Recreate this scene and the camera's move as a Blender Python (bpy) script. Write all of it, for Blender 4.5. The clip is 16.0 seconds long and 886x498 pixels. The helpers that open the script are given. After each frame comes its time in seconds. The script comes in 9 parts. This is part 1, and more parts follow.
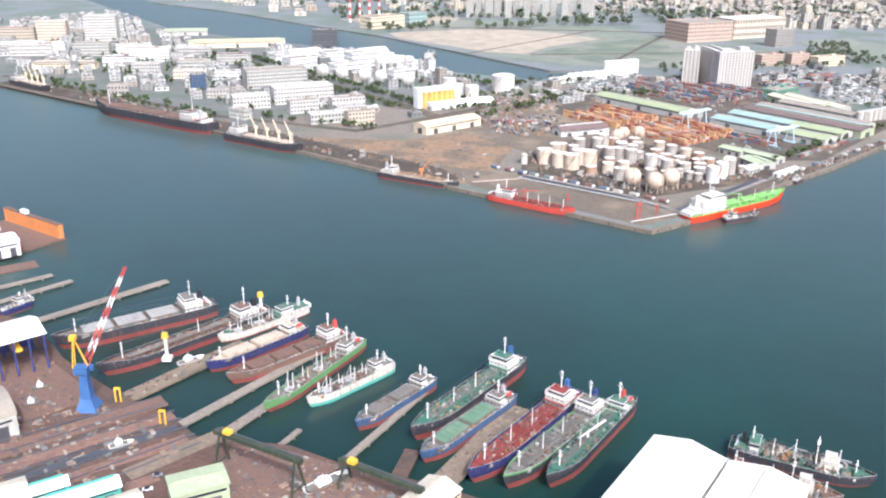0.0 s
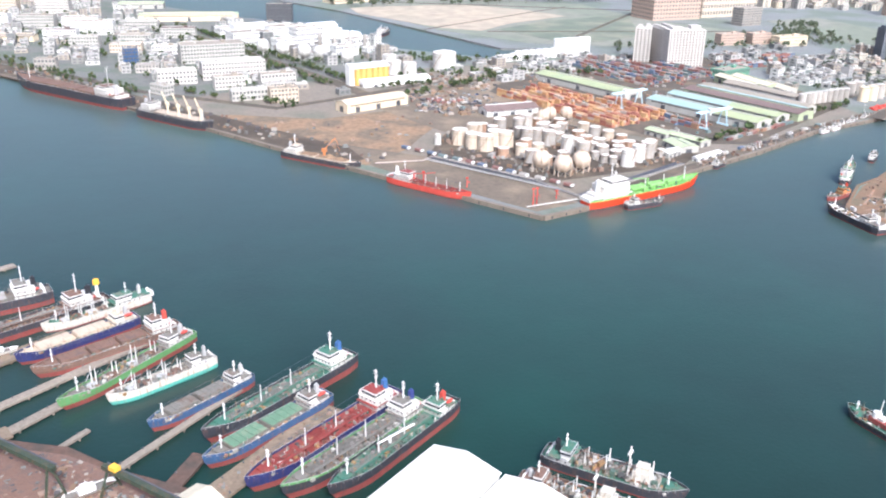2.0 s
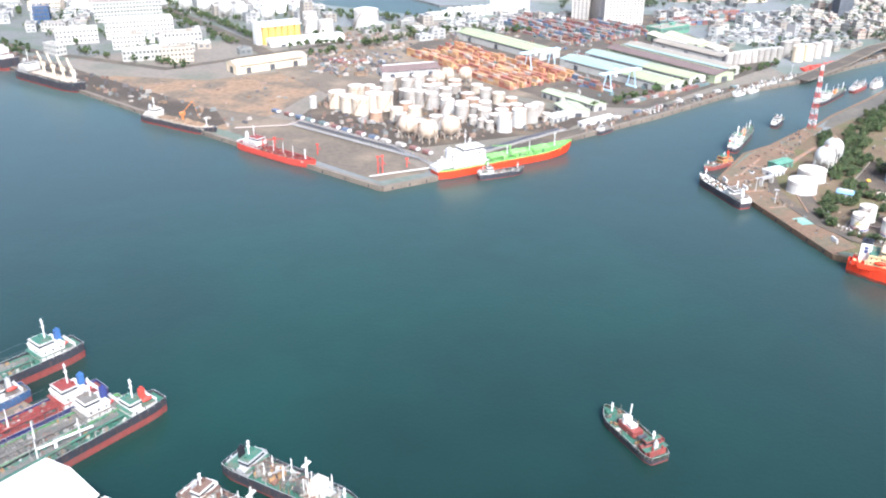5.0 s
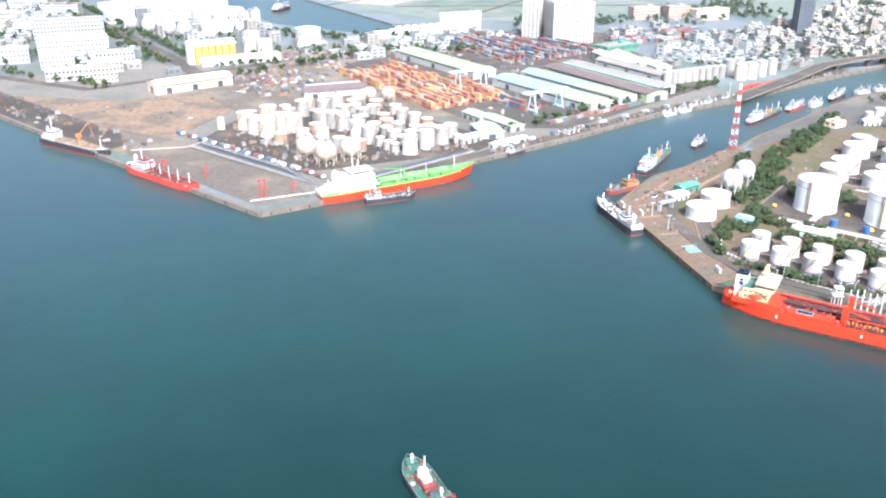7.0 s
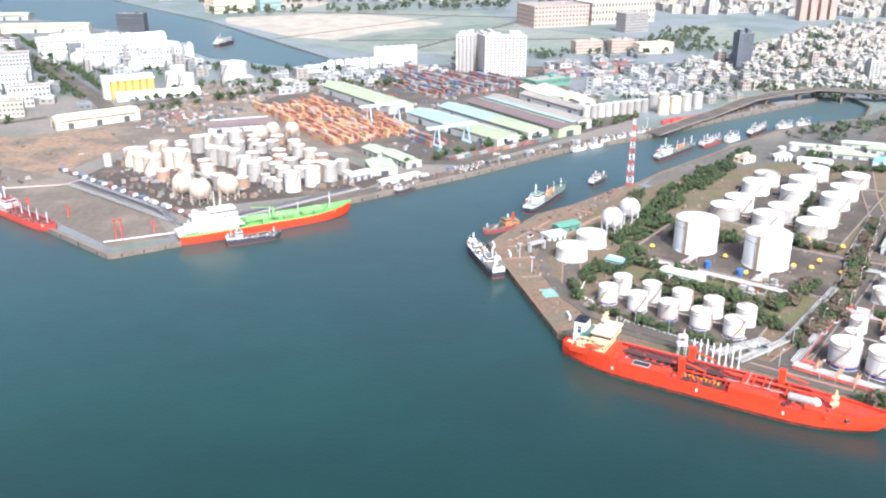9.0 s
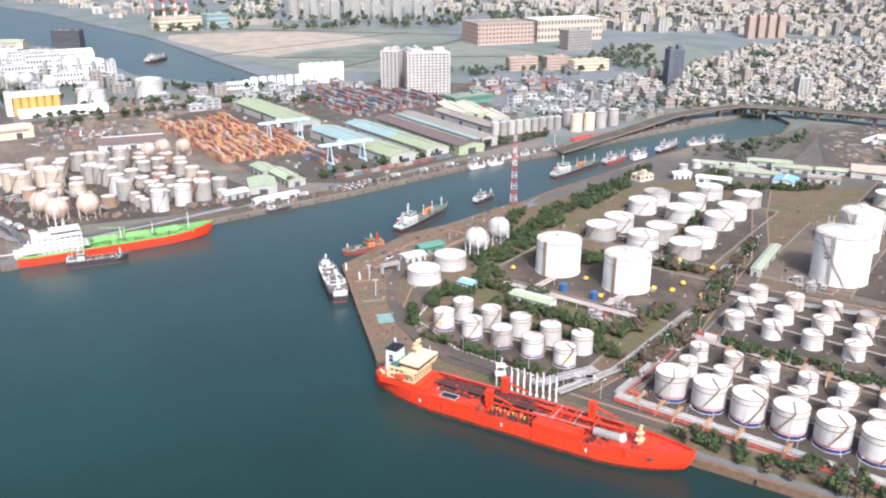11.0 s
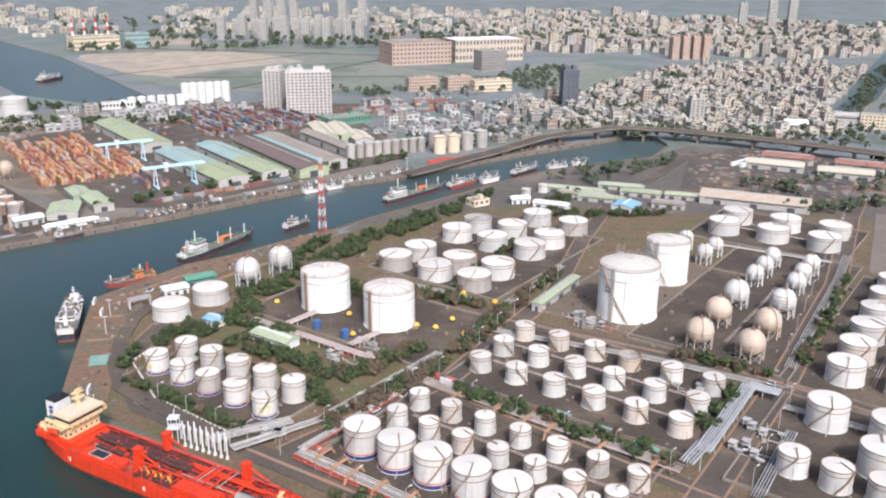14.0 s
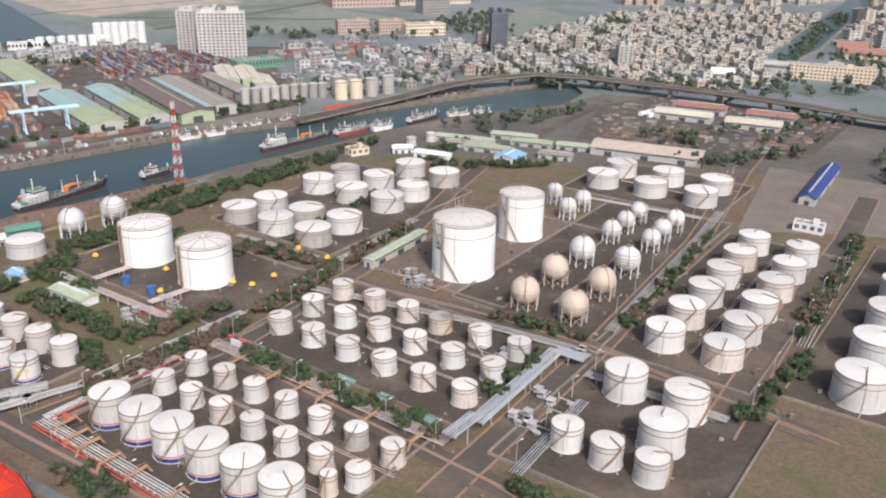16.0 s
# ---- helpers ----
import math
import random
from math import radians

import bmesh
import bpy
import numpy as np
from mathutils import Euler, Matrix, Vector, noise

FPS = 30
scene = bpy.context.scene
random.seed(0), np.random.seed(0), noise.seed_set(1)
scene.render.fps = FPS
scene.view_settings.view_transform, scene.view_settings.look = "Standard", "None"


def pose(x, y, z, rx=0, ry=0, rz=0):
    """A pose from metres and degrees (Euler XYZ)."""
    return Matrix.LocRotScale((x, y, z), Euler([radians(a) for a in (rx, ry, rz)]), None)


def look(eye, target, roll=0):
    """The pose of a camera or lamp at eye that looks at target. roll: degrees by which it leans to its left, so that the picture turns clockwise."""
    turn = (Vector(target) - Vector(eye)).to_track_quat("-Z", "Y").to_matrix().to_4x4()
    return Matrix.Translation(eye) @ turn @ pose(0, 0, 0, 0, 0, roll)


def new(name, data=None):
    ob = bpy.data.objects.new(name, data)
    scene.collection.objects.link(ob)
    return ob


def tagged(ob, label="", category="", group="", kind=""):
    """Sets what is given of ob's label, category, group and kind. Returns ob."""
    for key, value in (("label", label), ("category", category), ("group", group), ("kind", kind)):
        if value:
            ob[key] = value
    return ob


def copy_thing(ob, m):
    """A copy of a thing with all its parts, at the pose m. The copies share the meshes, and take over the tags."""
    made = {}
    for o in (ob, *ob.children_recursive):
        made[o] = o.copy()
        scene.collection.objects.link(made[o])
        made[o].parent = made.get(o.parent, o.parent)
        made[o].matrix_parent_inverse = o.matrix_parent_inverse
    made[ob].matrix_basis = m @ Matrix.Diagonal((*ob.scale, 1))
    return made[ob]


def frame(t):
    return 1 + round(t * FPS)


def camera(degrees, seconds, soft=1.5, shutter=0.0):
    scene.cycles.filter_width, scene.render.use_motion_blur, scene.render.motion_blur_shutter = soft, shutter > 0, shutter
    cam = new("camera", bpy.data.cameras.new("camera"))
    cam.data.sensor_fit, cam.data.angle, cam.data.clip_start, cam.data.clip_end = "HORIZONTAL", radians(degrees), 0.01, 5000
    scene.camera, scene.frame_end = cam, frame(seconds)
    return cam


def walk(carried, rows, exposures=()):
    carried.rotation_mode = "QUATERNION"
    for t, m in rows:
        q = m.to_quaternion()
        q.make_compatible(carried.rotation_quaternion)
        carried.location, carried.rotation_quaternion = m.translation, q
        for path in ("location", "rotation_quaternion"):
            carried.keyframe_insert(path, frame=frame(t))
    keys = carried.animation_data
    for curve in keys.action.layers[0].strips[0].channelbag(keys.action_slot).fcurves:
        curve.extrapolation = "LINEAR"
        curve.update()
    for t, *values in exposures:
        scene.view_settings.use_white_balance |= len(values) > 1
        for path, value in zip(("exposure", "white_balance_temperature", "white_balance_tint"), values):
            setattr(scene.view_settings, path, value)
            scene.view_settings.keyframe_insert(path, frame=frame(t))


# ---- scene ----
cam = camera(53.93, 16.0, soft=2.1)
PATH = [
    (0, (13.37, 7.99, 186.25), (14.181, 101.493, 150.800), 0.37),
    (0.5, (31.67, 14.24, 185.51), (32.425, 107.687, 149.911), 0.55),
    (1, (49.46, 20.18, 184.47), (50.003, 113.534, 148.638), 0.61),
    (1.5, (67.89, 26.35, 183.21), (68.381, 119.417, 146.636), 0.79),
    (2, (86.34, 32.63, 181.96), (86.756, 125.227, 144.201), 0.89),
    (2.5, (104.90, 39.10, 180.85), (104.998, 131.121, 141.715), 0.92),
    (3, (123.29, 45.66, 179.77), (123.000, 137.121, 139.332), 0.89),
    (3.5, (141.52, 52.15, 178.87), (140.829, 143.129, 137.377), 0.80),
    (4, (159.49, 58.38, 178.00), (158.266, 149.032, 135.803), 0.72),
    (6.5, (246.83, 90.65, 171.42), (243.364, 181.998, 130.873), 0.19),
    (7, (264.30, 97.43, 170.64), (260.586, 189.020, 130.675), 0.14),
    (7.5, (282.00, 104.04, 169.72), (278.050, 195.929, 130.461), 0.10),
    (8, (299.68, 110.57, 168.71), (295.656, 202.832, 130.336), 0.07),
    (8.5, (317.32, 117.19, 167.52), (313.336, 209.860, 130.155), 0.05),
    (9, (334.76, 123.46, 166.42), (331.029, 216.490, 129.931), 0.05),
    (11.5, (420.27, 153.77, 158.16), (417.865, 247.715, 123.970), 0.20),
    (12, (437.59, 160.07, 157.22), (435.532, 254.097, 123.250), 0.23),
    (12.5, (454.92, 166.42, 156.17), (453.074, 260.628, 122.673), 0.29),
    (13, (472.00, 172.69, 155.07), (470.340, 267.079, 122.100), 0.34),
    (13.5, (488.38, 178.64, 153.90), (486.752, 273.223, 121.486), 0.31),
    (14, (505.31, 184.34, 152.65), (504.053, 279.046, 120.576), 0.45),
    (14.5, (522.37, 189.80, 151.35), (521.538, 284.390, 118.916), 0.68),
    (15, (539.18, 195.14, 150.16), (538.486, 289.222, 116.267), 0.73),
    (15.5, (556.36, 200.94, 149.06), (556.029, 294.305, 113.242), 0.95),
    (16, (573.68, 206.96, 148.22), (573.596, 299.615, 110.600), 1.20),
]
EXPOSURES = [(0, 0.6, 5220, 10), (2, 0.72, 5200, 10), (4, 0.84, 5200, 9), (6.5, 1.08, 4900, 6), (8, 1.02, 4950, 6), (9.2, 0.82, 5050, 8), (11.4, 0.34, 5230, 11), (12.5, 0.22, 5280, 11), (14.5, 0.03, 5330, 11), (16, -0.1, 5400, 11)]
walk(cam, [(t, look(eye, target, roll)) for t, eye, target, roll in PATH], EXPOSURES)

# ---- world, sun ----
SUN_AZ, SUN_EL = radians(288), radians(45)      # compass-like angle of the sun in the plan, and its height
world = bpy.data.worlds.new("hazy_sky")
scene.world = world
world.use_nodes = True
wn = world.node_tree.nodes
sky = wn.new("ShaderNodeTexSky")
sky.sky_type = "NISHITA"
sky.sun_disc = False
sky.sun_elevation = SUN_EL
sky.sun_rotation = radians(90) - SUN_AZ
sky.air_density, sky.dust_density, sky.ozone_density = 1.0, 9.0, 0.6
wn["Background"].inputs["Strength"].default_value = 0.15
world.node_tree.links.new(sky.outputs["Color"], wn["Background"].inputs["Color"])
sun_data = bpy.data.lights.new("sun", "SUN")
sun_data.energy, sun_data.angle, sun_data.color = 2.9, radians(2.0), (1.0, 0.905, 0.785)
sun = new("sun", sun_data)
sun_way = Vector((math.cos(SUN_AZ) * math.cos(SUN_EL), math.sin(SUN_AZ) * math.cos(SUN_EL), math.sin(SUN_EL)))
sun.matrix_world = look(tuple(sun_way * 900), (0, 0, 0))


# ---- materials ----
def mat(name, col, rough=0.7, metal=0.0, var=0.18, scale=0.25, bump=0.3, tone=0.0, second=None, amount=0.5, streak=None, streak_amount=0.45, palette=None, fine=None, haze_sheen=0.0):
    """A procedural surface: two scales of noise on a base colour, a second colour in patches, rust that runs down, a palette by island."""
    m = bpy.data.materials.new(name)
    m.use_nodes = True
    nt = m.node_tree
    n, l = nt.nodes, nt.links
    bsdf = n["Principled BSDF"]
    bsdf.inputs["Roughness"].default_value = rough
    bsdf.inputs["Metallic"].default_value = metal
    # Sheen lays a pale blue veil on far, grazing surfaces, standing in for haze.
    bsdf.inputs["Sheen Weight"].default_value = haze_sheen
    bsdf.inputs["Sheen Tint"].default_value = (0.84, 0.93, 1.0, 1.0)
    tc = n.new("ShaderNodeTexCoord")
    info = n.new("ShaderNodeObjectInfo")
    off = n.new("ShaderNodeVectorMath")
    off.operation = "MULTIPLY_ADD"
    off.inputs[1].default_value = (1, 1, 1)
    comb = n.new("ShaderNodeMath")
    comb.operation = "MULTIPLY"
    comb.inputs[1].default_value = 97.0
    l.new(info.outputs["Random"], comb.inputs[0])
    l.new(tc.outputs["Object"], off.inputs[0])
    l.new(comb.outputs[0], off.inputs[2])
    big = n.new("ShaderNodeTexNoise")
    big.inputs["Scale"].default_value = scale
    big.inputs["Detail"].default_value = 5.0
    small = n.new("ShaderNodeTexNoise")
    small.inputs["Scale"].default_value = fine or scale * 9
    small.inputs["Detail"].default_value = 4.0
    l.new(off.outputs[0], big.inputs["Vector"])
    l.new(off.outputs[0], small.inputs["Vector"])
    add = n.new("ShaderNodeMath")
    add.operation = "ADD"
    l.new(big.outputs["Fac"], add.inputs[0])
    l.new(small.outputs["Fac"], add.inputs[1])
    rng = n.new("ShaderNodeMapRange")
    rng.inputs["From Min"].default_value, rng.inputs["From Max"].default_value = 0.6, 1.4
    rng.inputs["To Min"].default_value, rng.inputs["To Max"].default_value = 1 - var, 1 + var
    l.new(add.outputs[0], rng.inputs["Value"])
    base = None
    if palette:
        geo = n.new("ShaderNodeNewGeometry")
        ramp = n.new("ShaderNodeValToRGB")
        ramp.color_ramp.interpolation = "CONSTANT"
        els = ramp.color_ramp.elements
        while len(els) < len(palette):
            els.new(1.0)
        for i, c in enumerate(palette):
            els[i].position = i / len(palette)
            els[i].color = (*c, 1)
        mixr = n.new("ShaderNodeMath")
        mixr.operation = "FRACT"
        sumr = n.new("ShaderNodeMath")
        sumr.operation = "ADD"
        l.new(geo.outputs["Random Per Island"], sumr.inputs[0])
        l.new(info.outputs["Random"], sumr.inputs[1])
        l.new(sumr.outputs[0], mixr.inputs[0])
        l.new(mixr.outputs[0], ramp.inputs["Fac"])
        base = ramp.outputs["Color"]
    if second:
        r2 = n.new("ShaderNodeValToRGB")
        r2.color_ramp.elements[0].position = 1 - amount - 0.08
        r2.color_ramp.elements[1].position = 1 - amount + 0.08
        l.new(big.outputs["Fac"], r2.inputs["Fac"])
        mx = n.new("ShaderNodeMixRGB")
        if base:
            l.new(base, mx.inputs["Color1"])
        else:
            mx.inputs["Color1"].default_value = (*col, 1)
        mx.inputs["Color2"].default_value = (*second, 1)
        l.new(r2.outputs["Color"], mx.inputs["Fac"])
        base = mx.outputs["Color"]
    if streak:
        mp = n.new("ShaderNodeMapping")
        mp.inputs["Scale"].default_value = (1.3, 1.3, 0.12)
        l.new(off.outputs[0], mp.inputs["Vector"])
        ns = n.new("ShaderNodeTexNoise")
        ns.inputs["Scale"].default_value = 0.9
        ns.inputs["Detail"].default_value = 6.0
        l.new(mp.outputs[0], ns.inputs["Vector"])
        rs = n.new("ShaderNodeValToRGB")
        rs.color_ramp.elements[0].position = 0.53
        rs.color_ramp.elements[1].position = 0.75
        rs.color_ramp.elements[1].color = (streak_amount, streak_amount, streak_amount, 1)
        l.new(ns.outputs["Fac"], rs.inputs["Fac"])
        mx = n.new("ShaderNodeMixRGB")
        if base:
            l.new(base, mx.inputs["Color1"])
        else:
            mx.inputs["Color1"].default_value = (*col, 1)
        mx.inputs["Color2"].default_value = (*streak, 1)
        l.new(rs.outputs["Color"], mx.inputs["Fac"])
        base = mx.outputs["Color"]
    mul = n.new("ShaderNodeMixRGB")
    mul.blend_type = "MULTIPLY"
    mul.inputs["Fac"].default_value = 1.0
    if base:
        l.new(base, mul.inputs["Color1"])
    else:
        mul.inputs["Color1"].default_value = (*col, 1)
    val = rng.outputs[0]
    if tone:
        tr = n.new("ShaderNodeMapRange")
        tr.inputs["To Min"].default_value, tr.inputs["To Max"].default_value = 1 - tone, 1.0
        l.new(info.outputs["Random"], tr.inputs["Value"])
        tm = n.new("ShaderNodeMath")
        tm.operation = "MULTIPLY"
        l.new(val, tm.inputs[0])
        l.new(tr.outputs[0], tm.inputs[1])
        val = tm.outputs[0]
    l.new(val, mul.inputs["Color2"])
    l.new(mul.outputs[0], bsdf.inputs["Base Color"])
    if bump:
        bp = n.new("ShaderNodeBump")
        bp.inputs["Strength"].default_value = bump
        bp.inputs["Distance"].default_value = 0.15
        l.new(small.outputs["Fac"], bp.inputs["Height"])
        l.new(bp.outputs[0], bsdf.inputs["Normal"])
    return m


def water_material():
    # Sheen lightens the water towards the distance, a haze veil put into the material.
    m = mat("harbour_water", (0.0055, 0.0235, 0.0185), rough=0.24, var=0.22, scale=0.006, bump=0.0, second=(0.005, 0.027, 0.020), amount=0.45, fine=0.03, haze_sheen=0.33)
    nt = m.node_tree
    n, l = nt.nodes, nt.links
    bsdf = n["Principled BSDF"]
    bsdf.inputs["IOR"].default_value = 1.36
    bsdf.inputs["Sheen Roughness"].default_value = 0.38
    bsdf.inputs["Sheen Tint"].default_value = (0.86, 0.97, 0.96, 1.0)
    tc = n.new("ShaderNodeTexCoord")
    w1, w2 = n.new("ShaderNodeTexNoise"), n.new("ShaderNodeTexNoise")
    w1.inputs["Scale"].default_value, w2.inputs["Scale"].default_value = 0.55, 0.07
    w1.inputs["Detail"].default_value = 5.0
    add = n.new("ShaderNodeMath")
    add.operation = "ADD"
    for w in (w1, w2):
        l.new(tc.outputs["Object"], w.inputs["Vector"])
    l.new(w1.outputs["Fac"], add.inputs[0])
    l.new(w2.outputs["Fac"], add.inputs[1])
    bp = n.new("ShaderNodeBump")
    bp.inputs["Strength"].default_value, bp.inputs["Distance"].default_value = 0.14, 0.5
    l.new(add.outputs[0], bp.inputs["Height"])
    l.new(bp.outputs[0], bsdf.inputs["Normal"])
    return m


WATER = water_material()
RUST = (0.22, 0.10, 0.05)
# Cooler, greyer base colour, with the far haze put into it.
URBAN = mat("urban_ground", (0.155, 0.153, 0.145), 0.95, var=0.35, scale=0.012, second=(0.085, 0.10, 0.065), amount=0.5, fine=0.2, haze_sheen=0.17)
ASPHALT = mat("asphalt", (0.070, 0.053, 0.038), 0.9, var=0.35, scale=0.05, second=(0.105, 0.079, 0.054), amount=0.42, fine=0.6)
ROAD = mat("road", (0.088, 0.071, 0.054), 0.9, var=0.25, scale=0.05, second=(0.125, 0.092, 0.062), amount=0.42, fine=0.7)
APRON = mat("quay_apron", (0.145, 0.113, 0.082), 0.9, var=0.3, scale=0.03, second=(0.19, 0.145, 0.10), amount=0.42, fine=0.35)
CONCRETE = mat("concrete", (0.235, 0.195, 0.155), 0.9, var=0.28, scale=0.08, streak=(0.13, 0.10, 0.08), streak_amount=0.6)
DIRT = mat("dirt", (0.27, 0.175, 0.105), 0.95, var=0.45, scale=0.035, second=(0.13, 0.098, 0.068), amount=0.5, fine=0.25)
RUSTDIRT = mat("rusty_slip", (0.115, 0.066, 0.048), 0.95, var=0.4, scale=0.06, second=(0.06, 0.045, 0.036), amount=0.45, fine=0.5)
VERGE = mat("verge", (0.15, 0.104, 0.06), 0.95, var=0.4, scale=0.07, second=(0.095, 0.085, 0.035), amount=0.46, fine=0.8)
FIELD = mat("field", (0.19, 0.175, 0.125), 0.95, var=0.35, scale=0.008, second=(0.13, 0.135, 0.085), amount=0.5, fine=0.06, haze_sheen=0.17)
BAREFIELD = mat("bare_field", (0.36, 0.28, 0.19), 0.95, var=0.4, scale=0.012, second=(0.24, 0.195, 0.13), amount=0.45, fine=0.06, haze_sheen=0.17)
GREENFIELD = mat("scrub_field", (0.10, 0.115, 0.062), 0.95, var=0.4, scale=0.02, second=(0.15, 0.14, 0.085), amount=0.45, fine=0.06, haze_sheen=0.17)
KERB = mat("kerb", (0.33, 0.18, 0.11), 0.9, var=0.3, second=(0.22, 0.16, 0.12), amount=0.5)
TANKWHITE = mat("tank_white", (0.66, 0.63, 0.585), 0.5, var=0.08, scale=0.12, tone=0.25, streak=(0.40, 0.30, 0.22), streak_amount=0.45, bump=0.1)
GASWHITE = mat("gas_tank_white", (0.83, 0.80, 0.74), 0.5, var=0.05, scale=0.1, streak=(0.62, 0.54, 0.44), streak_amount=0.3, bump=0.1)
TANKCREAM = mat("tank_cream", (0.60, 0.505, 0.395), 0.55, var=0.12, scale=0.12, tone=0.25, streak=(0.32, 0.19, 0.12), streak_amount=0.65, bump=0.1)
TANKGREY = mat("tank_grey", (0.42, 0.385, 0.345), 0.6, var=0.18, scale=0.12, tone=0.3, streak=(0.22, 0.14, 0.09), streak_amount=0.55, bump=0.1)
TANKRUST = mat("tank_rusty", (0.38, 0.24, 0.16), 0.7, var=0.2, scale=0.2, tone=0.2, streak=RUST)
ROOFWHITE = mat("tank_roof", (0.70, 0.645, 0.57), 0.65, var=0.12, scale=0.25, tone=0.22, second=(0.58, 0.50, 0.42), amount=0.32, bump=0.1)
STAIR = mat("stair_rust", (0.26, 0.18, 0.12), 0.7, var=0.25)
NAVY = mat("navy_band", (0.035, 0.045, 0.16), 0.5)
REDBAND = mat("red_band", (0.55, 0.07, 0.05), 0.5)
SPHERECREAM = mat("sphere_cream", (0.58, 0.46, 0.35), 0.55, var=0.12, scale=0.15, tone=0.2, streak=(0.34, 0.23, 0.16), streak_amount=0.5, bump=0.1)
PIPE = mat("pipe_white", (0.50, 0.47, 0.43), 0.5, var=0.2, tone=0.35)
PIPEGREY = mat("pipe_grey", (0.46, 0.455, 0.45), 0.45, metal=0.2, var=0.18, tone=0.2)
PIPERED = mat("pipe_red", (0.50, 0.10, 0.07), 0.5)
STEEL = mat("steel_dark", (0.10, 0.10, 0.11), 0.5, metal=0.4)
YELLOW = mat("yellow_paint", (0.75, 0.42, 0.04), 0.5)
BLUE = mat("blue_paint", (0.05, 0.12, 0.29), 0.55, var=0.25, streak=RUST, streak_amount=0.3)
SKYBLUE = mat("pale_blue_paint", (0.50, 0.66, 0.74), 0.55, var=0.1)
WHITE = mat("white_paint", (0.74, 0.72, 0.68), 0.55, var=0.08, tone=0.12, streak=(0.42, 0.32, 0.25), streak_amount=0.35)
CREAM = mat("cream_paint", (0.70, 0.58, 0.41), 0.6, var=0.1, tone=0.1, streak=(0.40, 0.27, 0.17), streak_amount=0.35)
GREY = mat("grey_paint", (0.40, 0.39, 0.38), 0.6, streak=(0.22, 0.17, 0.13))
GLASS = mat("dark_window", (0.03, 0.035, 0.045), 0.15, var=0.2, bump=0.0)
BLACK = mat("black_paint", (0.02, 0.02, 0.025), 0.5)
ORANGE = mat("orange_hull", (0.66, 0.045, 0.008), 0.55, var=0.2, scale=0.12, streak=(0.26, 0.035, 0.022), streak_amount=0.7)
ORANGEDECK = mat("orange_deck", (0.47, 0.045, 0.02), 0.65, var=0.3, scale=0.3, second=(0.24, 0.035, 0.026), amount=0.32)
REDPAINT = mat("red_paint", (0.50, 0.065, 0.045), 0.55, var=0.18, streak=(0.28, 0.08, 0.05))
BOOT = mat("antifouling_red", (0.24, 0.055, 0.045), 0.75, var=0.35, second=(0.16, 0.06, 0.05), amount=0.4, streak=(0.10, 0.055, 0.045), streak_amount=0.6)
GREENDECK = mat("green_deck", (0.055, 0.145, 0.10), 0.65, var=0.3, second=(0.12, 0.12, 0.085), amount=0.42)
BRIGHTGREEN = mat("bright_green", (0.115, 0.26, 0.095), 0.55, var=0.25, streak=RUST, streak_amount=0.5)
SEAGREEN = mat("turquoise_hull", (0.12, 0.40, 0.33), 0.55, streak=RUST)
BLUEHULL = mat("blue_hull", (0.022, 0.028, 0.105), 0.55, var=0.3, streak=RUST, streak_amount=0.4)
BLUEHULL2 = mat("mid_blue_hull", (0.038, 0.08, 0.165), 0.55, var=0.3, streak=RUST, streak_amount=0.5)
BLACKHULL = mat("black_hull", (0.035, 0.036, 0.045), 0.55, var=0.35, streak=RUST, streak_amount=0.4)
REDDECK = mat("oxide_deck", (0.22, 0.04, 0.034), 0.7, var=0.35, second=(0.13, 0.05, 0.04), amount=0.42)
BROWNDECK = mat("brown_deck", (0.16, 0.095, 0.07), 0.85, var=0.35, second=(0.10, 0.07, 0.06), amount=0.42, streak=RUST)
TANDECK = mat("tan_hatch", (0.46, 0.37, 0.28), 0.8, var=0.2)
GREYDECK = mat("grey_deck", (0.165, 0.15, 0.13), 0.85, var=0.35, second=(0.12, 0.085, 0.065), amount=0.42)
GREENHATCH = mat("green_hatch", (0.12, 0.20, 0.125), 0.75, var=0.25, second=(0.16, 0.20, 0.13), amount=0.4)
LEAF = mat("leaves", (0.045, 0.075, 0.025), 0.8, var=0.45, scale=0.5, bump=0.0, palette=[(0.042, 0.062, 0.017), (0.062, 0.076, 0.022), (0.030, 0.046, 0.014), (0.075, 0.078, 0.026), (0.024, 0.038, 0.012), (0.05, 0.085, 0.02)])
LEAFDRY = mat("dry_leaves", (0.105, 0.075, 0.045), 0.85, var=0.4, scale=0.5, bump=0.0)
BARK = mat("bark", (0.12, 0.085, 0.06), 0.9)
OLIVEROOF = mat("olive_roof", (0.34, 0.36, 0.21), 0.7, var=0.15, scale=0.06, second=(0.27, 0.31, 0.19), amount=0.45)
TEALROOF = mat("teal_roof", (0.29, 0.385, 0.37), 0.7, var=0.22, scale=0.06, second=(0.24, 0.31, 0.28), amount=0.4)
BROWNROOF = mat("brown_roof", (0.155, 0.11, 0.10), 0.85, var=0.2, scale=0.06)
TAUPEROOF = mat("taupe_roof", (0.28, 0.24, 0.195), 0.8, var=0.15, scale=0.06)
PALEGREENROOF = mat("pale_green_roof", (0.37, 0.41, 0.26), 0.75, var=0.2, scale=0.06, second=(0.32, 0.34, 0.23), amount=0.4)
CREAMROOF = mat("cream_roof", (0.52, 0.46, 0.35), 0.75, var=0.18, scale=0.06)
WHITEROOF = mat("white_roof", (0.78, 0.76, 0.73), 0.6, var=0.08, scale=0.06)
BLUEROOF = mat("blue_roof", (0.25, 0.42, 0.58), 0.65, var=0.15)
NAVYROOF = mat("deep_blue_roof", (0.04, 0.06, 0.19), 0.6, var=0.15)
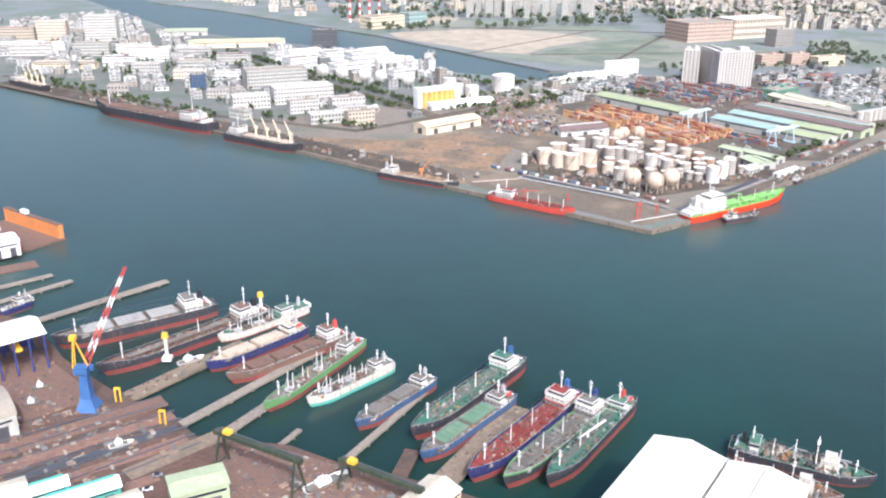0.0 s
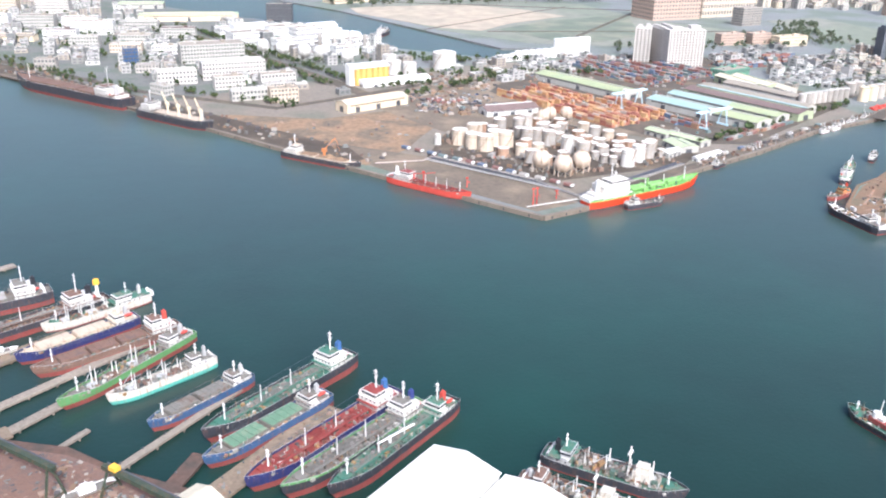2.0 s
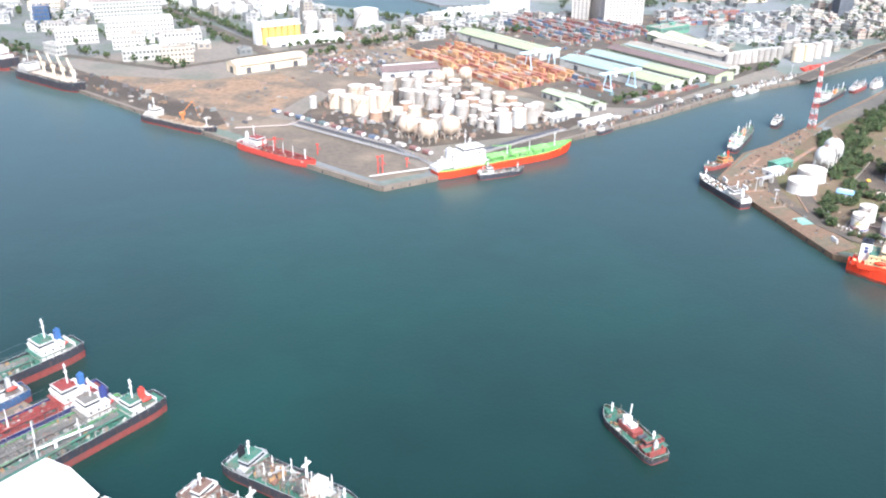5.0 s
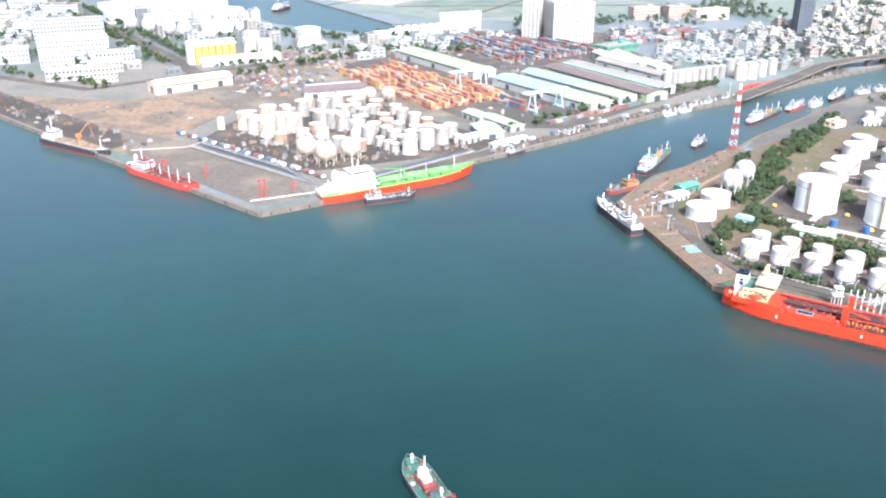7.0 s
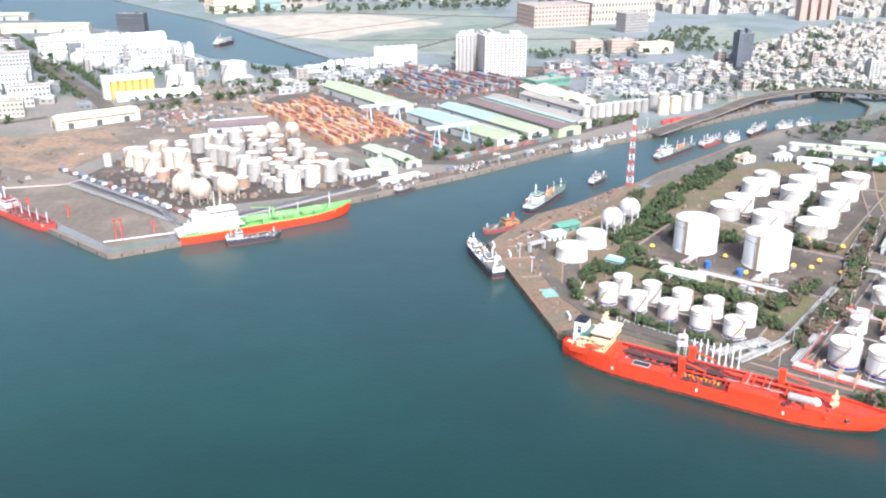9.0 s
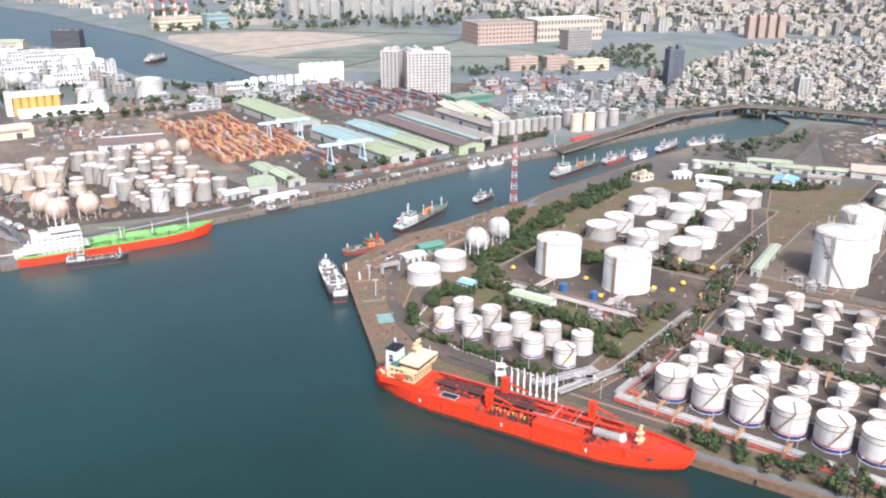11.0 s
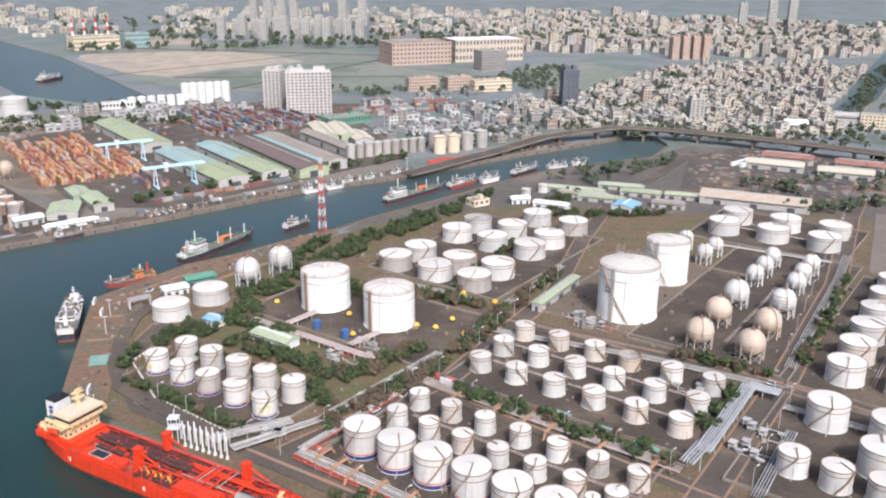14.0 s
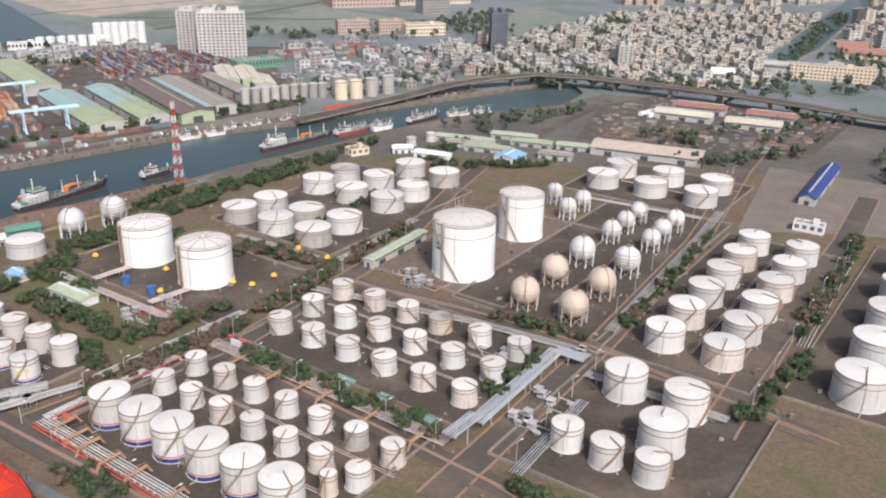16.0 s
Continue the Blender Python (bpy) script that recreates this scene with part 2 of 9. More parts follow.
REDROOF = mat("tile_roof", (0.28, 0.14, 0.105), 0.8, var=0.25)
GREENROOF = mat("green_roof", (0.13, 0.27, 0.19), 0.65, var=0.18)
WALLGREY = mat("wall_grey", (0.42, 0.40, 0.36), 0.85, var=0.15, streak=(0.25, 0.22, 0.18))
BRICKWALL = mat("brick_wall", (0.46, 0.34, 0.27), 0.85, var=0.15)
GOLD = mat("silo_yellow", (0.56, 0.33, 0.085), 0.6, var=0.12, streak=(0.42, 0.22, 0.05))
HOUSES = mat("house_walls", (0.5, 0.47, 0.4), 0.85, var=0.2, scale=0.15, palette=[(0.456, 0.41, 0.334), (0.334, 0.304, 0.258), (0.502, 0.456, 0.38), (0.274, 0.251, 0.22), (0.41, 0.342, 0.266), (0.486, 0.418, 0.304), (0.41, 0.38, 0.334), (0.35, 0.274, 0.22)], haze_sheen=0.21)
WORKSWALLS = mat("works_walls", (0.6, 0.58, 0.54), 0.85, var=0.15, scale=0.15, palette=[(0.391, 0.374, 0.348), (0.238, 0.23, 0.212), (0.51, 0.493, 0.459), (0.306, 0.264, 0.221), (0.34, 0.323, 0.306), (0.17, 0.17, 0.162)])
WORKSROOFS = mat("works_roofs", (0.5, 0.48, 0.45), 0.85, var=0.2, scale=0.2, palette=[(0.272, 0.255, 0.238), (0.145, 0.135, 0.128), (0.493, 0.468, 0.432), (0.128, 0.162, 0.128), (0.212, 0.188, 0.162), (0.238, 0.23, 0.212), (0.145, 0.102, 0.085)], haze_sheen=0.1)
ROOFS = mat("house_roofs", (0.4, 0.38, 0.35), 0.85, var=0.25, scale=0.2, palette=[(0.229, 0.207, 0.185), (0.163, 0.155, 0.141), (0.311, 0.281, 0.252), (0.148, 0.17, 0.133), (0.281, 0.178, 0.126), (0.444, 0.414, 0.37), (0.37, 0.34, 0.296)], haze_sheen=0.21)
# Paints muted towards grey, so haze over the far yard is in the colour.
BOXES = mat("container_paint", (0.5, 0.2, 0.1), 0.7, var=0.3, palette=[(0.25, 0.11, 0.09), (0.17, 0.08, 0.07), (0.11, 0.14, 0.20), (0.29, 0.17, 0.11), (0.28, 0.27, 0.25), (0.22, 0.11, 0.095), (0.13, 0.17, 0.165), (0.36, 0.33, 0.29)])
# Orange toned down likewise, with the haze put into the paint.
ORANGEBOXES = mat("orange_container_paint", (0.62, 0.26, 0.08), 0.65, var=0.2, palette=[(0.45, 0.225, 0.108), (0.405, 0.189, 0.108), (0.504, 0.324, 0.162), (0.324, 0.126, 0.081), (0.468, 0.27, 0.126), (0.378, 0.216, 0.135), (0.297, 0.108, 0.081), (0.396, 0.333, 0.279)])


# ---- mesh helpers ----
class Shape:
    """Vertices and faces of one part, gathered from simple solids."""

    def __init__(self):
        self.v, self.f, self.s, self.mi, self.k = [], [], [], [], 0

    def add(self, verts, faces, smooth=False):
        b = len(self.v)
        self.v += [tuple(p) for p in verts]
        for f in faces:
            self.f.append([b + i for i in f])
            self.s.append(smooth)
            self.mi.append(self.k)
        return self

    def prism(self, poly, z0, z1, top=None):
        """A prism over a counter-clockwise outline; top: another outline for its upper end."""
        n = len(poly)
        top = top or poly
        vs = [(x, y, z0) for x, y in poly] + [(x, y, z1) for x, y in top]
        fs = [[i, (i + 1) % n, n + (i + 1) % n, n + i] for i in range(n)] + [list(range(n, 2 * n)), list(range(n - 1, -1, -1))]
        return self.add(vs, fs)

    def box(self, cx, cy, z0, sx, sy, h, ang=0.0, taper=1.0):
        c, s = math.cos(radians(ang)), math.sin(radians(ang))
        o = [(-sx / 2, -sy / 2), (sx / 2, -sy / 2), (sx / 2, sy / 2), (-sx / 2, sy / 2)]
        base = [(cx + c * x - s * y, cy + s * x + c * y) for x, y in o]
        top = [(cx + taper * (c * x - s * y), cy + taper * (s * x + c * y)) for x, y in o]
        return self.prism(base, z0, z0 + h, top)

    def cyl(self, cx, cy, z0, z1, r, r2=None, n=20, caps=True):
        r2 = r if r2 is None else r2
        ring = [(math.cos(2 * math.pi * i / n), math.sin(2 * math.pi * i / n)) for i in range(n)]
        vs = [(cx + r * a, cy + r * b, z0) for a, b in ring] + [(cx + r2 * a, cy + r2 * b, z1) for a, b in ring]
        self.add(vs, [[i, (i + 1) % n, n + (i + 1) % n, n + i] for i in range(n)], True)
        if caps:
            if r2 > 0.01:
                self.add(vs[n:], [list(range(n))])
            if r > 0.01:
                self.add(vs[:n], [list(range(n - 1, -1, -1))])
        return self

    def dome(self, cx, cy, z, r, h, n=24, m=5):
        """A spherical cap of height h over a ring of radius r."""
        R = (r * r + h * h) / (2 * h)
        a0 = math.asin(min(1.0, r / R))
        vs, fs = [], []
        for j in range(m):
            a = a0 * (1 - j / m)
            for i in range(n):
                t = 2 * math.pi * i / n
                vs.append((cx + R * math.sin(a) * math.cos(t), cy + R * math.sin(a) * math.sin(t), z + h - R + R * math.cos(a)))
        vs.append((cx, cy, z + h))
        for j in range(m - 1):
            for i in range(n):
                k = (i + 1) % n
                fs.append([j * n + i, j * n + k, (j + 1) * n + k, (j + 1) * n + i])
        for i in range(n):
            fs.append([(m - 1) * n + i, (m - 1) * n + (i + 1) % n, m * n])
        return self.add(vs, fs, True)

    def ball(self, cx, cy, cz, r, n=24, m=12):
        vs, fs = [(cx, cy, cz - r)], []
        for j in range(1, m):
            a = math.pi * j / m
            for i in range(n):
                t = 2 * math.pi * i / n
                vs.append((cx + r * math.sin(a) * math.cos(t), cy + r * math.sin(a) * math.sin(t), cz - r * math.cos(a)))
        vs.append((cx, cy, cz + r))
        for i in range(n):
            k = (i + 1) % n
            fs.append([0, 1 + k, 1 + i])
            for j in range(m - 2):
                fs.append([1 + j * n + i, 1 + j * n + k, 1 + (j + 1) * n + k, 1 + (j + 1) * n + i])
            fs.append([1 + (m - 2) * n + i, 1 + (m - 2) * n + k, len(vs) - 1])
        return self.add(vs, fs, True)

    def bar(self, p, q, r, n=6):
        """A round bar from p to q."""
        p, q = Vector(p), Vector(q)
        d = (q - p).normalized()
        a = d.orthogonal().normalized()
        b = d.cross(a)
        ring = [a * math.cos(2 * math.pi * i / n) * r + b * math.sin(2 * math.pi * i / n) * r for i in range(n)]
        vs = [tuple(p + o) for o in ring] + [tuple(q + o) for o in ring]
        self.add(vs, [[i, (i + 1) % n, n + (i + 1) % n, n + i] for i in range(n)], n > 4)
        self.add(vs[n:], [list(range(n))])
        return self.add(vs[:n], [list(range(n - 1, -1, -1))])

    def ring(self, cx, cy, z0, z1, r0, r1, n=32):
        """A flat-sided ring between two radii."""
        vs = []
        for r, z in ((r0, z0), (r1, z0), (r1, z1), (r0, z1)):
            vs += [(cx + r * math.cos(2 * math.pi * i / n), cy + r * math.sin(2 * math.pi * i / n), z) for i in range(n)]
        fs = []
        for j in range(4):
            for i in range(n):
                k = (i + 1) % n
                fs.append([j * n + i, j * n + k, (j + 1) % 4 * n + k, (j + 1) % 4 * n + i])
        return self.add(vs, fs)

    def gable(self, cx, cy, z0, z1, sx, sy, ang=0.0, over=0.4, thick=0.3):
        """A pitched roof of some thickness, its ridge along its x."""
        c, s = math.cos(radians(ang)), math.sin(radians(ang))
        X, Y = sx / 2 + over, sy / 2 + over
        prof = [(-Y, z0), (0, z1), (Y, z0), (Y, z0 - thick), (0, z1 - thick), (-Y, z0 - thick)]
        vs = [(cx + c * x - s * y, cy + s * x + c * y, z) for x in (-X, X) for y, z in prof]
        fs = [[0, 1, 7, 6], [1, 2, 8, 7], [2, 3, 9, 8], [3, 4, 10, 9], [4, 5, 11, 10], [5, 0, 6, 11], [0, 5, 4, 1], [1, 4, 3, 2], [6, 7, 10, 11], [7, 8, 9, 10]]
        return self.add(vs, fs)

    def house(self, cx, cy, z0, z1, z2, sx, sy, ang=0.0):
        """Walls with gable ends under a pitched roof, the ridge along its x."""
        c, s = math.cos(radians(ang)), math.sin(radians(ang))
        prof = [(-sy / 2, z0), (sy / 2, z0), (sy / 2, z1), (0, z2), (-sy / 2, z1)]
        vs = [(cx + c * x - s * y, cy + s * x + c * y, z) for x in (-sx / 2, sx / 2) for y, z in prof]
        fs = [[0, 1, 2, 3, 4][::-1], [5, 6, 7, 8, 9]] + [[i, (i + 1) % 5, 5 + (i + 1) % 5, 5 + i] for i in range(5)]
        return self.add(vs, fs)

    def vault(self, cx, cy, z0, z1, sx, sy, ang=0.0, n=12):
        """A barrel vault, its axis along its x."""
        c, s = math.cos(radians(ang)), math.sin(radians(ang))
        prof = [(sy / 2 * math.cos(math.pi * i / n), z0 + (z1 - z0) * math.sin(math.pi * i / n)) for i in range(n + 1)]
        k = n + 1
        vs = [(cx + c * x - s * y, cy + s * x + c * y, z) for x in (-sx / 2, sx / 2) for y, z in prof]
        self.add(vs, [[i, i + 1, k + i + 1, k + i] for i in range(n)], True)
        return self.add(vs, [list(range(k)), list(range(2 * k - 1, k - 1, -1))])

    def facade(self, lx, ly, h, floors, nx, ny, depth=0.25, pier=0.3, sill=0.42, lintel=0.08, inner=0.0):
        """Four walls with recessed window openings and a flat roof, welded into one shell."""
        key = {}

        def vid(p):
            q = (round(p[0], 3), round(p[1], 3), round(p[2], 3))
            if q not in key:
                key[q] = len(self.v)
                self.v.append(q)
            return key[q]

        def quad(*ps):
            self.f.append([vid(p) for p in ps])
            self.s.append(False)
            self.mi.append(self.k)
        fh = h / floors
        zs = [0.0]
        for i in range(floors):
            zs += [i * fh + fh * sill, (i + 1) * fh - fh * lintel]
        zs.append(h)
        for side in range(4):
            w, n = (lx, nx) if side % 2 == 0 else (ly, ny)
            dist = (ly if side % 2 == 0 else lx) / 2
            a = math.pi / 2 * side
            c, s = round(math.cos(a)), round(math.sin(a))

            def at(u, d, z):
                x, y = u, -dist + d
                return (c * x - s * y, s * x + c * y, z)
            us = [-w / 2]
            for k in range(n):
                us += [-w / 2 + (k + pier / 2 + 0.05) * w / n, -w / 2 + (k + 1 - pier / 2 - 0.05) * w / n]
            us.append(w / 2)
            for i in range(len(us) - 1):
                for j in range(len(zs) - 1):
                    u0, u1, z0, z1 = us[i], us[i + 1], zs[j], zs[j + 1]
                    if i % 2 == 1 and j % 2 == 1:
                        quad(at(u0, 0, z0), at(u1, 0, z0), at(u1, depth, z0), at(u0, depth, z0))
                        quad(at(u0, depth, z1), at(u1, depth, z1), at(u1, 0, z1), at(u0, 0, z1))
                        quad(at(u0, 0, z0), at(u0, depth, z0), at(u0, depth, z1), at(u0, 0, z1))
                        quad(at(u1, depth, z0), at(u1, 0, z0), at(u1, 0, z1), at(u1, depth, z1))
                    else:
                        quad(at(u0, 0, z0), at(u1, 0, z0), at(u1, 0, z1), at(u0, 0, z1))
        quad((-lx / 2, -ly / 2, h), (lx / 2, -ly / 2, h), (lx / 2, ly / 2, h), (-lx / 2, ly / 2, h))
        return self

    def mesh(self, name, mats):
        me = bpy.data.meshes.new(name)
        me.from_pydata(self.v, [], self.f)
        for m in mats if isinstance(mats, (list, tuple)) else [mats]:
            me.materials.append(m)
        me.polygons.foreach_set("use_smooth", self.s)
        me.polygons.foreach_set("material_index", self.mi)
        me.update()
        return me


def part(name, shape, material, parent, label=""):
    """One mesh object under a thing or under a part."""
    ob = new(name, shape.mesh(name, material))
    ob.parent = parent
    return tagged(ob, label)


def thing(name, label, category, group="", x=0.0, y=0.0, z=0.0, ang=0.0, kind=""):
    """The empty at a thing's base, which carries its parts."""
    ob = new(name)
    ob.matrix_basis = pose(x, y, z, 0, 0, ang)
    return tagged(ob, label, category, group, kind)


def solid(name, shape, material, label, category, group="", kind="", x=0.0, y=0.0, z=0.0, ang=0.0):
    """A thing of one mesh."""
    ob = new(name, shape.mesh(name, material))
    ob.matrix_basis = pose(x, y, z, 0, 0, ang)
    return tagged(ob, label, category, group, kind)


def rect(cx, cy, lx, ly, ang):
    c, s = math.cos(radians(ang)), math.sin(radians(ang))
    return [(cx + c * x - s * y, cy + s * x + c * y) for x, y in ((-lx / 2, -ly / 2), (lx / 2, -ly / 2), (lx / 2, ly / 2), (-lx / 2, ly / 2))]


def strip(points, width):
    """The outline of a band of that width along a line of points, counter-clockwise."""
    left, right = [], []
    for i, p in enumerate(points):
        a = Vector(points[max(i - 1, 0)])
        b = Vector(points[min(i + 1, len(points) - 1)])
        d = (b - a).normalized()
        nrm = Vector((-d.y, d.x)) * width / 2
        left.append(tuple(Vector(p) + nrm))
        right.append(tuple(Vector(p) - nrm))
    return right + left[::-1]


TAKEN = []


def taken(x, y, room):
    """Whether a house would stand in one of the larger buildings."""
    for cx, cy, lx, ly, ang in TAKEN:
        c, s = math.cos(radians(ang)), math.sin(radians(ang))
        u, v = c * (x - cx) + s * (y - cy), -s * (x - cx) + c * (y - cy)
        if abs(u) < lx / 2 + room and abs(v) < ly / 2 + room:
            return True
    return False


def inside(x, y, poly):
    hit = False
    for i in range(len(poly)):
        (x0, y0), (x1, y1) = poly[i - 1], poly[i]
        if (y0 > y) != (y1 > y) and x < (x1 - x0) * (y - y0) / (y1 - y0) + x0:
            hit = not hit
    return hit


GROUND = 2.5
rnd = random.Random(7)
SHIPWHITE = mat("ship_white", (0.66, 0.63, 0.58), 0.6, var=0.1, tone=0.15, streak=(0.32, 0.20, 0.13), streak_amount=0.55)
DECKPIPE = mat("deck_pipe", (0.19, 0.175, 0.155), 0.65, var=0.3, tone=0.3)
PALEWALL = mat("pale_wall", (0.54, 0.50, 0.455), 0.8, var=0.12, tone=0.1, streak=(0.36, 0.32, 0.28), streak_amount=0.35)
FARLEAF = mat("far_leaves", (0.05, 0.065, 0.032), 0.85, var=0.35, scale=0.3, bump=0.0, palette=[(0.05, 0.068, 0.03), (0.065, 0.08, 0.038), (0.042, 0.058, 0.027), (0.075, 0.078, 0.04)], haze_sheen=0.12)
CLUTTER = mat("yard_clutter", (0.3, 0.2, 0.15), 0.85, var=0.25, palette=[(0.22, 0.15, 0.11), (0.16, 0.10, 0.075), (0.30, 0.26, 0.22), (0.13, 0.12, 0.11), (0.26, 0.18, 0.135), (0.09, 0.08, 0.08), (0.20, 0.13, 0.08), (0.17, 0.17, 0.155)])
CARS = mat("car_paint", (0.5, 0.5, 0.5), 0.35, var=0.05, bump=0.0, palette=[(0.70, 0.70, 0.70), (0.10, 0.10, 0.11), (0.40, 0.41, 0.43), (0.62, 0.62, 0.60), (0.30, 0.05, 0.04), (0.06, 0.10, 0.25), (0.75, 0.74, 0.72), (0.20, 0.20, 0.21)])
DARKGREEN = mat("dark_green_steel", (0.04, 0.055, 0.035), 0.6, var=0.35, second=(0.10, 0.06, 0.03), amount=0.35, streak=RUST)
DOCKORANGE = mat("dock_orange", (0.58, 0.22, 0.07), 0.6, var=0.15, streak=RUST)
DEPOT = mat("depot_ground", (0.10, 0.083, 0.062), 0.95, var=0.35, scale=0.02, second=(0.14, 0.112, 0.08), amount=0.4, fine=0.3, haze_sheen=0.06)
DRYGROUND = mat("dry_ground", (0.15, 0.112, 0.08), 0.95, var=0.35, scale=0.05, second=(0.10, 0.085, 0.055), amount=0.42, fine=0.7)
QUAYSTONE = mat("quay_stone", (0.18, 0.145, 0.112), 0.9, var=0.3, scale=0.1, streak=(0.10, 0.08, 0.065), streak_amount=0.6)
STAINED = mat("stained_hull", (0.33, 0.055, 0.03), 0.65, var=0.3, scale=0.3, second=(0.12, 0.05, 0.035), amount=0.5, streak=(0.05, 0.035, 0.03), streak_amount=0.7)
GEARMIX = mat("deck_gear", (0.3, 0.3, 0.3), 0.7, var=0.25, palette=[(0.26, 0.24, 0.21), (0.12, 0.105, 0.09), (0.44, 0.41, 0.36), (0.08, 0.12, 0.095), (0.19, 0.10, 0.07), (0.06, 0.06, 0.06), (0.22, 0.19, 0.155), (0.30, 0.18, 0.08)])
DARKTRUNK = mat("dark_trunk", (0.075, 0.032, 0.026), 0.75, var=0.35, scale=0.4, second=(0.13, 0.04, 0.03), amount=0.35)
SHIPCREAM = mat("ship_cream", (0.72, 0.54, 0.29), 0.6, var=0.1, streak=(0.42, 0.26, 0.13), streak_amount=0.5)
JETTY = mat("jetty_brown", (0.185, 0.115, 0.07), 0.95, var=0.35, scale=0.06, second=(0.12, 0.095, 0.06), amount=0.45, fine=0.5)
TANPIER = mat("tan_pier", (0.20, 0.15, 0.105), 0.9, var=0.35, scale=0.1, second=(0.12, 0.095, 0.068), amount=0.42, fine=0.7)
GRITTY = mat("gritty_ground", (0.17, 0.132, 0.093), 0.95, var=0.35, scale=0.02, second=(0.10, 0.088, 0.056), amount=0.45, fine=0.3, haze_sheen=0.14)
QUARTER_GROUND = mat("quarter_ground", (0.13, 0.122, 0.106), 0.95, var=0.35, scale=0.02, second=(0.075, 0.085, 0.055), amount=0.48, fine=0.3, haze_sheen=0.12)
REDGEAR = mat("red_gear", (0.3, 0.1, 0.1), 0.65, var=0.25, palette=[(0.42, 0.05, 0.025), (0.22, 0.035, 0.025), (0.10, 0.03, 0.025), (0.50, 0.06, 0.03), (0.30, 0.13, 0.09), (0.06, 0.05, 0.05)])
PINKPIPE = mat("pink_pipe", (0.56, 0.46, 0.41), 0.55, var=0.2, tone=0.2, streak=RUST, streak_amount=0.4)
RUSTYWHITE = mat("rusty_white", (0.52, 0.48, 0.41), 0.65, var=0.2, second=(0.34, 0.19, 0.10), amount=0.3, streak=(0.24, 0.12, 0.06), streak_amount=0.8)
# Greyer than GLASS: haze over the far windows is put into the colour.
TOWNGLASS = mat("town_window", (0.13, 0.13, 0.13), 0.3, var=0.5, scale=0.4, tone=0.4, bump=0.0, haze_sheen=0.2)
FADEDYELLOW = mat("faded_yellow", (0.66, 0.58, 0.26), 0.6, var=0.2, scale=0.6, second=(0.72, 0.68, 0.52), amount=0.45)
PINKSLIP = mat("pink_slip", (0.20, 0.115, 0.085), 0.95, var=0.35, scale=0.08, second=(0.125, 0.075, 0.058), amount=0.42, fine=0.6)
HALLROOF = mat("hall_roof", (0.66, 0.625, 0.56), 0.7, var=0.1, scale=0.1, second=(0.60, 0.56, 0.49), amount=0.35, streak=(0.5, 0.44, 0.36), streak_amount=0.3)
POOLGREEN = mat("pool_green", (0.20, 0.33, 0.27), 0.6, var=0.25, second=(0.26, 0.30, 0.24), amount=0.4)
WALKBROWN = mat("walkway_brown", (0.42, 0.25, 0.14), 0.8, var=0.25)
PALEHATCH = mat("pale_hatch", (0.33, 0.31, 0.285), 0.85, var=0.25, second=(0.24, 0.21, 0.18), amount=0.4)
SLATE = mat("slate_cladding", (0.13, 0.14, 0.16), 0.5, var=0.15)
FRESHGREEN = mat("fresh_green_deck", (0.19, 0.39, 0.10), 0.6, var=0.25, second=(0.25, 0.38, 0.15), amount=0.4)
TANKWORN = mat("tank_worn", (0.62, 0.55, 0.475), 0.6, var=0.14, scale=0.15, tone=0.2, second=(0.50, 0.42, 0.35), amount=0.35, streak=(0.30, 0.19, 0.12), streak_amount=0.7, bump=0.1)


def ccw(poly):
    a = sum(poly[i - 1][0] * poly[i][1] - poly[i][0] * poly[i - 1][1] for i in range(len(poly)))
    return poly if a > 0 else poly[::-1]


# ---- the large structure: water and land ----
solid("water", Shape().add([(-5000, -5000, 0), (5000, -5000, 0), (5000, 5000, 0), (-5000, 5000, 0)], [[0, 1, 2, 3]]), WATER, "calm dark teal harbour water", "water", kind="structure")
SW_QUAY = [(-506, 1036), (-342, 913), (-182, 790), (-100, 724), (30, 618), (149, 527)]
NE_QUAY = [(149, 527), (177, 545), (260, 622), (331, 681), (401, 747), (470, 792), (534, 848), (617, 913), (650, 940)]
EAST_QUAY = [(684, 905), (660, 858), (617, 836), (576, 813), (539, 775), (506, 738), (458, 687), (435, 658), (407, 627), (370, 597), (342, 550)]
MAIN = [(-2500, 2530)] + SW_QUAY + NE_QUAY[1:] + [(680, 945)] + EAST_QUAY + [(370, 448), (475, 387), (760, 222), (1500, -200), (4700, -1800), (4900, 1000), (4600, 4500), (0, 4900), (-1900, 4700), (-1250, 3210), (-641, 2088), (-412, 1877), (-266, 1704), (-82, 1498), (70, 1279), (161, 1148), (205, 1150), (210, 1122), (138, 1078), (21, 1140), (-1, 1170), (-102, 1298), (-200, 1390), (-394, 1462), (-476, 1615), (-704, 1971), (-1500, 3210), (-2450, 4500)]
YARD = [(-900, 800), (-300, 500), (-232, 445), (-206, 401), (-182, 392), (-152, 354), (-123, 328), (-89, 304), (-77, 292), (-41, 286), (-20, 274), (13, 262), (31, 253), (62, 246), (86, 259), (112, 241), (138, 222), (260, 100), (900, -900), (-1500, -900), (-1500, 600)]
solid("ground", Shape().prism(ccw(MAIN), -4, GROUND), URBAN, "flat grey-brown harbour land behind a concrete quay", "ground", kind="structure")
solid("ground_shipyard", Shape().prism(ccw(YARD), -4, GROUND), RUSTDIRT, "rust-brown shipyard ground by the water", "ground", kind="structure")


lift = [0.0]


def patch(name, poly, z, material, label, category="ground"):
    lift[0] += 0.004
    z = z + lift[0]
    return solid(name, Shape().prism(ccw(poly), GROUND - 0.3, GROUND + z), material, label, category, kind="structure")


def road(points, width, label="worn grey asphalt road between the tank compounds", z=0.12):
    return patch("road", strip(points, width), z, ROAD, label, "road")


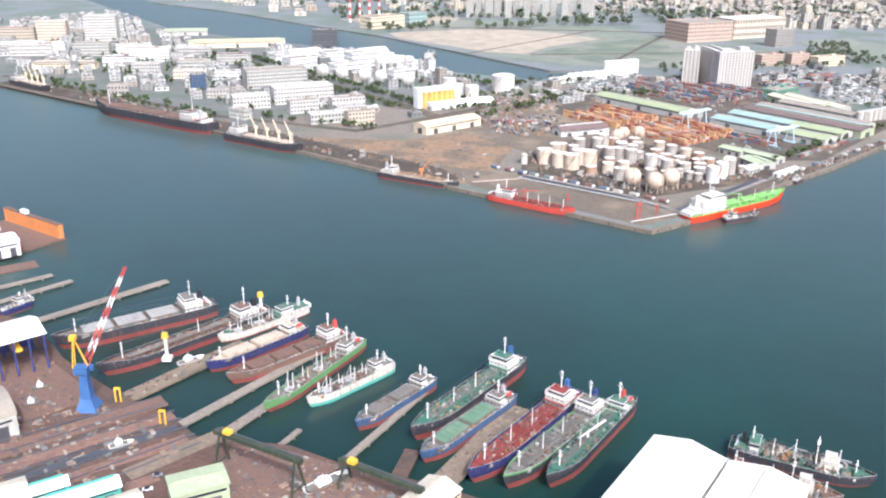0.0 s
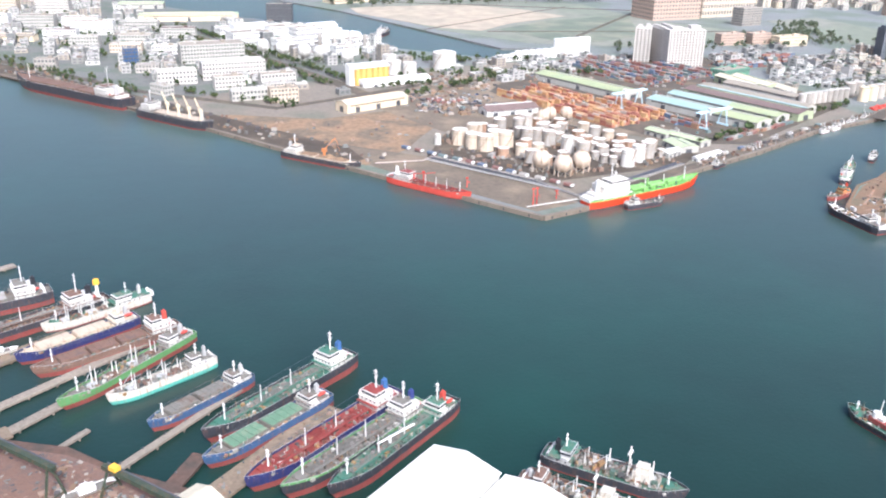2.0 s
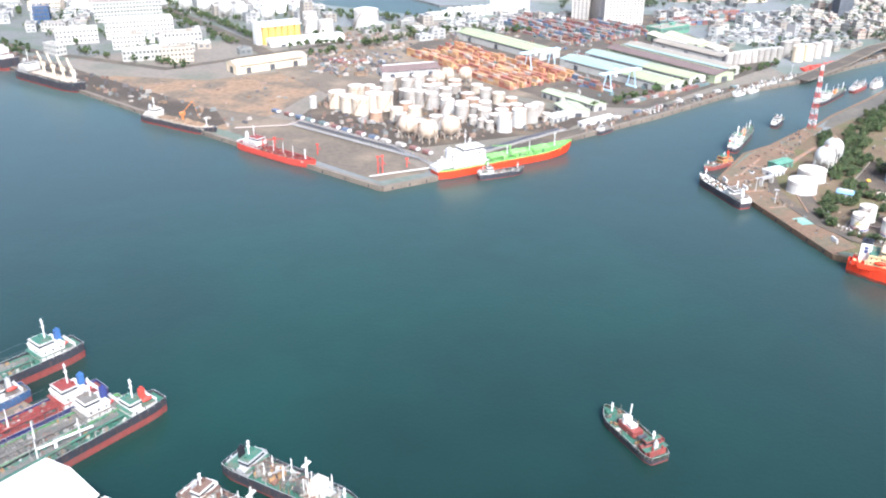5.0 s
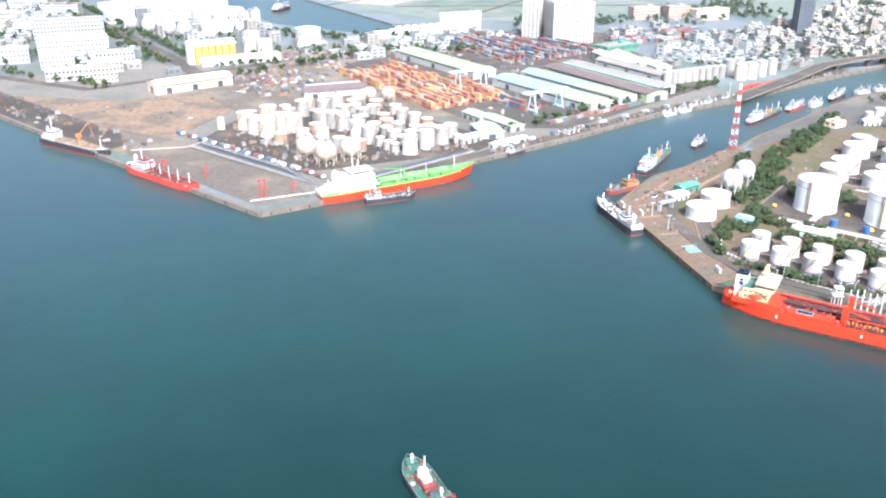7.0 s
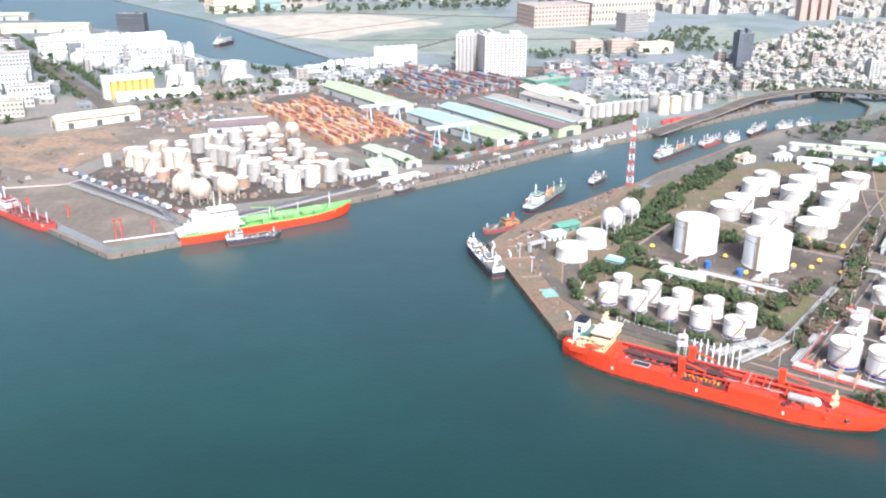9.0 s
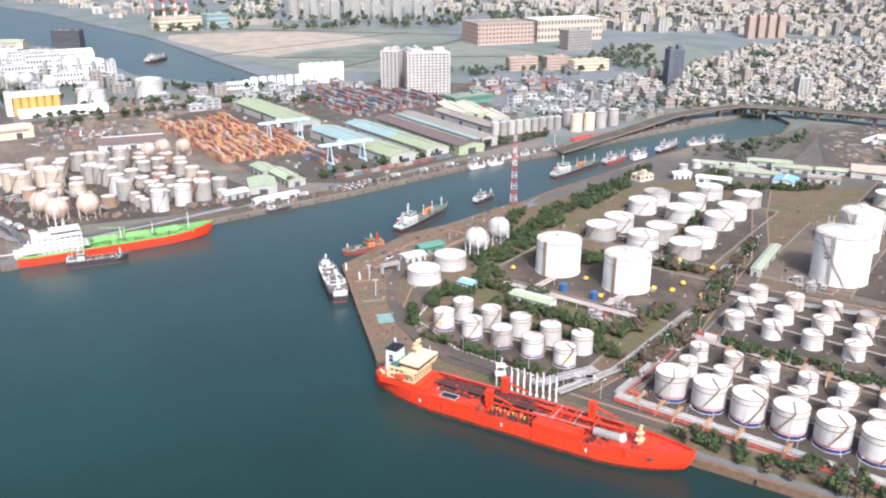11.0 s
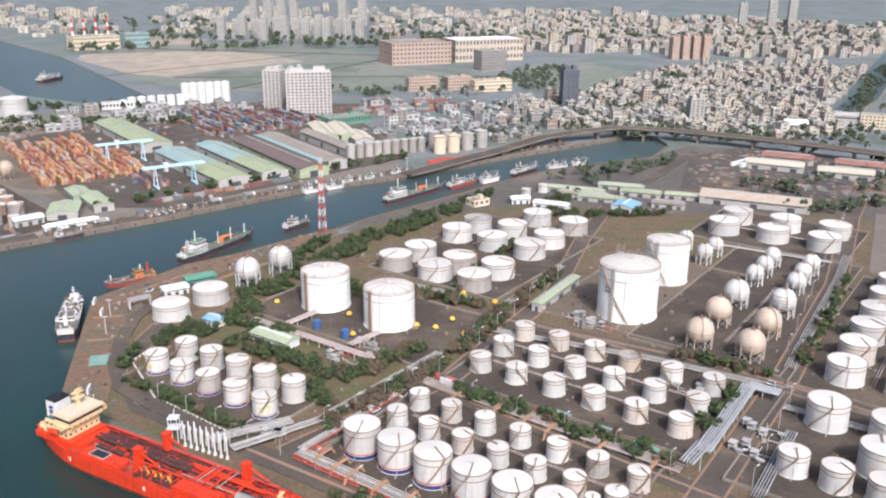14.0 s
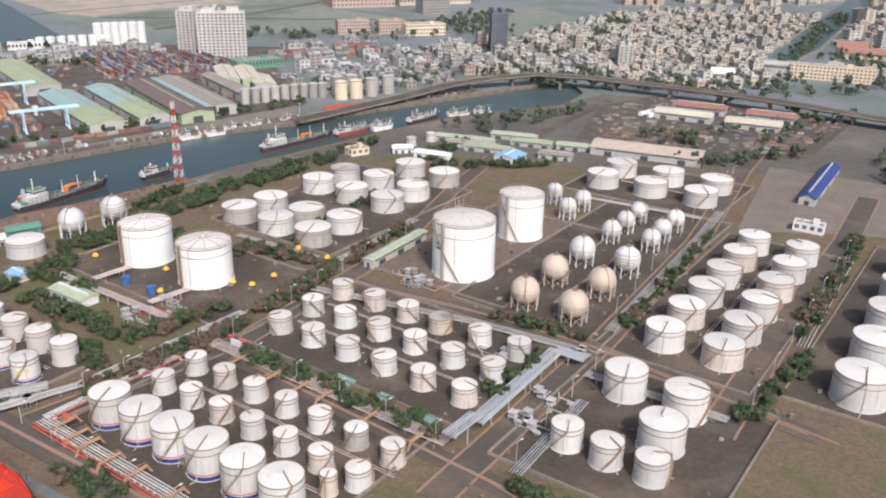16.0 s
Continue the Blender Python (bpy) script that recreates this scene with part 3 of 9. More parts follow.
# quay edges, a real step along the water
for line, w in ((SW_QUAY, 2.6), (NE_QUAY, 2.6), (EAST_QUAY, 2), ([(342, 550), (370, 448)], 2), ([(370, 448), (475, 387), (760, 222)], 2)):
    sh = Shape().prism(ccw(strip(line, w)), -3, GROUND + 0.35)
    quay = solid("quay", sh, JETTY if line[0][0] > 330 else QUAYSTONE, "weathered concrete quay edge above the water", "quay", kind="structure")
    for i in range(len(line) - 1):
        a, b = Vector(line[i]), Vector(line[i + 1])
        n = min(int((b - a).length / 9), 8)
        if a.y > 960:
            continue
        for j in range(n):
            p = a.lerp(b, (j + 0.5) / n)
            part("fender", Shape().box(p.x, p.y, 0.5, 0.7, w + 0.7, 1.5, math.degrees(math.atan2(b.y - a.y, b.x - a.x))), BLACK, quay)

# central peninsula
patch("harbour_ground", [(-182, 806), (30, 632), (149, 538), (177, 556), (331, 692), (470, 802), (420, 1000), (290, 1100), (60, 1000), (-100, 880)], 0.01, GRITTY, "brown-grey gritty harbour ground")
patch("quarter_ground", [(-900, 1590), (-520, 1062), (-182, 806), (-100, 880), (60, 1000), (0, 1120), (-200, 1385), (-470, 1590)], 0.01, QUARTER_GROUND, "grey-brown ground of the western quarter")
patch("town_ground", [(545, 1010), (600, 968), (700, 965), (790, 925), (850, 960), (890, 1090), (1080, 1430), (1000, 1500), (820, 1440), (640, 1180), (560, 1120)], 0.01, QUARTER_GROUND, "grey-brown streets between the town houses")
patch("depot_ground", [(740, 240), (1200, 100), (1300, 560), (900, 810), (760, 890), (700, 905), (660, 860), (617, 838), (576, 815), (539, 777), (506, 740), (458, 689), (442, 660), (470, 650)], 0.01, DEPOT, "brown-grey gritty depot ground")
patch("yard_dirt", [(-97, 773), (-15, 763), (52, 806), (88, 760), (74, 720), (60, 671), (34, 628), (-39, 680), (-100, 730)], 0.05, DIRT, "bare tan dirt storage yard")
patch("pavement", [(13, 682), (40, 624), (146, 536), (172, 552), (150, 590), (76, 652)], 0.08, APRON, "grey-brown concrete quay apron", "pavement")
patch("pavement_west", strip([(-500, 1048), (-170, 800), (-60, 712), (30, 642)], 34), 0.05, ASPHALT, "dark worn asphalt along the west quay", "pavement")
patch("pavement_tanks", [(76, 652), (152, 592), (262, 640), (280, 668), (190, 760), (90, 720)], 0.05, ASPHALT, "dark stained yard under the tank farm", "pavement")
patch("pavement_boxes", [(132, 880), (150, 935), (290, 1100), (420, 1100), (420, 990), (470, 850), (330, 700), (270, 700)], 0.05, ROAD, "brown-grey asphalt of the container yard", "pavement")
road([(180, 556), (262, 632), (333, 692), (402, 757), (470, 803), (534, 858), (600, 912)], 9, "grey quay road along the channel", 0.2)
road([(-520, 1090), (-200, 860), (-60, 800), (10, 860), (90, 935), (260, 960)], 10, "grey road behind the west quay sheds")
road([(-360, 1365), (-307, 1293), (-217, 1175), (-103, 1026), (-18, 912), (14, 862)], 15, "grey road with dark tree verges")
for x, y, l in ((-262, 1234, 155), (-160, 1100, 200), (-52, 958, 160)):
    TAKEN.append((x, y, l, 32, -53))
patch("pipe_lane", strip([(78, 652), (148, 600), (176, 566), (262, 646)], 7), 0.1, STEEL, "dark pipe lane beside the apron", "pavement")
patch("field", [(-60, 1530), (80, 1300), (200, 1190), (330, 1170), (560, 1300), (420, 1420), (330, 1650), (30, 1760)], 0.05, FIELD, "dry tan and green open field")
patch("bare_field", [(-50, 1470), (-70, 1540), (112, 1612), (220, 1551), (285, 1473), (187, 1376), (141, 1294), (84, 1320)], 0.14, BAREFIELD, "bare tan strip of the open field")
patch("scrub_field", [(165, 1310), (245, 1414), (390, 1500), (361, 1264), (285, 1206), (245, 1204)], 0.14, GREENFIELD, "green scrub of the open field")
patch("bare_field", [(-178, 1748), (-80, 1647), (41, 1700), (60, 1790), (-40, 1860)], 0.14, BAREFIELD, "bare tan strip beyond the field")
for a, b, w in (((245, 1200), (400, 1520), 7), ((60, 1300), (300, 1600), 5), ((150, 1290), (560, 1330), 8), ((-60, 1640), (420, 1560), 9)):
    patch("field_track", strip([a, b], w), 0.2, ROAD, "grey track across the open field", "road")
patch("field_east", [(640, 1190), (760, 1330), (700, 1500), (600, 1450)], 0.05, FIELD, "dry tan and green open field")

patch("pavement_lot", [(52, 772), (92, 722), (190, 762), (270, 702), (132, 884), (150, 935), (60, 905), (0, 850)], 0.05, APRON, "grey-brown worn lot with parked vehicles", "pavement")
# eastern peninsula
A2 = -34.5
patch("pavement_east", [(352, 548), (376, 452), (475, 392), (762, 228), (900, 420), (800, 660), (740, 700), (640, 700), (560, 720), (470, 680), (410, 620), (372, 590)], 0.03, VERGE, "brown and green verge ground of the tank terminal")
for cx, cy, lx, ly in ((422, 468, 72, 34), (468, 536, 96, 56), (517, 421, 92, 62), (558, 477, 94, 62), (525, 622, 76, 112), (598, 566, 66, 100), (645, 560, 62, 150), (690, 519, 52, 140), (632, 423, 62, 68), (690, 661, 84, 66), (745, 500, 44, 160)):
    patch("bund_floor", rect(cx, cy, lx, ly, A2), 0.1, DRYGROUND if (cx, cy) == (598, 566) else ASPHALT, "brown earth floor of a tank compound" if (cx, cy) == (598, 566) else "dark asphalt floor of a tank compound")
    bund = Shape()
    c, s = math.cos(radians(A2)), math.sin(radians(A2))
    for x, y, l, a in ((0, ly / 2, lx, A2), (0, -ly / 2, lx, A2), (lx / 2, 0, ly, A2 + 90), (-lx / 2, 0, ly, A2 + 90)):
        bund.box(cx + c * x - s * y, cy + s * x + c * y, GROUND, l + 0.5, 0.5, 1.1, a)
    solid("bund_wall", bund, CONCRETE, "low concrete bund wall round a tank compound", "wall", kind="structure")
patch("quay_deck", [(342.5, 550), (370.5, 449), (384, 456), (372, 500), (366, 520), (372, 556), (408, 612), (440, 655), (432, 660), (372, 594)], 0.3, JETTY, "brown stained concrete jetty deck", "pavement")
patch("quay_green", rect(371, 488, 9, 12, -74), 0.42, POOLGREEN, "faded green painted deck square", "pavement")
for a, b in (((352, 545), (362, 548)), ((356, 556), (376, 586)), ((366, 574), (374, 570)), ((350, 528), (362, 531)), ((357, 505), (366, 507)), ((392, 606), (402, 600))):
    patch("quay_stripe", strip([a, b], 1.6), 0.42, KERB, "orange-brown painted strip", "pavement")
patch("quay_stripe", strip([(380, 560), (398, 586), (420, 612)], 2.5), 0.42, KERB, "orange-brown painted strip", "pavement")
for pts, w in (([(453, 424), (505, 478), (552, 564), (576, 644), (602, 715)], 8), ([(572, 392), (630, 480), (690, 580), (748, 699), (834, 852)], 9), ([(507, 543), (586, 503), (626, 478), (686, 423)], 8), ([(655, 425), (695, 488), (760, 584), (800, 650)], 10), ([(384, 540), (378, 482), (398, 452), (459, 414), (560, 352), (700, 268)], 9), ([(497, 470), (590, 398), (640, 350)], 7)):
    road(pts, w)
    for side in (-1, 1):
        off = [(x + side * (w / 2 + 0.4) * 0.82, y - side * (w / 2 + 0.4) * 0.57) for x, y in pts]
        patch("kerb", strip(off, 0.7), 0.28, KERB, "weathered orange-brown kerb", "kerb")
patch("parking", [(714, 598), (766, 706), (832, 668), (792, 590)], 0.08, QUAYSTONE, "pale worn concrete lorry park", "pavement")
patch("stockyard", [(650, 735), (690, 860), (740, 900), (870, 830), (800, 730), (700, 705)], 0.06, ROAD, "brown-grey open storage ground", "ground")
road([(600, 715), (640, 780), (700, 880)], 7)
road([(374, 560), (368, 530), (370, 508), (376, 484), (386, 465), (401, 453), (420, 441), (440, 425)], 6, "worn grey asphalt road along the jetty", 0.46)
canal = patch("canal", strip([(905, 1095), (955, 1165), (1150, 1515), (1300, 1780)], 36), 0.02, WATER, "narrow grey-green city canal", "water")
for side in (-1, 1):
    patch("canal_wall", strip([(905 + side * 17, 1095 - side * 10), (955 + side * 17, 1165 - side * 10), (1150 + side * 17, 1515 - side * 10)], 2.5), 1.2, CONCRETE, "concrete canal embankment wall", "wall")


# ---- tanks ----
def storage_tank(r, h, shell=TANKWHITE, roof="cone", band=False, stair=True, label="", name="storage_tank", n=36, lean=1):
    """A welded steel tank with its roof, curb rings, winding stair and, where painted, a navy foot band."""
    t = thing(name, label, "storage tank", "storage tanks")
    foot = 0.0 if not band else 1.5 if r > 5 else 1.0
    part("shell", Shape().cyl(0, 0, foot, h, r, n=n, caps=False).ring(0, 0, 0, 0.25, r, r + 0.25, n), shell, t)
    if band:
        part("foot_band", Shape().cyl(0, 0, 0, foot, r + 0.01, n=n, caps=False), NAVY, t, "navy painted foot band")
        part("stripe", Shape().ring(0, 0, foot + 0.35, foot + (0.7 if r > 5 else 0.55), r - 0.1, r + 0.03, n), REDBAND, t, "thin red stripe")
    rings = Shape()
    for k in (0.8, 1.0):
        rings.ring(0, 0, h * k - 0.12, h * k + 0.1, r - 0.1, r + 0.14, n)
    part("curb_ring", rings, STAIR, t, "rust-stained curb ring")
    top = Shape()
    if roof == "cone":
        top.cyl(0, 0, h, h + r * 0.12, r, 0.05, n=n, caps=False)
        top.cyl(0, 0, h + r * 0.1, h + r * 0.12 + 0.4, 0.5, n=10)
    elif roof == "dome":
        top.dome(0, 0, h, r, r * 0.16, n=n)
        top.cyl(0, 0, h + r * 0.13, h + r * 0.16 + 0.8, 0.9, n=10)
    else:
        top.cyl(0, 0, h - 1.2, h - 0.9, r - 0.1, n=n)
        top.ring(0, 0, h - 0.9, h - 0.5, r - 0.6, r - 0.25, n)
    part("roof", top, ROOFWHITE if roof != "float" else TANKGREY, t)
    if stair:
        st = Shape()
        turn, steps = min(1.1, 0.9 * h / r * 0.8), 16
        for i in range(steps):
            a0, a1 = -2.2 + turn * i / steps, -2.2 + turn * (i + 1) / steps
            z0, z1 = h * i / steps, h * (i + 1) / steps
            if lean < 0:
                z0, z1 = h - z0, h - z1
            q = []
            for a, z in ((a0, z0), (a1, z1)):
                for rr in (r + 0.05, r + 0.75):
                    q.append((rr * math.cos(a), rr * math.sin(a), z))
            q += [(x, y, z + 0.25) for x, y, z in q]
            st.add(q, [[0, 1, 3, 2], [4, 6, 7, 5], [0, 4, 5, 1], [2, 3, 7, 6], [0, 2, 6, 4], [1, 5, 7, 3]])
            st.bar((q[1][0], q[1][1], z0), (q[1][0], q[1][1], z0 + 1.1), 0.04, 4)
            st.bar((q[1][0], q[1][1], z0 + 1.1), (q[3][0], q[3][1], z1 + 1.1), 0.05, 4)
        part("stair", st, STAIR, t, "rusty winding stair")
        a = -2.2 + turn * (lean > 0)
        gw = Shape().bar((r * math.cos(a), r * math.sin(a), h + 0.35), (0.1 * r, 0, h + 0.5 + 0.12 * r * (roof == "cone")), 0.22, 4)
        part("walkway", gw, STAIR, t)
    part("riser_pipe", Shape().bar((r * 0.3, -r * 0.96, 0), (r * 0.3, -r * 0.96, h), 0.14).bar((r * 0.3, -r * 0.96, 0.4), (r * 0.3, -r * 1.35, 0.4), 0.14), PIPE if shell is not TANKCREAM else STAIR, t)
    return t


STOOD = []


def place(model, spots):
    """Stand the model on the first spot (x, y, turn) and copies on the rest."""
    STOOD.extend((x, y) for x, y, a in spots)
    for i, (x, y, a) in enumerate(spots):
        m = pose(x, y, GROUND + 0.1, 0, 0, a * 2.2 - 35)
        if i == 0:
            model.matrix_basis = m
        else:
            copy_thing(model, m)


place(storage_tank(5.9, 10.0, band=True, label="white storage tank with navy foot band and red stripe"), [(477 + 11.4 * i, 426 - 7.6 * i, 10 * (i % 3)) for i in range(6)])
place(storage_tank(3.5, 6.1, label="small white steel storage tank streaked with rust"), [(487 + 10.9 * i, 443 - 7.6 * i, 35 * (i % 4)) for i in (0, 1, 3, 4, 6)] + [(494 + 11.15 * i, 455 - 7.8 * i, 40 * (i % 3)) for i in (0, 2, 3, 4)])
place(storage_tank(3.5, 6.1, TANKWORN, label="small worn storage tank streaked with rust"), [(487 + 10.9 * i, 443 - 7.6 * i, 30) for i in (2, 5)] + [(494 + 11.15 * i, 455 - 7.8 * i, 20) for i in (1, 6)])
place(storage_tank(3.5, 6.0, TANKGREY, label="small grey weathered storage tank on the asphalt compound"), [(550, 416, 0)])
place(storage_tank(2.3, 6.5, TANKCREAM, label="slim rusty cream storage tank beside the larger ones"), [(545, 394, 0)])
U0 = [(516 + 13 * i + 9.5 * j, 485 - 9 * i + 14.6 * j, 30 * ((i + j) % 3)) for i in range(6) for j in range(3) if (i, j) != (3, 2)]
place(storage_tank(4.1, 6.3, lean=-1, label="white storage tank in the middle compound with a diagonal stair"), U0[::3] + U0[1::3])
place(storage_tank(4.1, 6.3, TANKWORN, lean=-1, label="worn rust-streaked storage tank in the middle compound"), U0[2::3])
place(storage_tank(4.3, 5.6, TANKCREAM, "float", label="rust-banded storage tank under repair in the middle compound"), [(573, 488, 40)])
banded = storage_tank(4.3, 7.8, band=True, label="white storage tank with navy foot band beside the jetty")
smear = Shape()
for k in range(8):
    a0, a1, h0, h1 = -1.95 + 0.12 * k, -1.83 + 0.12 * k, 2.6 + 0.08 * k, 4.8 + 0.16 * k * (1 - k / 9)
    smear.add([(4.33 * math.cos(a), 4.33 * math.sin(a), z) for a, z in ((a0, h0), (a1, h0), (a1, h1), (a0, h1))], [[0, 1, 2, 3]])
part("paint_patch", smear, FADEDYELLOW, banded, "faded yellow paint patch")
place(banded, [(394 + 11.8 * i, 480 - 7.8 * i, 5 * i) for i in (0, 4)])
place(storage_tank(4.3, 7.8, band=True, label="white storage tank with a low navy foot band"), [(394 + 11.8 * i, 480 - 7.8 * i, 20 * i) for i in (1, 3)])
place(storage_tank(4.3, 7.8, TANKGREY, band=True, label="dull grey storage tank with a low navy foot band"), [(417.6, 464.4, 0)])
place(storage_tank(4.3, 7.9, PALEWALL, label="plain grey-white storage tank behind the banded row"), [(402 + 11.8 * i, 491 - 7.75 * i, 25 * i) for i in range(5)])
place(storage_tank(7.9, 6.6, roof="cone", stair=False, label="low wide white storage tank near the jetty"), [(383, 532, 0), (395, 551, 30)])
place(storage_tank(8.3, 7.6, roof="cone", label="wide white storage tank with flat cone roof and rusty rim"), [(488, 613, 30), (496, 584, 20), (527, 588, 50), (507, 645, 20), (526, 631, 0), (538, 653, 40), (545, 618, 30), (557, 636, 70), (554, 676, 10)])
place(storage_tank(8.3, 7.6, TANKGREY, roof="cone", label="wide weathered grey storage tank with flat cone roof"), [(476, 598, 0), (508, 597, 60), (515, 571, 10), (573, 660, 20)])
place(storage_tank(8.0, 7.6, roof="float", label="open-topped floating roof tank with green-grey deck"), [(519, 663, 0)])
place(storage_tank(6.9, 8.2, roof="cone", label="white storage tank in the paired long rows"), [(652 + 12.1 * i, 480 + 18.2 * i, 15 * i) for i in (0, 2, 3, 5)] + [(669 + 12.1 * i, 468 + 18.2 * i, 20 * i) for i in (1, 2, 4, 5)])
place(storage_tank(6.9, 8.2, TANKWORN, roof="cone", label="worn storage tank in the paired long rows"), [(652 + 12.1 * i, 480 + 18.2 * i, 15 * i) for i in (1, 4)] + [(669 + 12.1 * i, 468 + 18.2 * i, 20 * i) for i in (0, 3)])
place(storage_tank(6.8, 9.5, roof="cone", label="large white storage tank by the road crossing"), [(632, 447, 0), (648, 435, 40), (637, 418, 80)])
place(storage_tank(4.7, 7.5, roof="cone", label="white storage tank by the road crossing"), [(610, 418, 0), (620, 410, 20), (631, 403, 50)])
place(storage_tank(8.6, 7.8, TANKWHITE, roof="cone", label="wide white storage tank with rust on its roof"), [(660, 664, 0), (674, 685, 30), (683, 650, 60), (697, 670, 10), (706, 636, 20), (720, 657, 50)])
place(storage_tank(8.6, 10.5, roof="cone", label="large white storage tank at the terminal's eastern edge"), [(706, 446, 0), (722, 470, 40), (738, 494, 20), (754, 518, 60), (770, 542, 0)])
place(storage_tank(3.1, 5.3, stair=False, label="small white storage tank beside low sheds"), [(552, 737, 0), (564, 749, 0)])
# tall refrigerated tanks
for r, h, spots, lab in ((10.9, 16.5, [(448, 548, 0), (478, 528, 0)], "tall bright white domed gas tank with a pipe duct"), (13.0, 23.5, [(582, 542, 0)], "very tall white domed tank with a brown winding stair"), (10.4, 20.3, [(609, 586, 0)], "tall white domed tank behind the largest one")):
    t = storage_tank(r, h, GASWHITE, roof="dome", stair=r != 10.9, label=lab, name="gas_tank", n=56, lean=-1)
    part("duct", Shape().box((r + 0.3) * math.cos(-1.68), (r + 0.3) * math.sin(-1.68), 0, 0.8, 1.3, h + 0.8, -96), STAIR if r == 10.9 else TANKGREY, t, "brown vertical pipe duct")
    ribs = Shape()
    for k in range(10):
        a = math.tau * k / 10
        ribs.bar((r * 0.97 * math.cos(a), r * 0.97 * math.sin(a), h + r * 0.02), (r * 0.5 * math.cos(a), r * 0.5 * math.sin(a), h + r * 0.125), 0.14, 4)
        ribs.bar((r * 0.5 * math.cos(a), r * 0.5 * math.sin(a), h + r * 0.125), (0.9 * math.cos(a), 0.9 * math.sin(a), h + r * 0.165), 0.14, 4)
    part("roof_rib", ribs, TANKRUST if r == 10.9 else TANKCREAM, t, "rusty radial roof ribs")
    part("roof_rail", Shape().ring(0, 0, h + 0.9, h + 1.05, r - 0.25, r - 0.1, 56), STAIR, t)
    if r == 13.0:
        lettering = Shape()
        for i in range(2):
            for j in range(2):
                a = -1.95 + 0.11 * j
                lettering.box((r + 0.02) * math.cos(a), (r + 0.02) * math.sin(a), h * 0.62 - 2.0 * i, 0.1, 0.8, 1.1, math.degrees(a))
        part("lettering", lettering, STEEL, t, "dark unreadable lettering bars")
        tower = Shape()
        for dx in (-1.2, 1.2):
            for dy in (-1.2, 1.2):
                tower.bar((-9 + dx, 9 + dy, 0), (-9 + dx, 9 + dy, h + 4), 0.15, 4)
        for k in range(9):
            tower.box(-9, 9, 3 * k, 2.6, 2.6, 0.2)
        part("stair_tower", tower, PIPE, t, "white steel stair tower")
    place(t, spots)


def gas_sphere(r, zc, shell, label, bands=False):
    t = thing("gas_sphere", label, "gas sphere", "gas spheres")
    part("shell", Shape().ball(0, 0, zc, r, 28, 14), shell, t)
    for i in range(8):
        a = math.pi * i / 4
        part("leg", Shape().bar((r * 0.95 * math.cos(a), r * 0.95 * math.sin(a), 0), (r * 0.97 * math.cos(a), r * 0.97 * math.sin(a), zc), 0.28), WHITE if shell is TANKWHITE else SPHERECREAM, t)
    br = Shape()
    for i in range(8):
        a, b = math.pi * i / 4, math.pi * (i + 1) / 4
        br.bar((r * 0.95 * math.cos(a), r * 0.95 * math.sin(a), 0.3), (r * 0.95 * math.cos(b), r * 0.95 * math.sin(b), zc * 0.55), 0.1, 4)
        br.bar((r * 0.95 * math.cos(b), r * 0.95 * math.sin(b), 0.3), (r * 0.95 * math.cos(a), r * 0.95 * math.sin(a), zc * 0.55), 0.1, 4)
    part("bracing", br, PIPE, t)
    part("top_platform", Shape().cyl(0, 0, zc + r * 0.96, zc + r + 0.25, r * 0.22, n=12).cyl(0, 0, zc + r, zc + r + 1.2, 0.4, n=8), STAIR, t)
    belt = Shape().ring(0, 0, zc - 0.12, zc + 0.12, r - 0.05, r + 0.12, 28)
    if bands:
        for k in (-0.45, -0.2, 0.25, 0.5):
            rr = math.sqrt(1 - k * k) * r
            belt.ring(0, 0, zc + k * r - 0.1, zc + k * r + 0.1, rr - 0.05, rr + 0.35, 28)
    part("belt", belt, TANKGREY, t)
    st = Shape()
    for i in range(14):
        a0, a1 = math.pi * (0.08 + 0.5 * i / 14), math.pi * (0.08 + 0.5 * (i + 1) / 14)
        st.bar(((r + .3) * math.sin(a0) * 0.5, -(r + .3) * math.sin(a0) * 0.866, zc + (r + .3) * math.cos(a0)), ((r + .3) * math.sin(a1) * 0.5, -(r + .3) * math.sin(a1) * 0.866, zc + (r + .3) * math.cos(a1)), 0.2, 4)
    part("stair", st, STAIR, t)
    return t


place(gas_sphere(5.5, 7.4, SPHERECREAM, "cream rust-streaked gas sphere on braced legs"), [(605, 508, 0), (619, 531, 30), (622, 497, 50), (636, 519, 10)])
place(gas_sphere(5.5, 7.4, TANKWHITE, "white gas sphere on braced legs"), [(633, 552, 0)])
place(gas_sphere(5.4, 7.6, TANKWHITE, "white gas sphere wrapped in scaffold rings", True), [(650, 541, 0)])
place(gas_sphere(4.2, 6.4, TANKWHITE, "small white gas sphere on legs"), [(650, 579, 0), (659, 592, 0), (668, 606, 20), (666, 569, 0), (674, 582, 40), (683, 595, 0), (634, 610, 0), (643, 622, 0)])
place(gas_sphere(4.0, 6.8, TANKWHITE, "small white gas sphere wrapped in scaffold rings", True), [(630, 632, 0)])
place(gas_sphere(5.8, 8.8, TANKWHITE, "white gas sphere on many legs near the jetty"), [(408, 569, 0)])
place(gas_sphere(5.7, 8.6, TANKWHITE, "white gas sphere wrapped in scaffold rings near the jetty", True), [(420, 587, 0)])
place(gas_sphere(6.4, 8.6, SPHERECREAM, "large cream gas sphere on crossed legs"), [(157, 622, 0), (171, 611, 20), (185, 621, 40)])

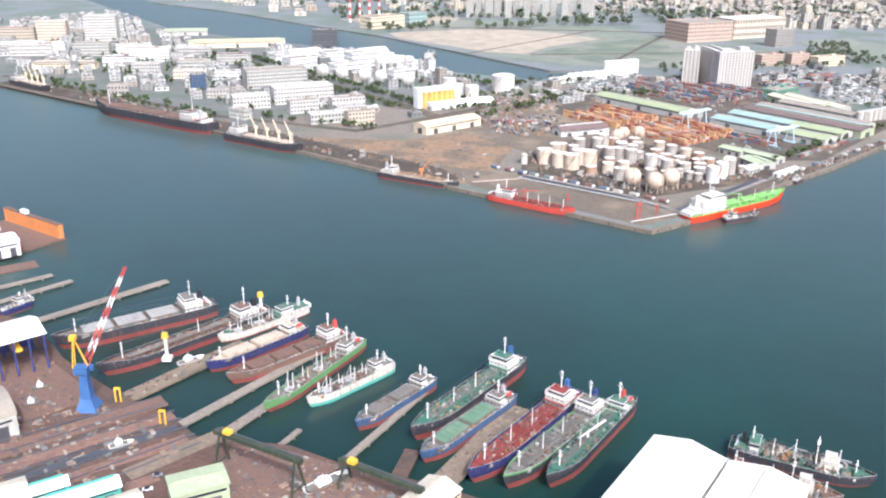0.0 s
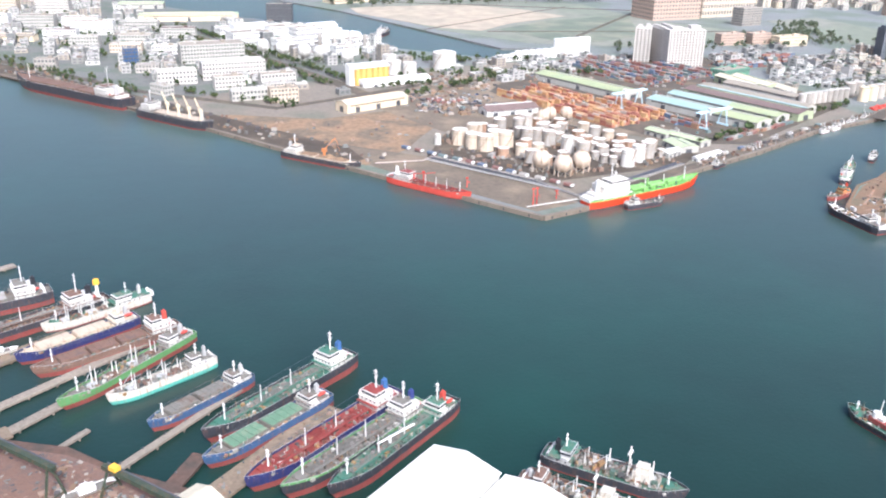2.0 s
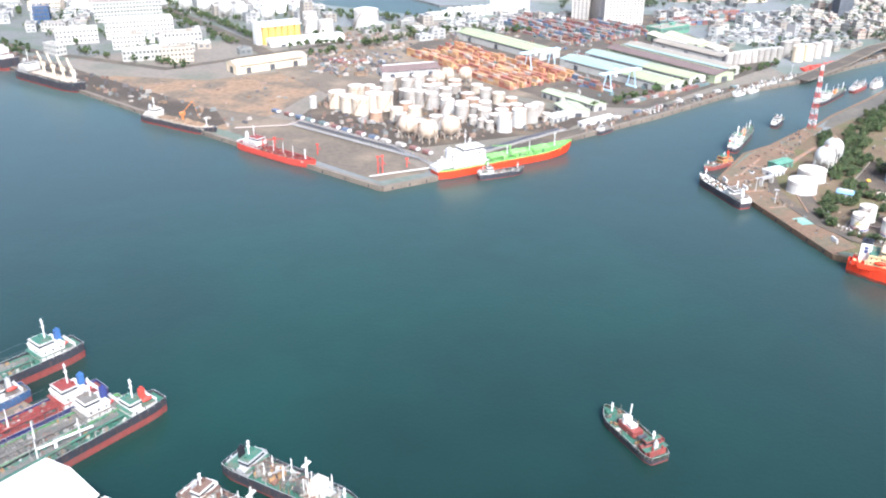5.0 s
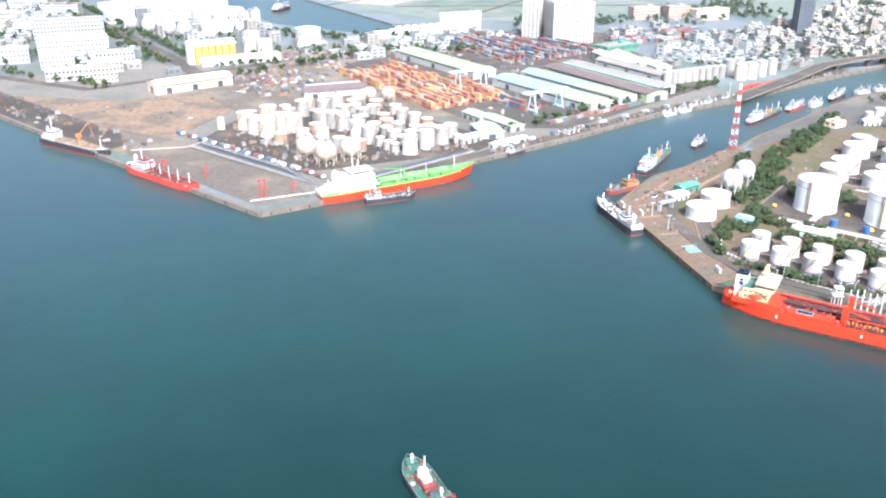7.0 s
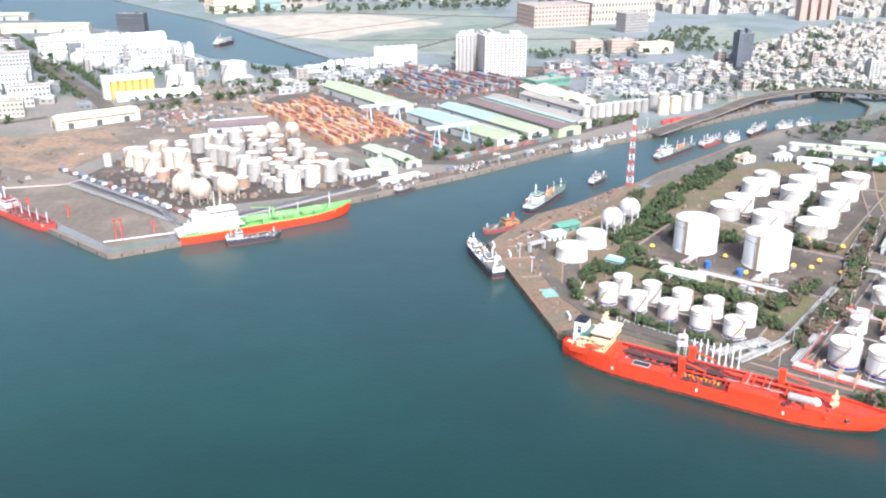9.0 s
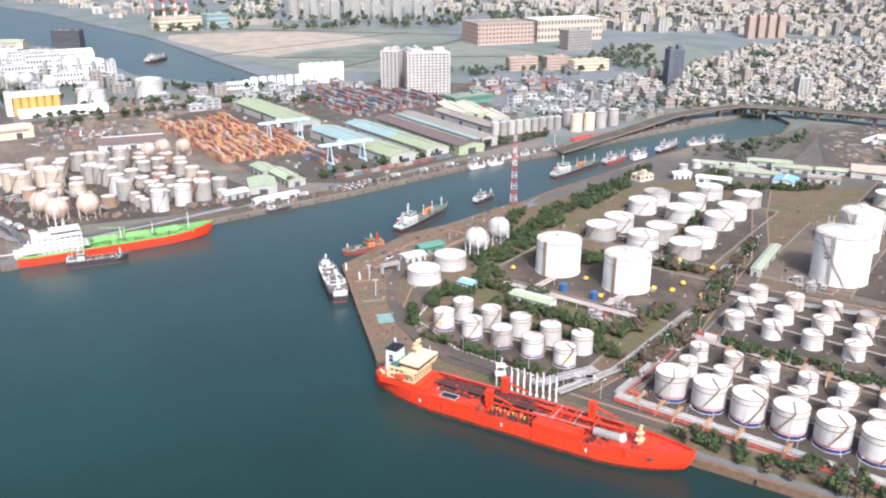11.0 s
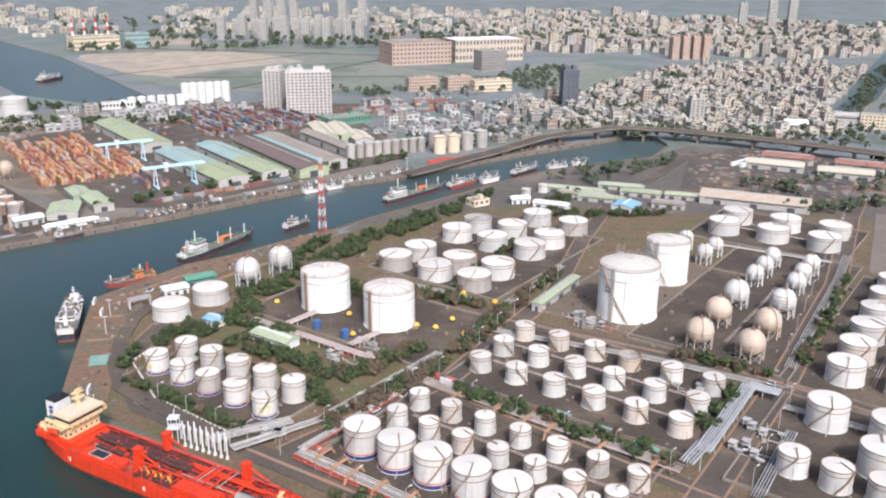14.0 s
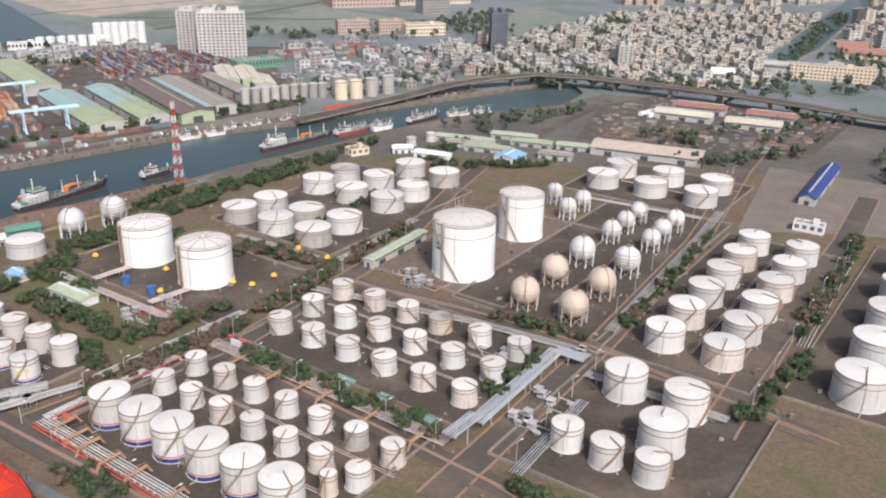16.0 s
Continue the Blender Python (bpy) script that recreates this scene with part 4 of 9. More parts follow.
# tank farm on the central peninsula
place(storage_tank(6.2, 11.5, TANKCREAM, label="cream storage tank with orange rust on its rim"), [(101, 690, 0), (113, 708, 20), (111, 679, 50), (128, 688, 70), (120, 673, 10), (136, 685, 30)])
place(storage_tank(5.1, 11.5, TANKGREY, label="grey weathered storage tank in the crowded farm"), [(134, 726, 0), (150, 729, 30), (157, 743, 60), (154, 696, 10), (162, 695, 20), (170, 690, 0), (192, 659, 40), (240, 660, 0), (167, 712, 0)])
place(storage_tank(5.0, 12.0, TANKWHITE, label="tall white storage tank by the channel"), [(182, 671, 0), (221, 637, 30), (231, 649, 60)])
place(storage_tank(4.9, 6.2, TANKGREY, label="low grey storage tank with a white roof"), [(208, 668, 0), (179, 704, 20), (192, 687, 0), (202, 677, 40), (179, 726, 0), (209, 688, 0), (220, 668, 10), (186, 736, 30), (172, 738, 0), (216, 655, 0)])
place(storage_tank(5.0, 6.0, TANKRUST, label="rust-brown storage tank in the crowded farm"), [(200, 697, 0), (222, 681, 20), (231, 683, 0), (196, 712, 0), (168, 752, 0), (186, 752, 0)])
place(storage_tank(3.1, 5.6, TANKGREY, stair=False, label="small grey storage tank in the crowded farm"), [(200, 653, 0), (206, 645, 0), (211, 640, 0), (251, 662, 0)])
place(storage_tank(2.5, 8.0, TANKWHITE, stair=False, label="slim white vertical vessel beside cream tanks"), [(84, 687, 0)])
place(storage_tank(13.0, 19.0, roof="dome", label="large white domed tank on the far side of the peninsula"), [(89, 997, 0)])
place(storage_tank(7.6, 14.0, label="white storage tank behind the yellow silo"), [(36, 969, 0), (52, 960, 0), (28, 1006, 0)])
place(gas_sphere(5.4, 7.4, SPHERECREAM, "brownish gas sphere behind the crowded farm"), [(172.2, 756, 0), (179.4, 766.4, 0), (193.8, 768.7, 0)])
# the gaps of the crowded farm
rr = random.Random(81)
fill = []
for i in range(20):
    for j in range(20):
        x, y = 85 + 9.6 * i + 3.2 * j + rr.uniform(-1, 1), 655 - 7.0 * i + 10.2 * j + rr.uniform(-1, 1)
        if inside(x, y, [(92, 690), (140, 640), (205, 628), (262, 655), (196, 752), (120, 745)]) and all(math.hypot(x - px, y - py) > 11.8 for px, py in STOOD):
            fill.append((x, y, rr.uniform(0, 90)))
            STOOD.append((x, y))
for k, (r, h, m, lab) in enumerate(((4.7, 8.0, TANKCREAM, "cream rust-rimmed storage tank in the crowded farm"), (4.4, 6.4, TANKRUST, "rust-brown storage tank in the crowded farm"), (4.6, 9.0, TANKGREY, "grey weathered storage tank in the crowded farm"))):
    if fill[k::3]:
        place(storage_tank(r, h, m, stair=k != 1, label=lab, n=24), fill[k::3])


# ---- ships ----
def hull_half(u, full, tuck=0.72):
    """Half beam at u, from stern 0 to bow 1, as a share of the greatest."""
    run = 0.12 if tuck > 0.5 else 0.24
    if u < run:
        return tuck + (1 - tuck) * math.sin(math.pi / 2 * u / run)
    if u < full:
        return 1.0
    k = (u - full) / (1 - full)
    return max(0.0, 1 - k ** 2.2)


def hull_shape(L, B, zs, full=0.72, rake=0.05, tuck=0.72):
    """The hull's skin between rings at given heights: (z, how much of the beam, how much of the length at the bow)."""
    us = [0, 0.04, 0.08, 0.12, 0.17, 0.24, 0.5, full, 0.78, 0.84, 0.89, 0.93, 0.965, 0.985, 1.0]
    sh = Shape()
    rings = []
    for z, wide, lift_bow in zs:
        ring = []
        for side in (1, -1):
            seq = us if side == 1 else us[::-1]
            for u in seq:
                x = (u - 0.5) * L + rake * 2 * L * (lift_bow - 0.75) * max(0, (u - 0.7) / 0.3)
                sheer = 0.0
                if lift_bow >= 1:
                    sheer = 0.026 * L * max(0, (u - 0.75) / 0.25) ** 1.5
                ring.append((x, side * B / 2 * hull_half(u, full, tuck) * wide, z + sheer))
        rings.append(ring)
    n = len(rings[0])
    vs = [p for r in rings for p in r]
    fs = []
    for j in range(len(rings) - 1):
        for i in range(n):
            k = (i + 1) % n
            fs.append([j * n + k, j * n + i, (j + 1) * n + i, (j + 1) * n + k])
    sh.add(vs, fs)
    return sh, rings[-1]


def deckhouse(s, x, L, W, z, floors, wall=SHIPWHITE, fh=2.2, top_deck=GREYDECK):
    """A compact stern house: lower block, set-back upper floors, bridge with wings, dark windows."""
    low = fh * max(1, floors - 1)
    body = Shape().box(x, 0, z, L, W * 0.86, low)
    for i in range(1, floors):
        body.box(x, 0, z + fh * i - 0.1, L + 0.8, W * 0.86 + 0.8, 0.14)
    b = part("superstructure", body, wall, s)
    win = Shape()
    for i in range(max(1, floors - 1)):
        m = max(3, int(W / 2.2))
        for k in range(m):
            win.box(x + L / 2, (k - (m - 1) / 2) * W * 0.78 / m, z + fh * i + 0.9, 0.08, 0.5, 0.6)
        q = max(2, int(L / 2.4))
        for k in range(q):
            for sy in (-1, 1):
                win.box(x + (k - (q - 1) / 2) * L / q, sy * W * 0.43, z + fh * i + 0.9, 0.5, 0.08, 0.6)
    part("porthole_row", win, GLASS, b, "dark window panes")
    part("bridge_wing", Shape().box(x + L * 0.2, 0, z + low, L * 0.5, W * 1.02, 0.25).box(x + L * 0.2, W * 0.5, z + low, L * 0.4, 0.15, 1.0).box(x + L * 0.2, -W * 0.5, z + low, L * 0.4, 0.15, 1.0), wall, s)
    part("wheelhouse", Shape().box(x + L * 0.16, 0, z + low, L * 0.62, W * 0.66, fh).box(x + L * 0.16, 0, z + low + fh, L * 0.68, W * 0.72, 0.15), wall, s)
    part("bridge_window", Shape().box(x + L * 0.16, 0, z + low + fh * 0.45, L * 0.63, W * 0.67, fh * 0.32), GLASS, s, "dark bridge windows")
    part("monkey_deck", Shape().box(x + L * 0.14, 0, z + low + fh + 0.15, L * 0.6, W * 0.64, 0.1).box(x - L * 0.1, W * 0.18, z + low + fh + 0.2, 0.8, 0.8, 1.0).box(x + L * 0.1, -W * 0.2, z + low + fh + 0.2, 0.6, 0.6, 0.8), top_deck, s, "painted roof deck")
    part("side_gallery", Shape().box(x - L * 0.1, 0, z + fh - 0.05, L * 1.5, W * 0.96, 0.12), top_deck, s, "open boat deck")
    part("boat_deck", Shape().box(x - L * 0.75, 0, z, L * 0.5, W * 0.7, fh).cyl(x - L * 0.8, W * 0.2, z + fh, z + fh + 1.2, 0.35, n=8).cyl(x - L * 0.9, -W * 0.2, z + fh, z + fh + 1.0, 0.35, n=8), wall, s)
    return z + low + fh


def mast(s, x, y, z, h, material=WHITE, name="mast", arms=True):
    m = Shape().cyl(x, y, z, z + h, 0.3, 0.15, n=8)
    if arms:
        m.bar((x, y - h * 0.14, z + h * 0.72), (x, y + h * 0.14, z + h * 0.72), 0.12, 4)
        m.box(x, y, z + h * 0.86, 0.5, h * 0.2, 0.25)
        m.box(x, y, z + h * 0.55, 0.9, 0.9, 0.3)
    return part(name, m, material, s)


def rails(s, ring, material=WHITE):
    sh = Shape()
    n = len(ring)
    for i in range(n):
        p, q = ring[i], ring[(i + 1) % n]
        sh.bar((p[0], p[1], p[2] + 1.0), (q[0], q[1], q[2] + 1.0), 0.07, 4)
        sh.bar(p, (p[0], p[1], p[2] + 1.0), 0.07, 4)
    part("railing", sh, material, s)


def ship(bow, stern, B, fb, boot, hull, deck, kind, label, name="cargo_ship", floors=3, house=0.12, wall=SHIPWHITE, funnel=GREY, cover=TANDECK, masts=2, category="ship", wide_line=None, boot_paint=None, tuck=0.72):
    """A moored ship between its bow and its stern on the water."""
    if bow[1] < 420 and hull is not ORANGE:
        fb, boot = fb * 0.66, boot * 0.72
    d = Vector(bow) - Vector(stern)
    L = d.length
    c = (Vector(bow) + Vector(stern)) / 2
    s = thing(name, label, category, "ships in the harbour", c.x, c.y, 0, math.degrees(math.atan2(d.y, d.x)))
    low, line = hull_shape(L, B, [(-1.5, 0.9, 0.35), (boot, 1.0, 0.75)], tuck=tuck)
    part("boot_topping", low, boot_paint or BOOT, s, "worn paint of the lower hull")
    up, ring = hull_shape(L, B, [(boot, 1.0, 0.75), (fb * 0.8, 1.0, 0.9), (fb, 1.0, 1.0)], tuck=tuck)
    part("hull", up, hull, s)
    bul = Shape()
    n = len(ring)
    for i in range(n):
        p, q = ring[i], ring[(i + 1) % n]
        hgt = 0.7 if abs(p[0]) < L * 0.3 else 1.0
        bul.add([p, q, (q[0], q[1], q[2] + hgt), (p[0], p[1], p[2] + hgt), (p[0] * 0.995, p[1] * 0.97, p[2]), (q[0] * 0.995, q[1] * 0.97, q[2]), (q[0] * 0.995, q[1] * 0.97, q[2] + hgt), (p[0] * 0.995, p[1] * 0.97, p[2] + hgt)], [[1, 0, 3, 2], [4, 5, 6, 7], [3, 7, 6, 2]])
    part("bulwark", bul, hull if wide_line is None else wide_line, s)
    deck_shape = Shape()
    half = n // 2
    for i in range(half - 1):
        a, b = ring[i], ring[i + 1]
        e, f = ring[n - 1 - i], ring[n - 2 - i]
        deck_shape.add([(a[0], a[1], a[2] - 0.05), (b[0], b[1], b[2] - 0.05), (f[0], f[1], f[2] - 0.05), (e[0], e[1], e[2] - 0.05)], [[3, 2, 1, 0]])
    part("deck", deck_shape, deck, s)
    hx = -0.5 * L + L * (0.10 + house / 2)
    top = fb + 9.0 if deck is ORANGEDECK else deckhouse(s, hx, L * house, B, fb, floors, wall, top_deck=SHIPWHITE if deck is FRESHGREEN else deck if deck is not WHITE else GREYDECK)
    if deck is not ORANGEDECK:
        part("funnel", Shape().box(hx - L * house * 0.52, 0, fb + 2.1, L * 0.03, B * 0.17, 1.9 * floors + 0.4, taper=0.85).cyl(hx - L * house * 0.52, 0, fb + 1.9 * floors + 2.4, fb + 1.9 * floors + 3.2, 0.35, n=8), funnel, s)
        mast(s, hx, 0, top, 0.11 * L)
    if L > 52:
        part("lifeboat", Shape().ball(0, 0, 0, 1.0, 12, 6), REDPAINT, s, "orange-red lifeboat").matrix_basis = pose(hx - L * house * 0.5, B * 0.34, fb + 3.6) @ Matrix.Diagonal((2.0, 0.75, 0.75, 1))
    fx = 0.5 * L * 0.86
    part("forecastle", Shape().box(fx * 0.94, 0, fb, L * 0.06, B * 0.42, 1.4).cyl(fx, B * 0.14, fb + 0.4, fb + 1.9, 0.6, n=8).cyl(fx, -B * 0.14, fb + 0.4, fb + 1.9, 0.6, n=8), deck, s)
    if deck is not ORANGEDECK:
        mast(s, fx * 0.9, 0, fb + 1.4, 0.08 * L + 1.0)
    x0, x1 = hx + L * house / 2 + L * 0.03, 0.5 * L * 0.72
    if kind == "tanker":
        pipes = Shape()
        for y in (-0.16, -0.08, 0, 0.08, 0.16):
            pipes.bar((x0, y * B, fb + 0.9), (x1, y * B, fb + 0.9), 0.2, 6)
        part("pipe_run", pipes, deck if deck is REDDECK else DECKPIPE, s)
        cat = Shape().box((x0 + x1) / 2, B * 0.24, fb + 1.7, x1 - x0, 0.9, 0.15)
        for k in range(8):
            cat.box(x0 + (x1 - x0) * k / 7, B * 0.24, fb, 0.25, 0.8, 1.7)
        part("catwalk", cat, deck, s)
        man = Shape()
        for k in range(5):
            man.bar(((x0 + x1) / 2 + k * 1.0 - 2, -B * 0.42, fb + 1.2), ((x0 + x1) / 2 + k * 1.0 - 2, B * 0.42, fb + 1.2), 0.17, 6)
        part("manifold", man, deck if deck is REDDECK else DECKPIPE, s)
        for k in range(6):
            x = x0 + (x1 - x0) * (k + 0.5) / 6
            for y in (-0.3, 0.32):
                part("tank_hatch", Shape().cyl(x, y * B, fb, fb + 0.9, 0.9, n=10), deck, s)
        for k in range(masts):
            mast(s, x0 + (x1 - x0) * (k + 1) / (masts + 1), 0, fb, 7.5, arms=False, name="derrick_post")
    elif kind in ("bulk", "geared"):
        m = 4 if L > 80 else 2 if L < 60 else 3
        for k in range(m):
            l = (x1 - x0) / m
            x = x0 + l * (k + 0.5)
            hs = Shape().box(x, 0, fb, l * 0.9, B * 0.74, 1.6)
            part("hatch_coaming", hs, deck, s)
            cv = Shape()
            for j in range(5):
                cv.box(x + (j - 2) * l * 0.174, 0, fb + 1.6, l * 0.165, B * 0.72, 0.35)
            part("hatch_cover", cv, cover, s)
            if kind == "geared":
                xc = x + l * 0.5
                cr = part("deck_crane", Shape().cyl(xc, 0, fb, fb + 8, 1.1, 0.9, n=10).box(xc, 0, fb + 8, 2.6, 2.6, 2.6), CREAM, s, "cream deck crane")
                part("jib", Shape().bar((xc, 0.8, fb + 9), (xc - 6, 0.3, fb + 19), 0.3, 4).bar((xc, -0.8, fb + 9), (xc - 6, -0.3, fb + 19), 0.3, 4).bar((xc - 3, 0.5, fb + 14), (xc - 3, -0.5, fb + 14), 0.2, 4), CREAM, cr)
    elif kind == "fishing":
        for k in range(4):
            x = x0 + (x1 - x0) * (k + 0.4) / 4
            for y in (-0.18, 0.18):
                mast(s, x, y * B, fb, min(8.0, L * 0.15) * (1.0 if k % 2 else 0.75), arms=False, name="king_post")
            gear = Shape().box(x + 1.5, 0, fb, 3.0, B * 0.5, 0.8).box(x + 0.6, B * 0.1, fb + 0.8, 1.6, B * 0.2, 0.7)
            gear.bar((x, -0.18 * B, fb + 6), (x + 4, 0.1 * B, fb + 4), 0.15, 4)
            gear.bar((x, 0.18 * B, fb + 5), (x - 4, -0.3 * B, fb + 3.4), 0.15, 4)
            part("fishing_gear", gear, GREY if k % 2 else BROWNDECK, s)
    rr = random.Random(int(c.x * 7 + c.y))
    bits = Shape()
    for k in range(int(L * 1.5)):
        x, y = rr.uniform(x0, 0.5 * L * 0.84), rr.uniform(-0.4, 0.4) * B
        if kind == "bulk" and abs(y) < B * 0.37:
            y = math.copysign(B * 0.42, y)
        bits.box(x, y, fb, rr.uniform(0.4, 1.6), rr.uniform(0.4, 1.3), rr.uniform(0.4, 1.2), rr.choice((0, 0, 30, 60)))
    for k in range(int(L * 0.35)):
        x, y = rr.uniform(x0, 0.5 * L * 0.84), rr.choice((-1, 1)) * rr.uniform(0.38, 0.44) * B
        bits.bar((x, y, fb), (x, y, fb + rr.uniform(1.2, 3.0)), 0.1, 4)
    part("deck_clutter", bits, FRESHGREEN if deck is FRESHGREEN else GEARMIX if hull is not ORANGE else REDGEAR, s)["kind"] = "stuff"
    if kind != "plain" and L > 30:
        wires = Shape()
        for sy in (-1, 1):
            wires.bar((fx * 0.9, 0, fb + 1.4 + 0.08 * L), (x0, sy * B * 0.25, top), 0.05, 3)
        part("stay_wire", wires, STEEL, s)
    rails(s, ring, FRESHGREEN if deck is FRESHGREEN else hull if hull in (ORANGE, REDPAINT) else GREY)
    return s


S = ship
S((-160, 367), (-98, 408.5), 13, 8.2, 3.4, BLACKHULL, GREYDECK, "bulk", "laid-up black bulk carrier with grey hatches and white house", "bulk_carrier", cover=PALEHATCH, funnel=BLACK)
S((-130.5, 341.5), (-69.8, 403.5), 11, 6.6, 3.4, BLACKHULL, BROWNDECK, "tanker", "laid-up dark tanker with cluttered brown deck", "tanker_ship", funnel=BLACK)
S((-87, 374), (-52, 409), 7.5, 4.6, 1.0, RUSTYWHITE, GREENDECK, "fishing", "white work ship with a crane and green foredeck", "work_ship", floors=2, house=0.25)
S((-85.4, 345.4), (-49.3, 383.8), 9, 6.4, 2.2, BLUEHULL, TANDECK, "bulk", "blue coaster with tan hatch covers", "coaster_ship", floors=2)
S((-73.8, 335), (-29.1, 377.7), 9.5, 6.0, 3.0, BROWNDECK, BROWNDECK, "bulk", "rust-brown hopper ship with open brown deck", "hopper_ship", cover=BROWNDECK, funnel=REDPAINT)
S((-54.1, 311.8), (-20.9, 370.2), 7.4, 5.8, 2.8, BRIGHTGREEN, GREYDECK, "fishing", "green fishing ship crowded with masts and derricks", "fishing_ship", floors=2, house=0.14)
S((-37.8, 316.4), (-6.1, 348.7), 6.8, 5.6, 2.2, RUSTYWHITE, GREYDECK, "fishing", "white and turquoise fishing ship streaked with rust", "fishing_ship", floors=2, house=0.16, boot_paint=SEAGREEN)
S((-16.7, 299), (11.7, 334.6), 8, 6.0, 2.8, BLUEHULL2, GREYDECK, "bulk", "blue coaster with long grey hatches", "coaster_ship", floors=2, house=0.13, cover=GREYDECK)
S((5.3, 291.6), (50.2, 350.7), 11, 8.0, 4.0, BLACKHULL, GREENDECK, "tanker", "dark green decked tanker with a white stern house", "tanker_ship", floors=3, funnel=BLUE)
S((8.8, 277.4), (44.2, 320.8), 9, 6.4, 3.0, BLUEHULL2, GREYDECK, "bulk", "blue cargo ship with pale green hatch covers", "coaster_ship", floors=2, cover=GREENHATCH)
S((25.9, 264.9), (70.7, 321.8), 10.5, 7.8, 3.6, BLUEHULL, REDDECK, "tanker", "tanker with oxide red deck and white stern house", "tanker_ship", floors=3, funnel=BLUE)
S((38, 261.7), (80.8, 314.3), 9.5, 7.4, 3.6, BLACKHULL, GREYDECK, "tanker", "grey decked tanker with a green bow", "tanker_ship", floors=3, funnel=NAVY, wide_line=BRIGHTGREEN)
white_hose = S((52.8, 262.1), (92.2, 317.2), 9.5, 7.2, 3.6, BLACKHULL, GREENDECK, "tanker", "tanker with green deck and white pipes", "tanker_ship", floors=2, house=0.1, funnel=REDPAINT)
wreck_a = S((167, 264.5), (124, 287), 11, 4.5, 1.0, BLACKHULL, GREENDECK, "fishing", "derelict dark green work vessel with a white mast", "work_vessel", floors=2, house=0.12, wall=GREY, funnel=BLACK)
wreck_b = S((151, 254), (114, 272.5), 9.5, 3.5, 0.6, BROWNDECK, BROWNDECK, "fishing", "rusty wrecked barge with orange gear on deck", "wreck_barge", floors=1, house=0.12)
S((-331, 892), (-192, 799), 20, 9, 2.6, BLACKHULL, BROWNDECK, "bulk", "long black bulk carrier with brown deck at the quay", "bulk_carrier", floors=4, house=0.11, cover=BROWNDECK)
S((-100, 726), (-174, 777), 14, 6, 1.4, BLACKHULL, GREYDECK, "geared", "cargo ship with four cream deck cranes at the quay", "cargo_ship", floors=4)
S((-420, 987), (-486, 1042), 14, 7, 2.0, BLACKHULL, GREYDECK, "geared", "dark coaster with cranes at the far quay", "coaster_ship")
sander = S((29, 624), (-30, 658), 10, 3.7, 1.3, BLACKHULL, TANDECK, "bulk", "small black coaster loaded with sand", "coaster_ship", floors=3, cover=DIRT)
redship = S((105, 562), (52, 600), 9.5, 3.4, 0.8, REDPAINT, REDDECK, "tanker", "small red tanker at the apron quay", "tanker_ship", floors=3, house=0.2, masts=3, funnel=WHITE)
green = S((260, 601), (177.5, 549.5), 13, 5.0, 1.0, ORANGE, FRESHGREEN, "tanker", "gas carrier with red hull and bright green deck", "gas_carrier", floors=5, house=0.22, funnel=WHITE, wide_line=FRESHGREEN)
for k in range(3):
    part("gas_cylinder", Shape().bar((-12 + 16 * k, 2.0, 6.6), (0 + 16 * k, 2.0, 6.6), 1.5, 12).bar((-12 + 16 * k, -2.0, 6.6), (0 + 16 * k, -2.0, 6.6), 1.5, 12), FRESHGREEN, green, "bright green deck tank")
for k, (w, l, z) in enumerate(((12.4, 24, 7.1), (12.0, 22.6, 9.3), (11.6, 20, 11.5))):
    part("gallery", Shape().box(-27.6, 0, z, l, w, 0.18).box(-27.6, w / 2, z + 0.9, l, 0.08, 0.12).box(-27.6, -w / 2, z + 0.9, l, 0.08, 0.12), SHIPWHITE, green, "white open gallery with rails")
part("boat_deck", Shape().box(-41.5, 0, 5.0, 6, 9, 4.2).box(-44.8, 0, 5.0, 3.4, 7, 2.2).cyl(-42, 3.2, 9.2, 11.2, 0.6, n=8).cyl(-42, -3.2, 9.2, 11.0, 0.6, n=8), SHIPWHITE, green, "stepped white after house")
part("funnel_casing", Shape().box(-38.6, 0, 9.2, 3.2, 4.4, 7.4, taper=0.88), RUSTYWHITE, green, "stained white funnel")
part("radar_mast", Shape().cyl(-25, 0, 15.8, 21.5, 0.5, 0.25, n=8).box(-25, 0, 18, 1.2, 4.0, 0.35).box(-25, 0, 20, 0.8, 2.6, 0.3), SHIPWHITE, green)
rr = random.Random(77)
for k in range(34):
    x, y = rr.uniform(-14, 38), rr.uniform(-5, 5)
    part("deck_fitting", Shape().box(x, y, 4.9, rr.uniform(0.8, 3.4), rr.uniform(0.6, 2.0), rr.uniform(0.8, 2.8), rr.choice((0, 0, 90, 40)), taper=rr.uniform(0.7, 1)), rr.choice([FRESHGREEN, FRESHGREEN, BRIGHTGREEN, GREENHATCH]), green)
for y in (-4.2, -3.6, 0.2, 4.0):
    part("deck_pipe", Shape().bar((-15, y, 7.4), (36, y * 0.7, 7.4), 0.22, 6), FRESHGREEN if y else GREENHATCH, green)
part("hose_crane", Shape().cyl(4, 0, 5, 12, 0.6, 0.5, n=8).bar((4, 0, 11.6), (-8, 1.5, 13.0), 0.3, 4), FRESHGREEN, green, "green hose crane")
S((229, 561), (203, 549), 6, 2.4, 0.4, BLACKHULL, GREYDECK, "plain", "black bunker barge alongside the gas carrier", "bunker_barge", floors=1, house=0.2)
hoser = S((390.5, 654), (364.5, 606), 8.0, 2.5, 0.6, BLACKHULL, GREENHATCH, "tanker", "grey tanker with white stern house and orange hose crane", "tanker_ship", floors=3, house=0.2)
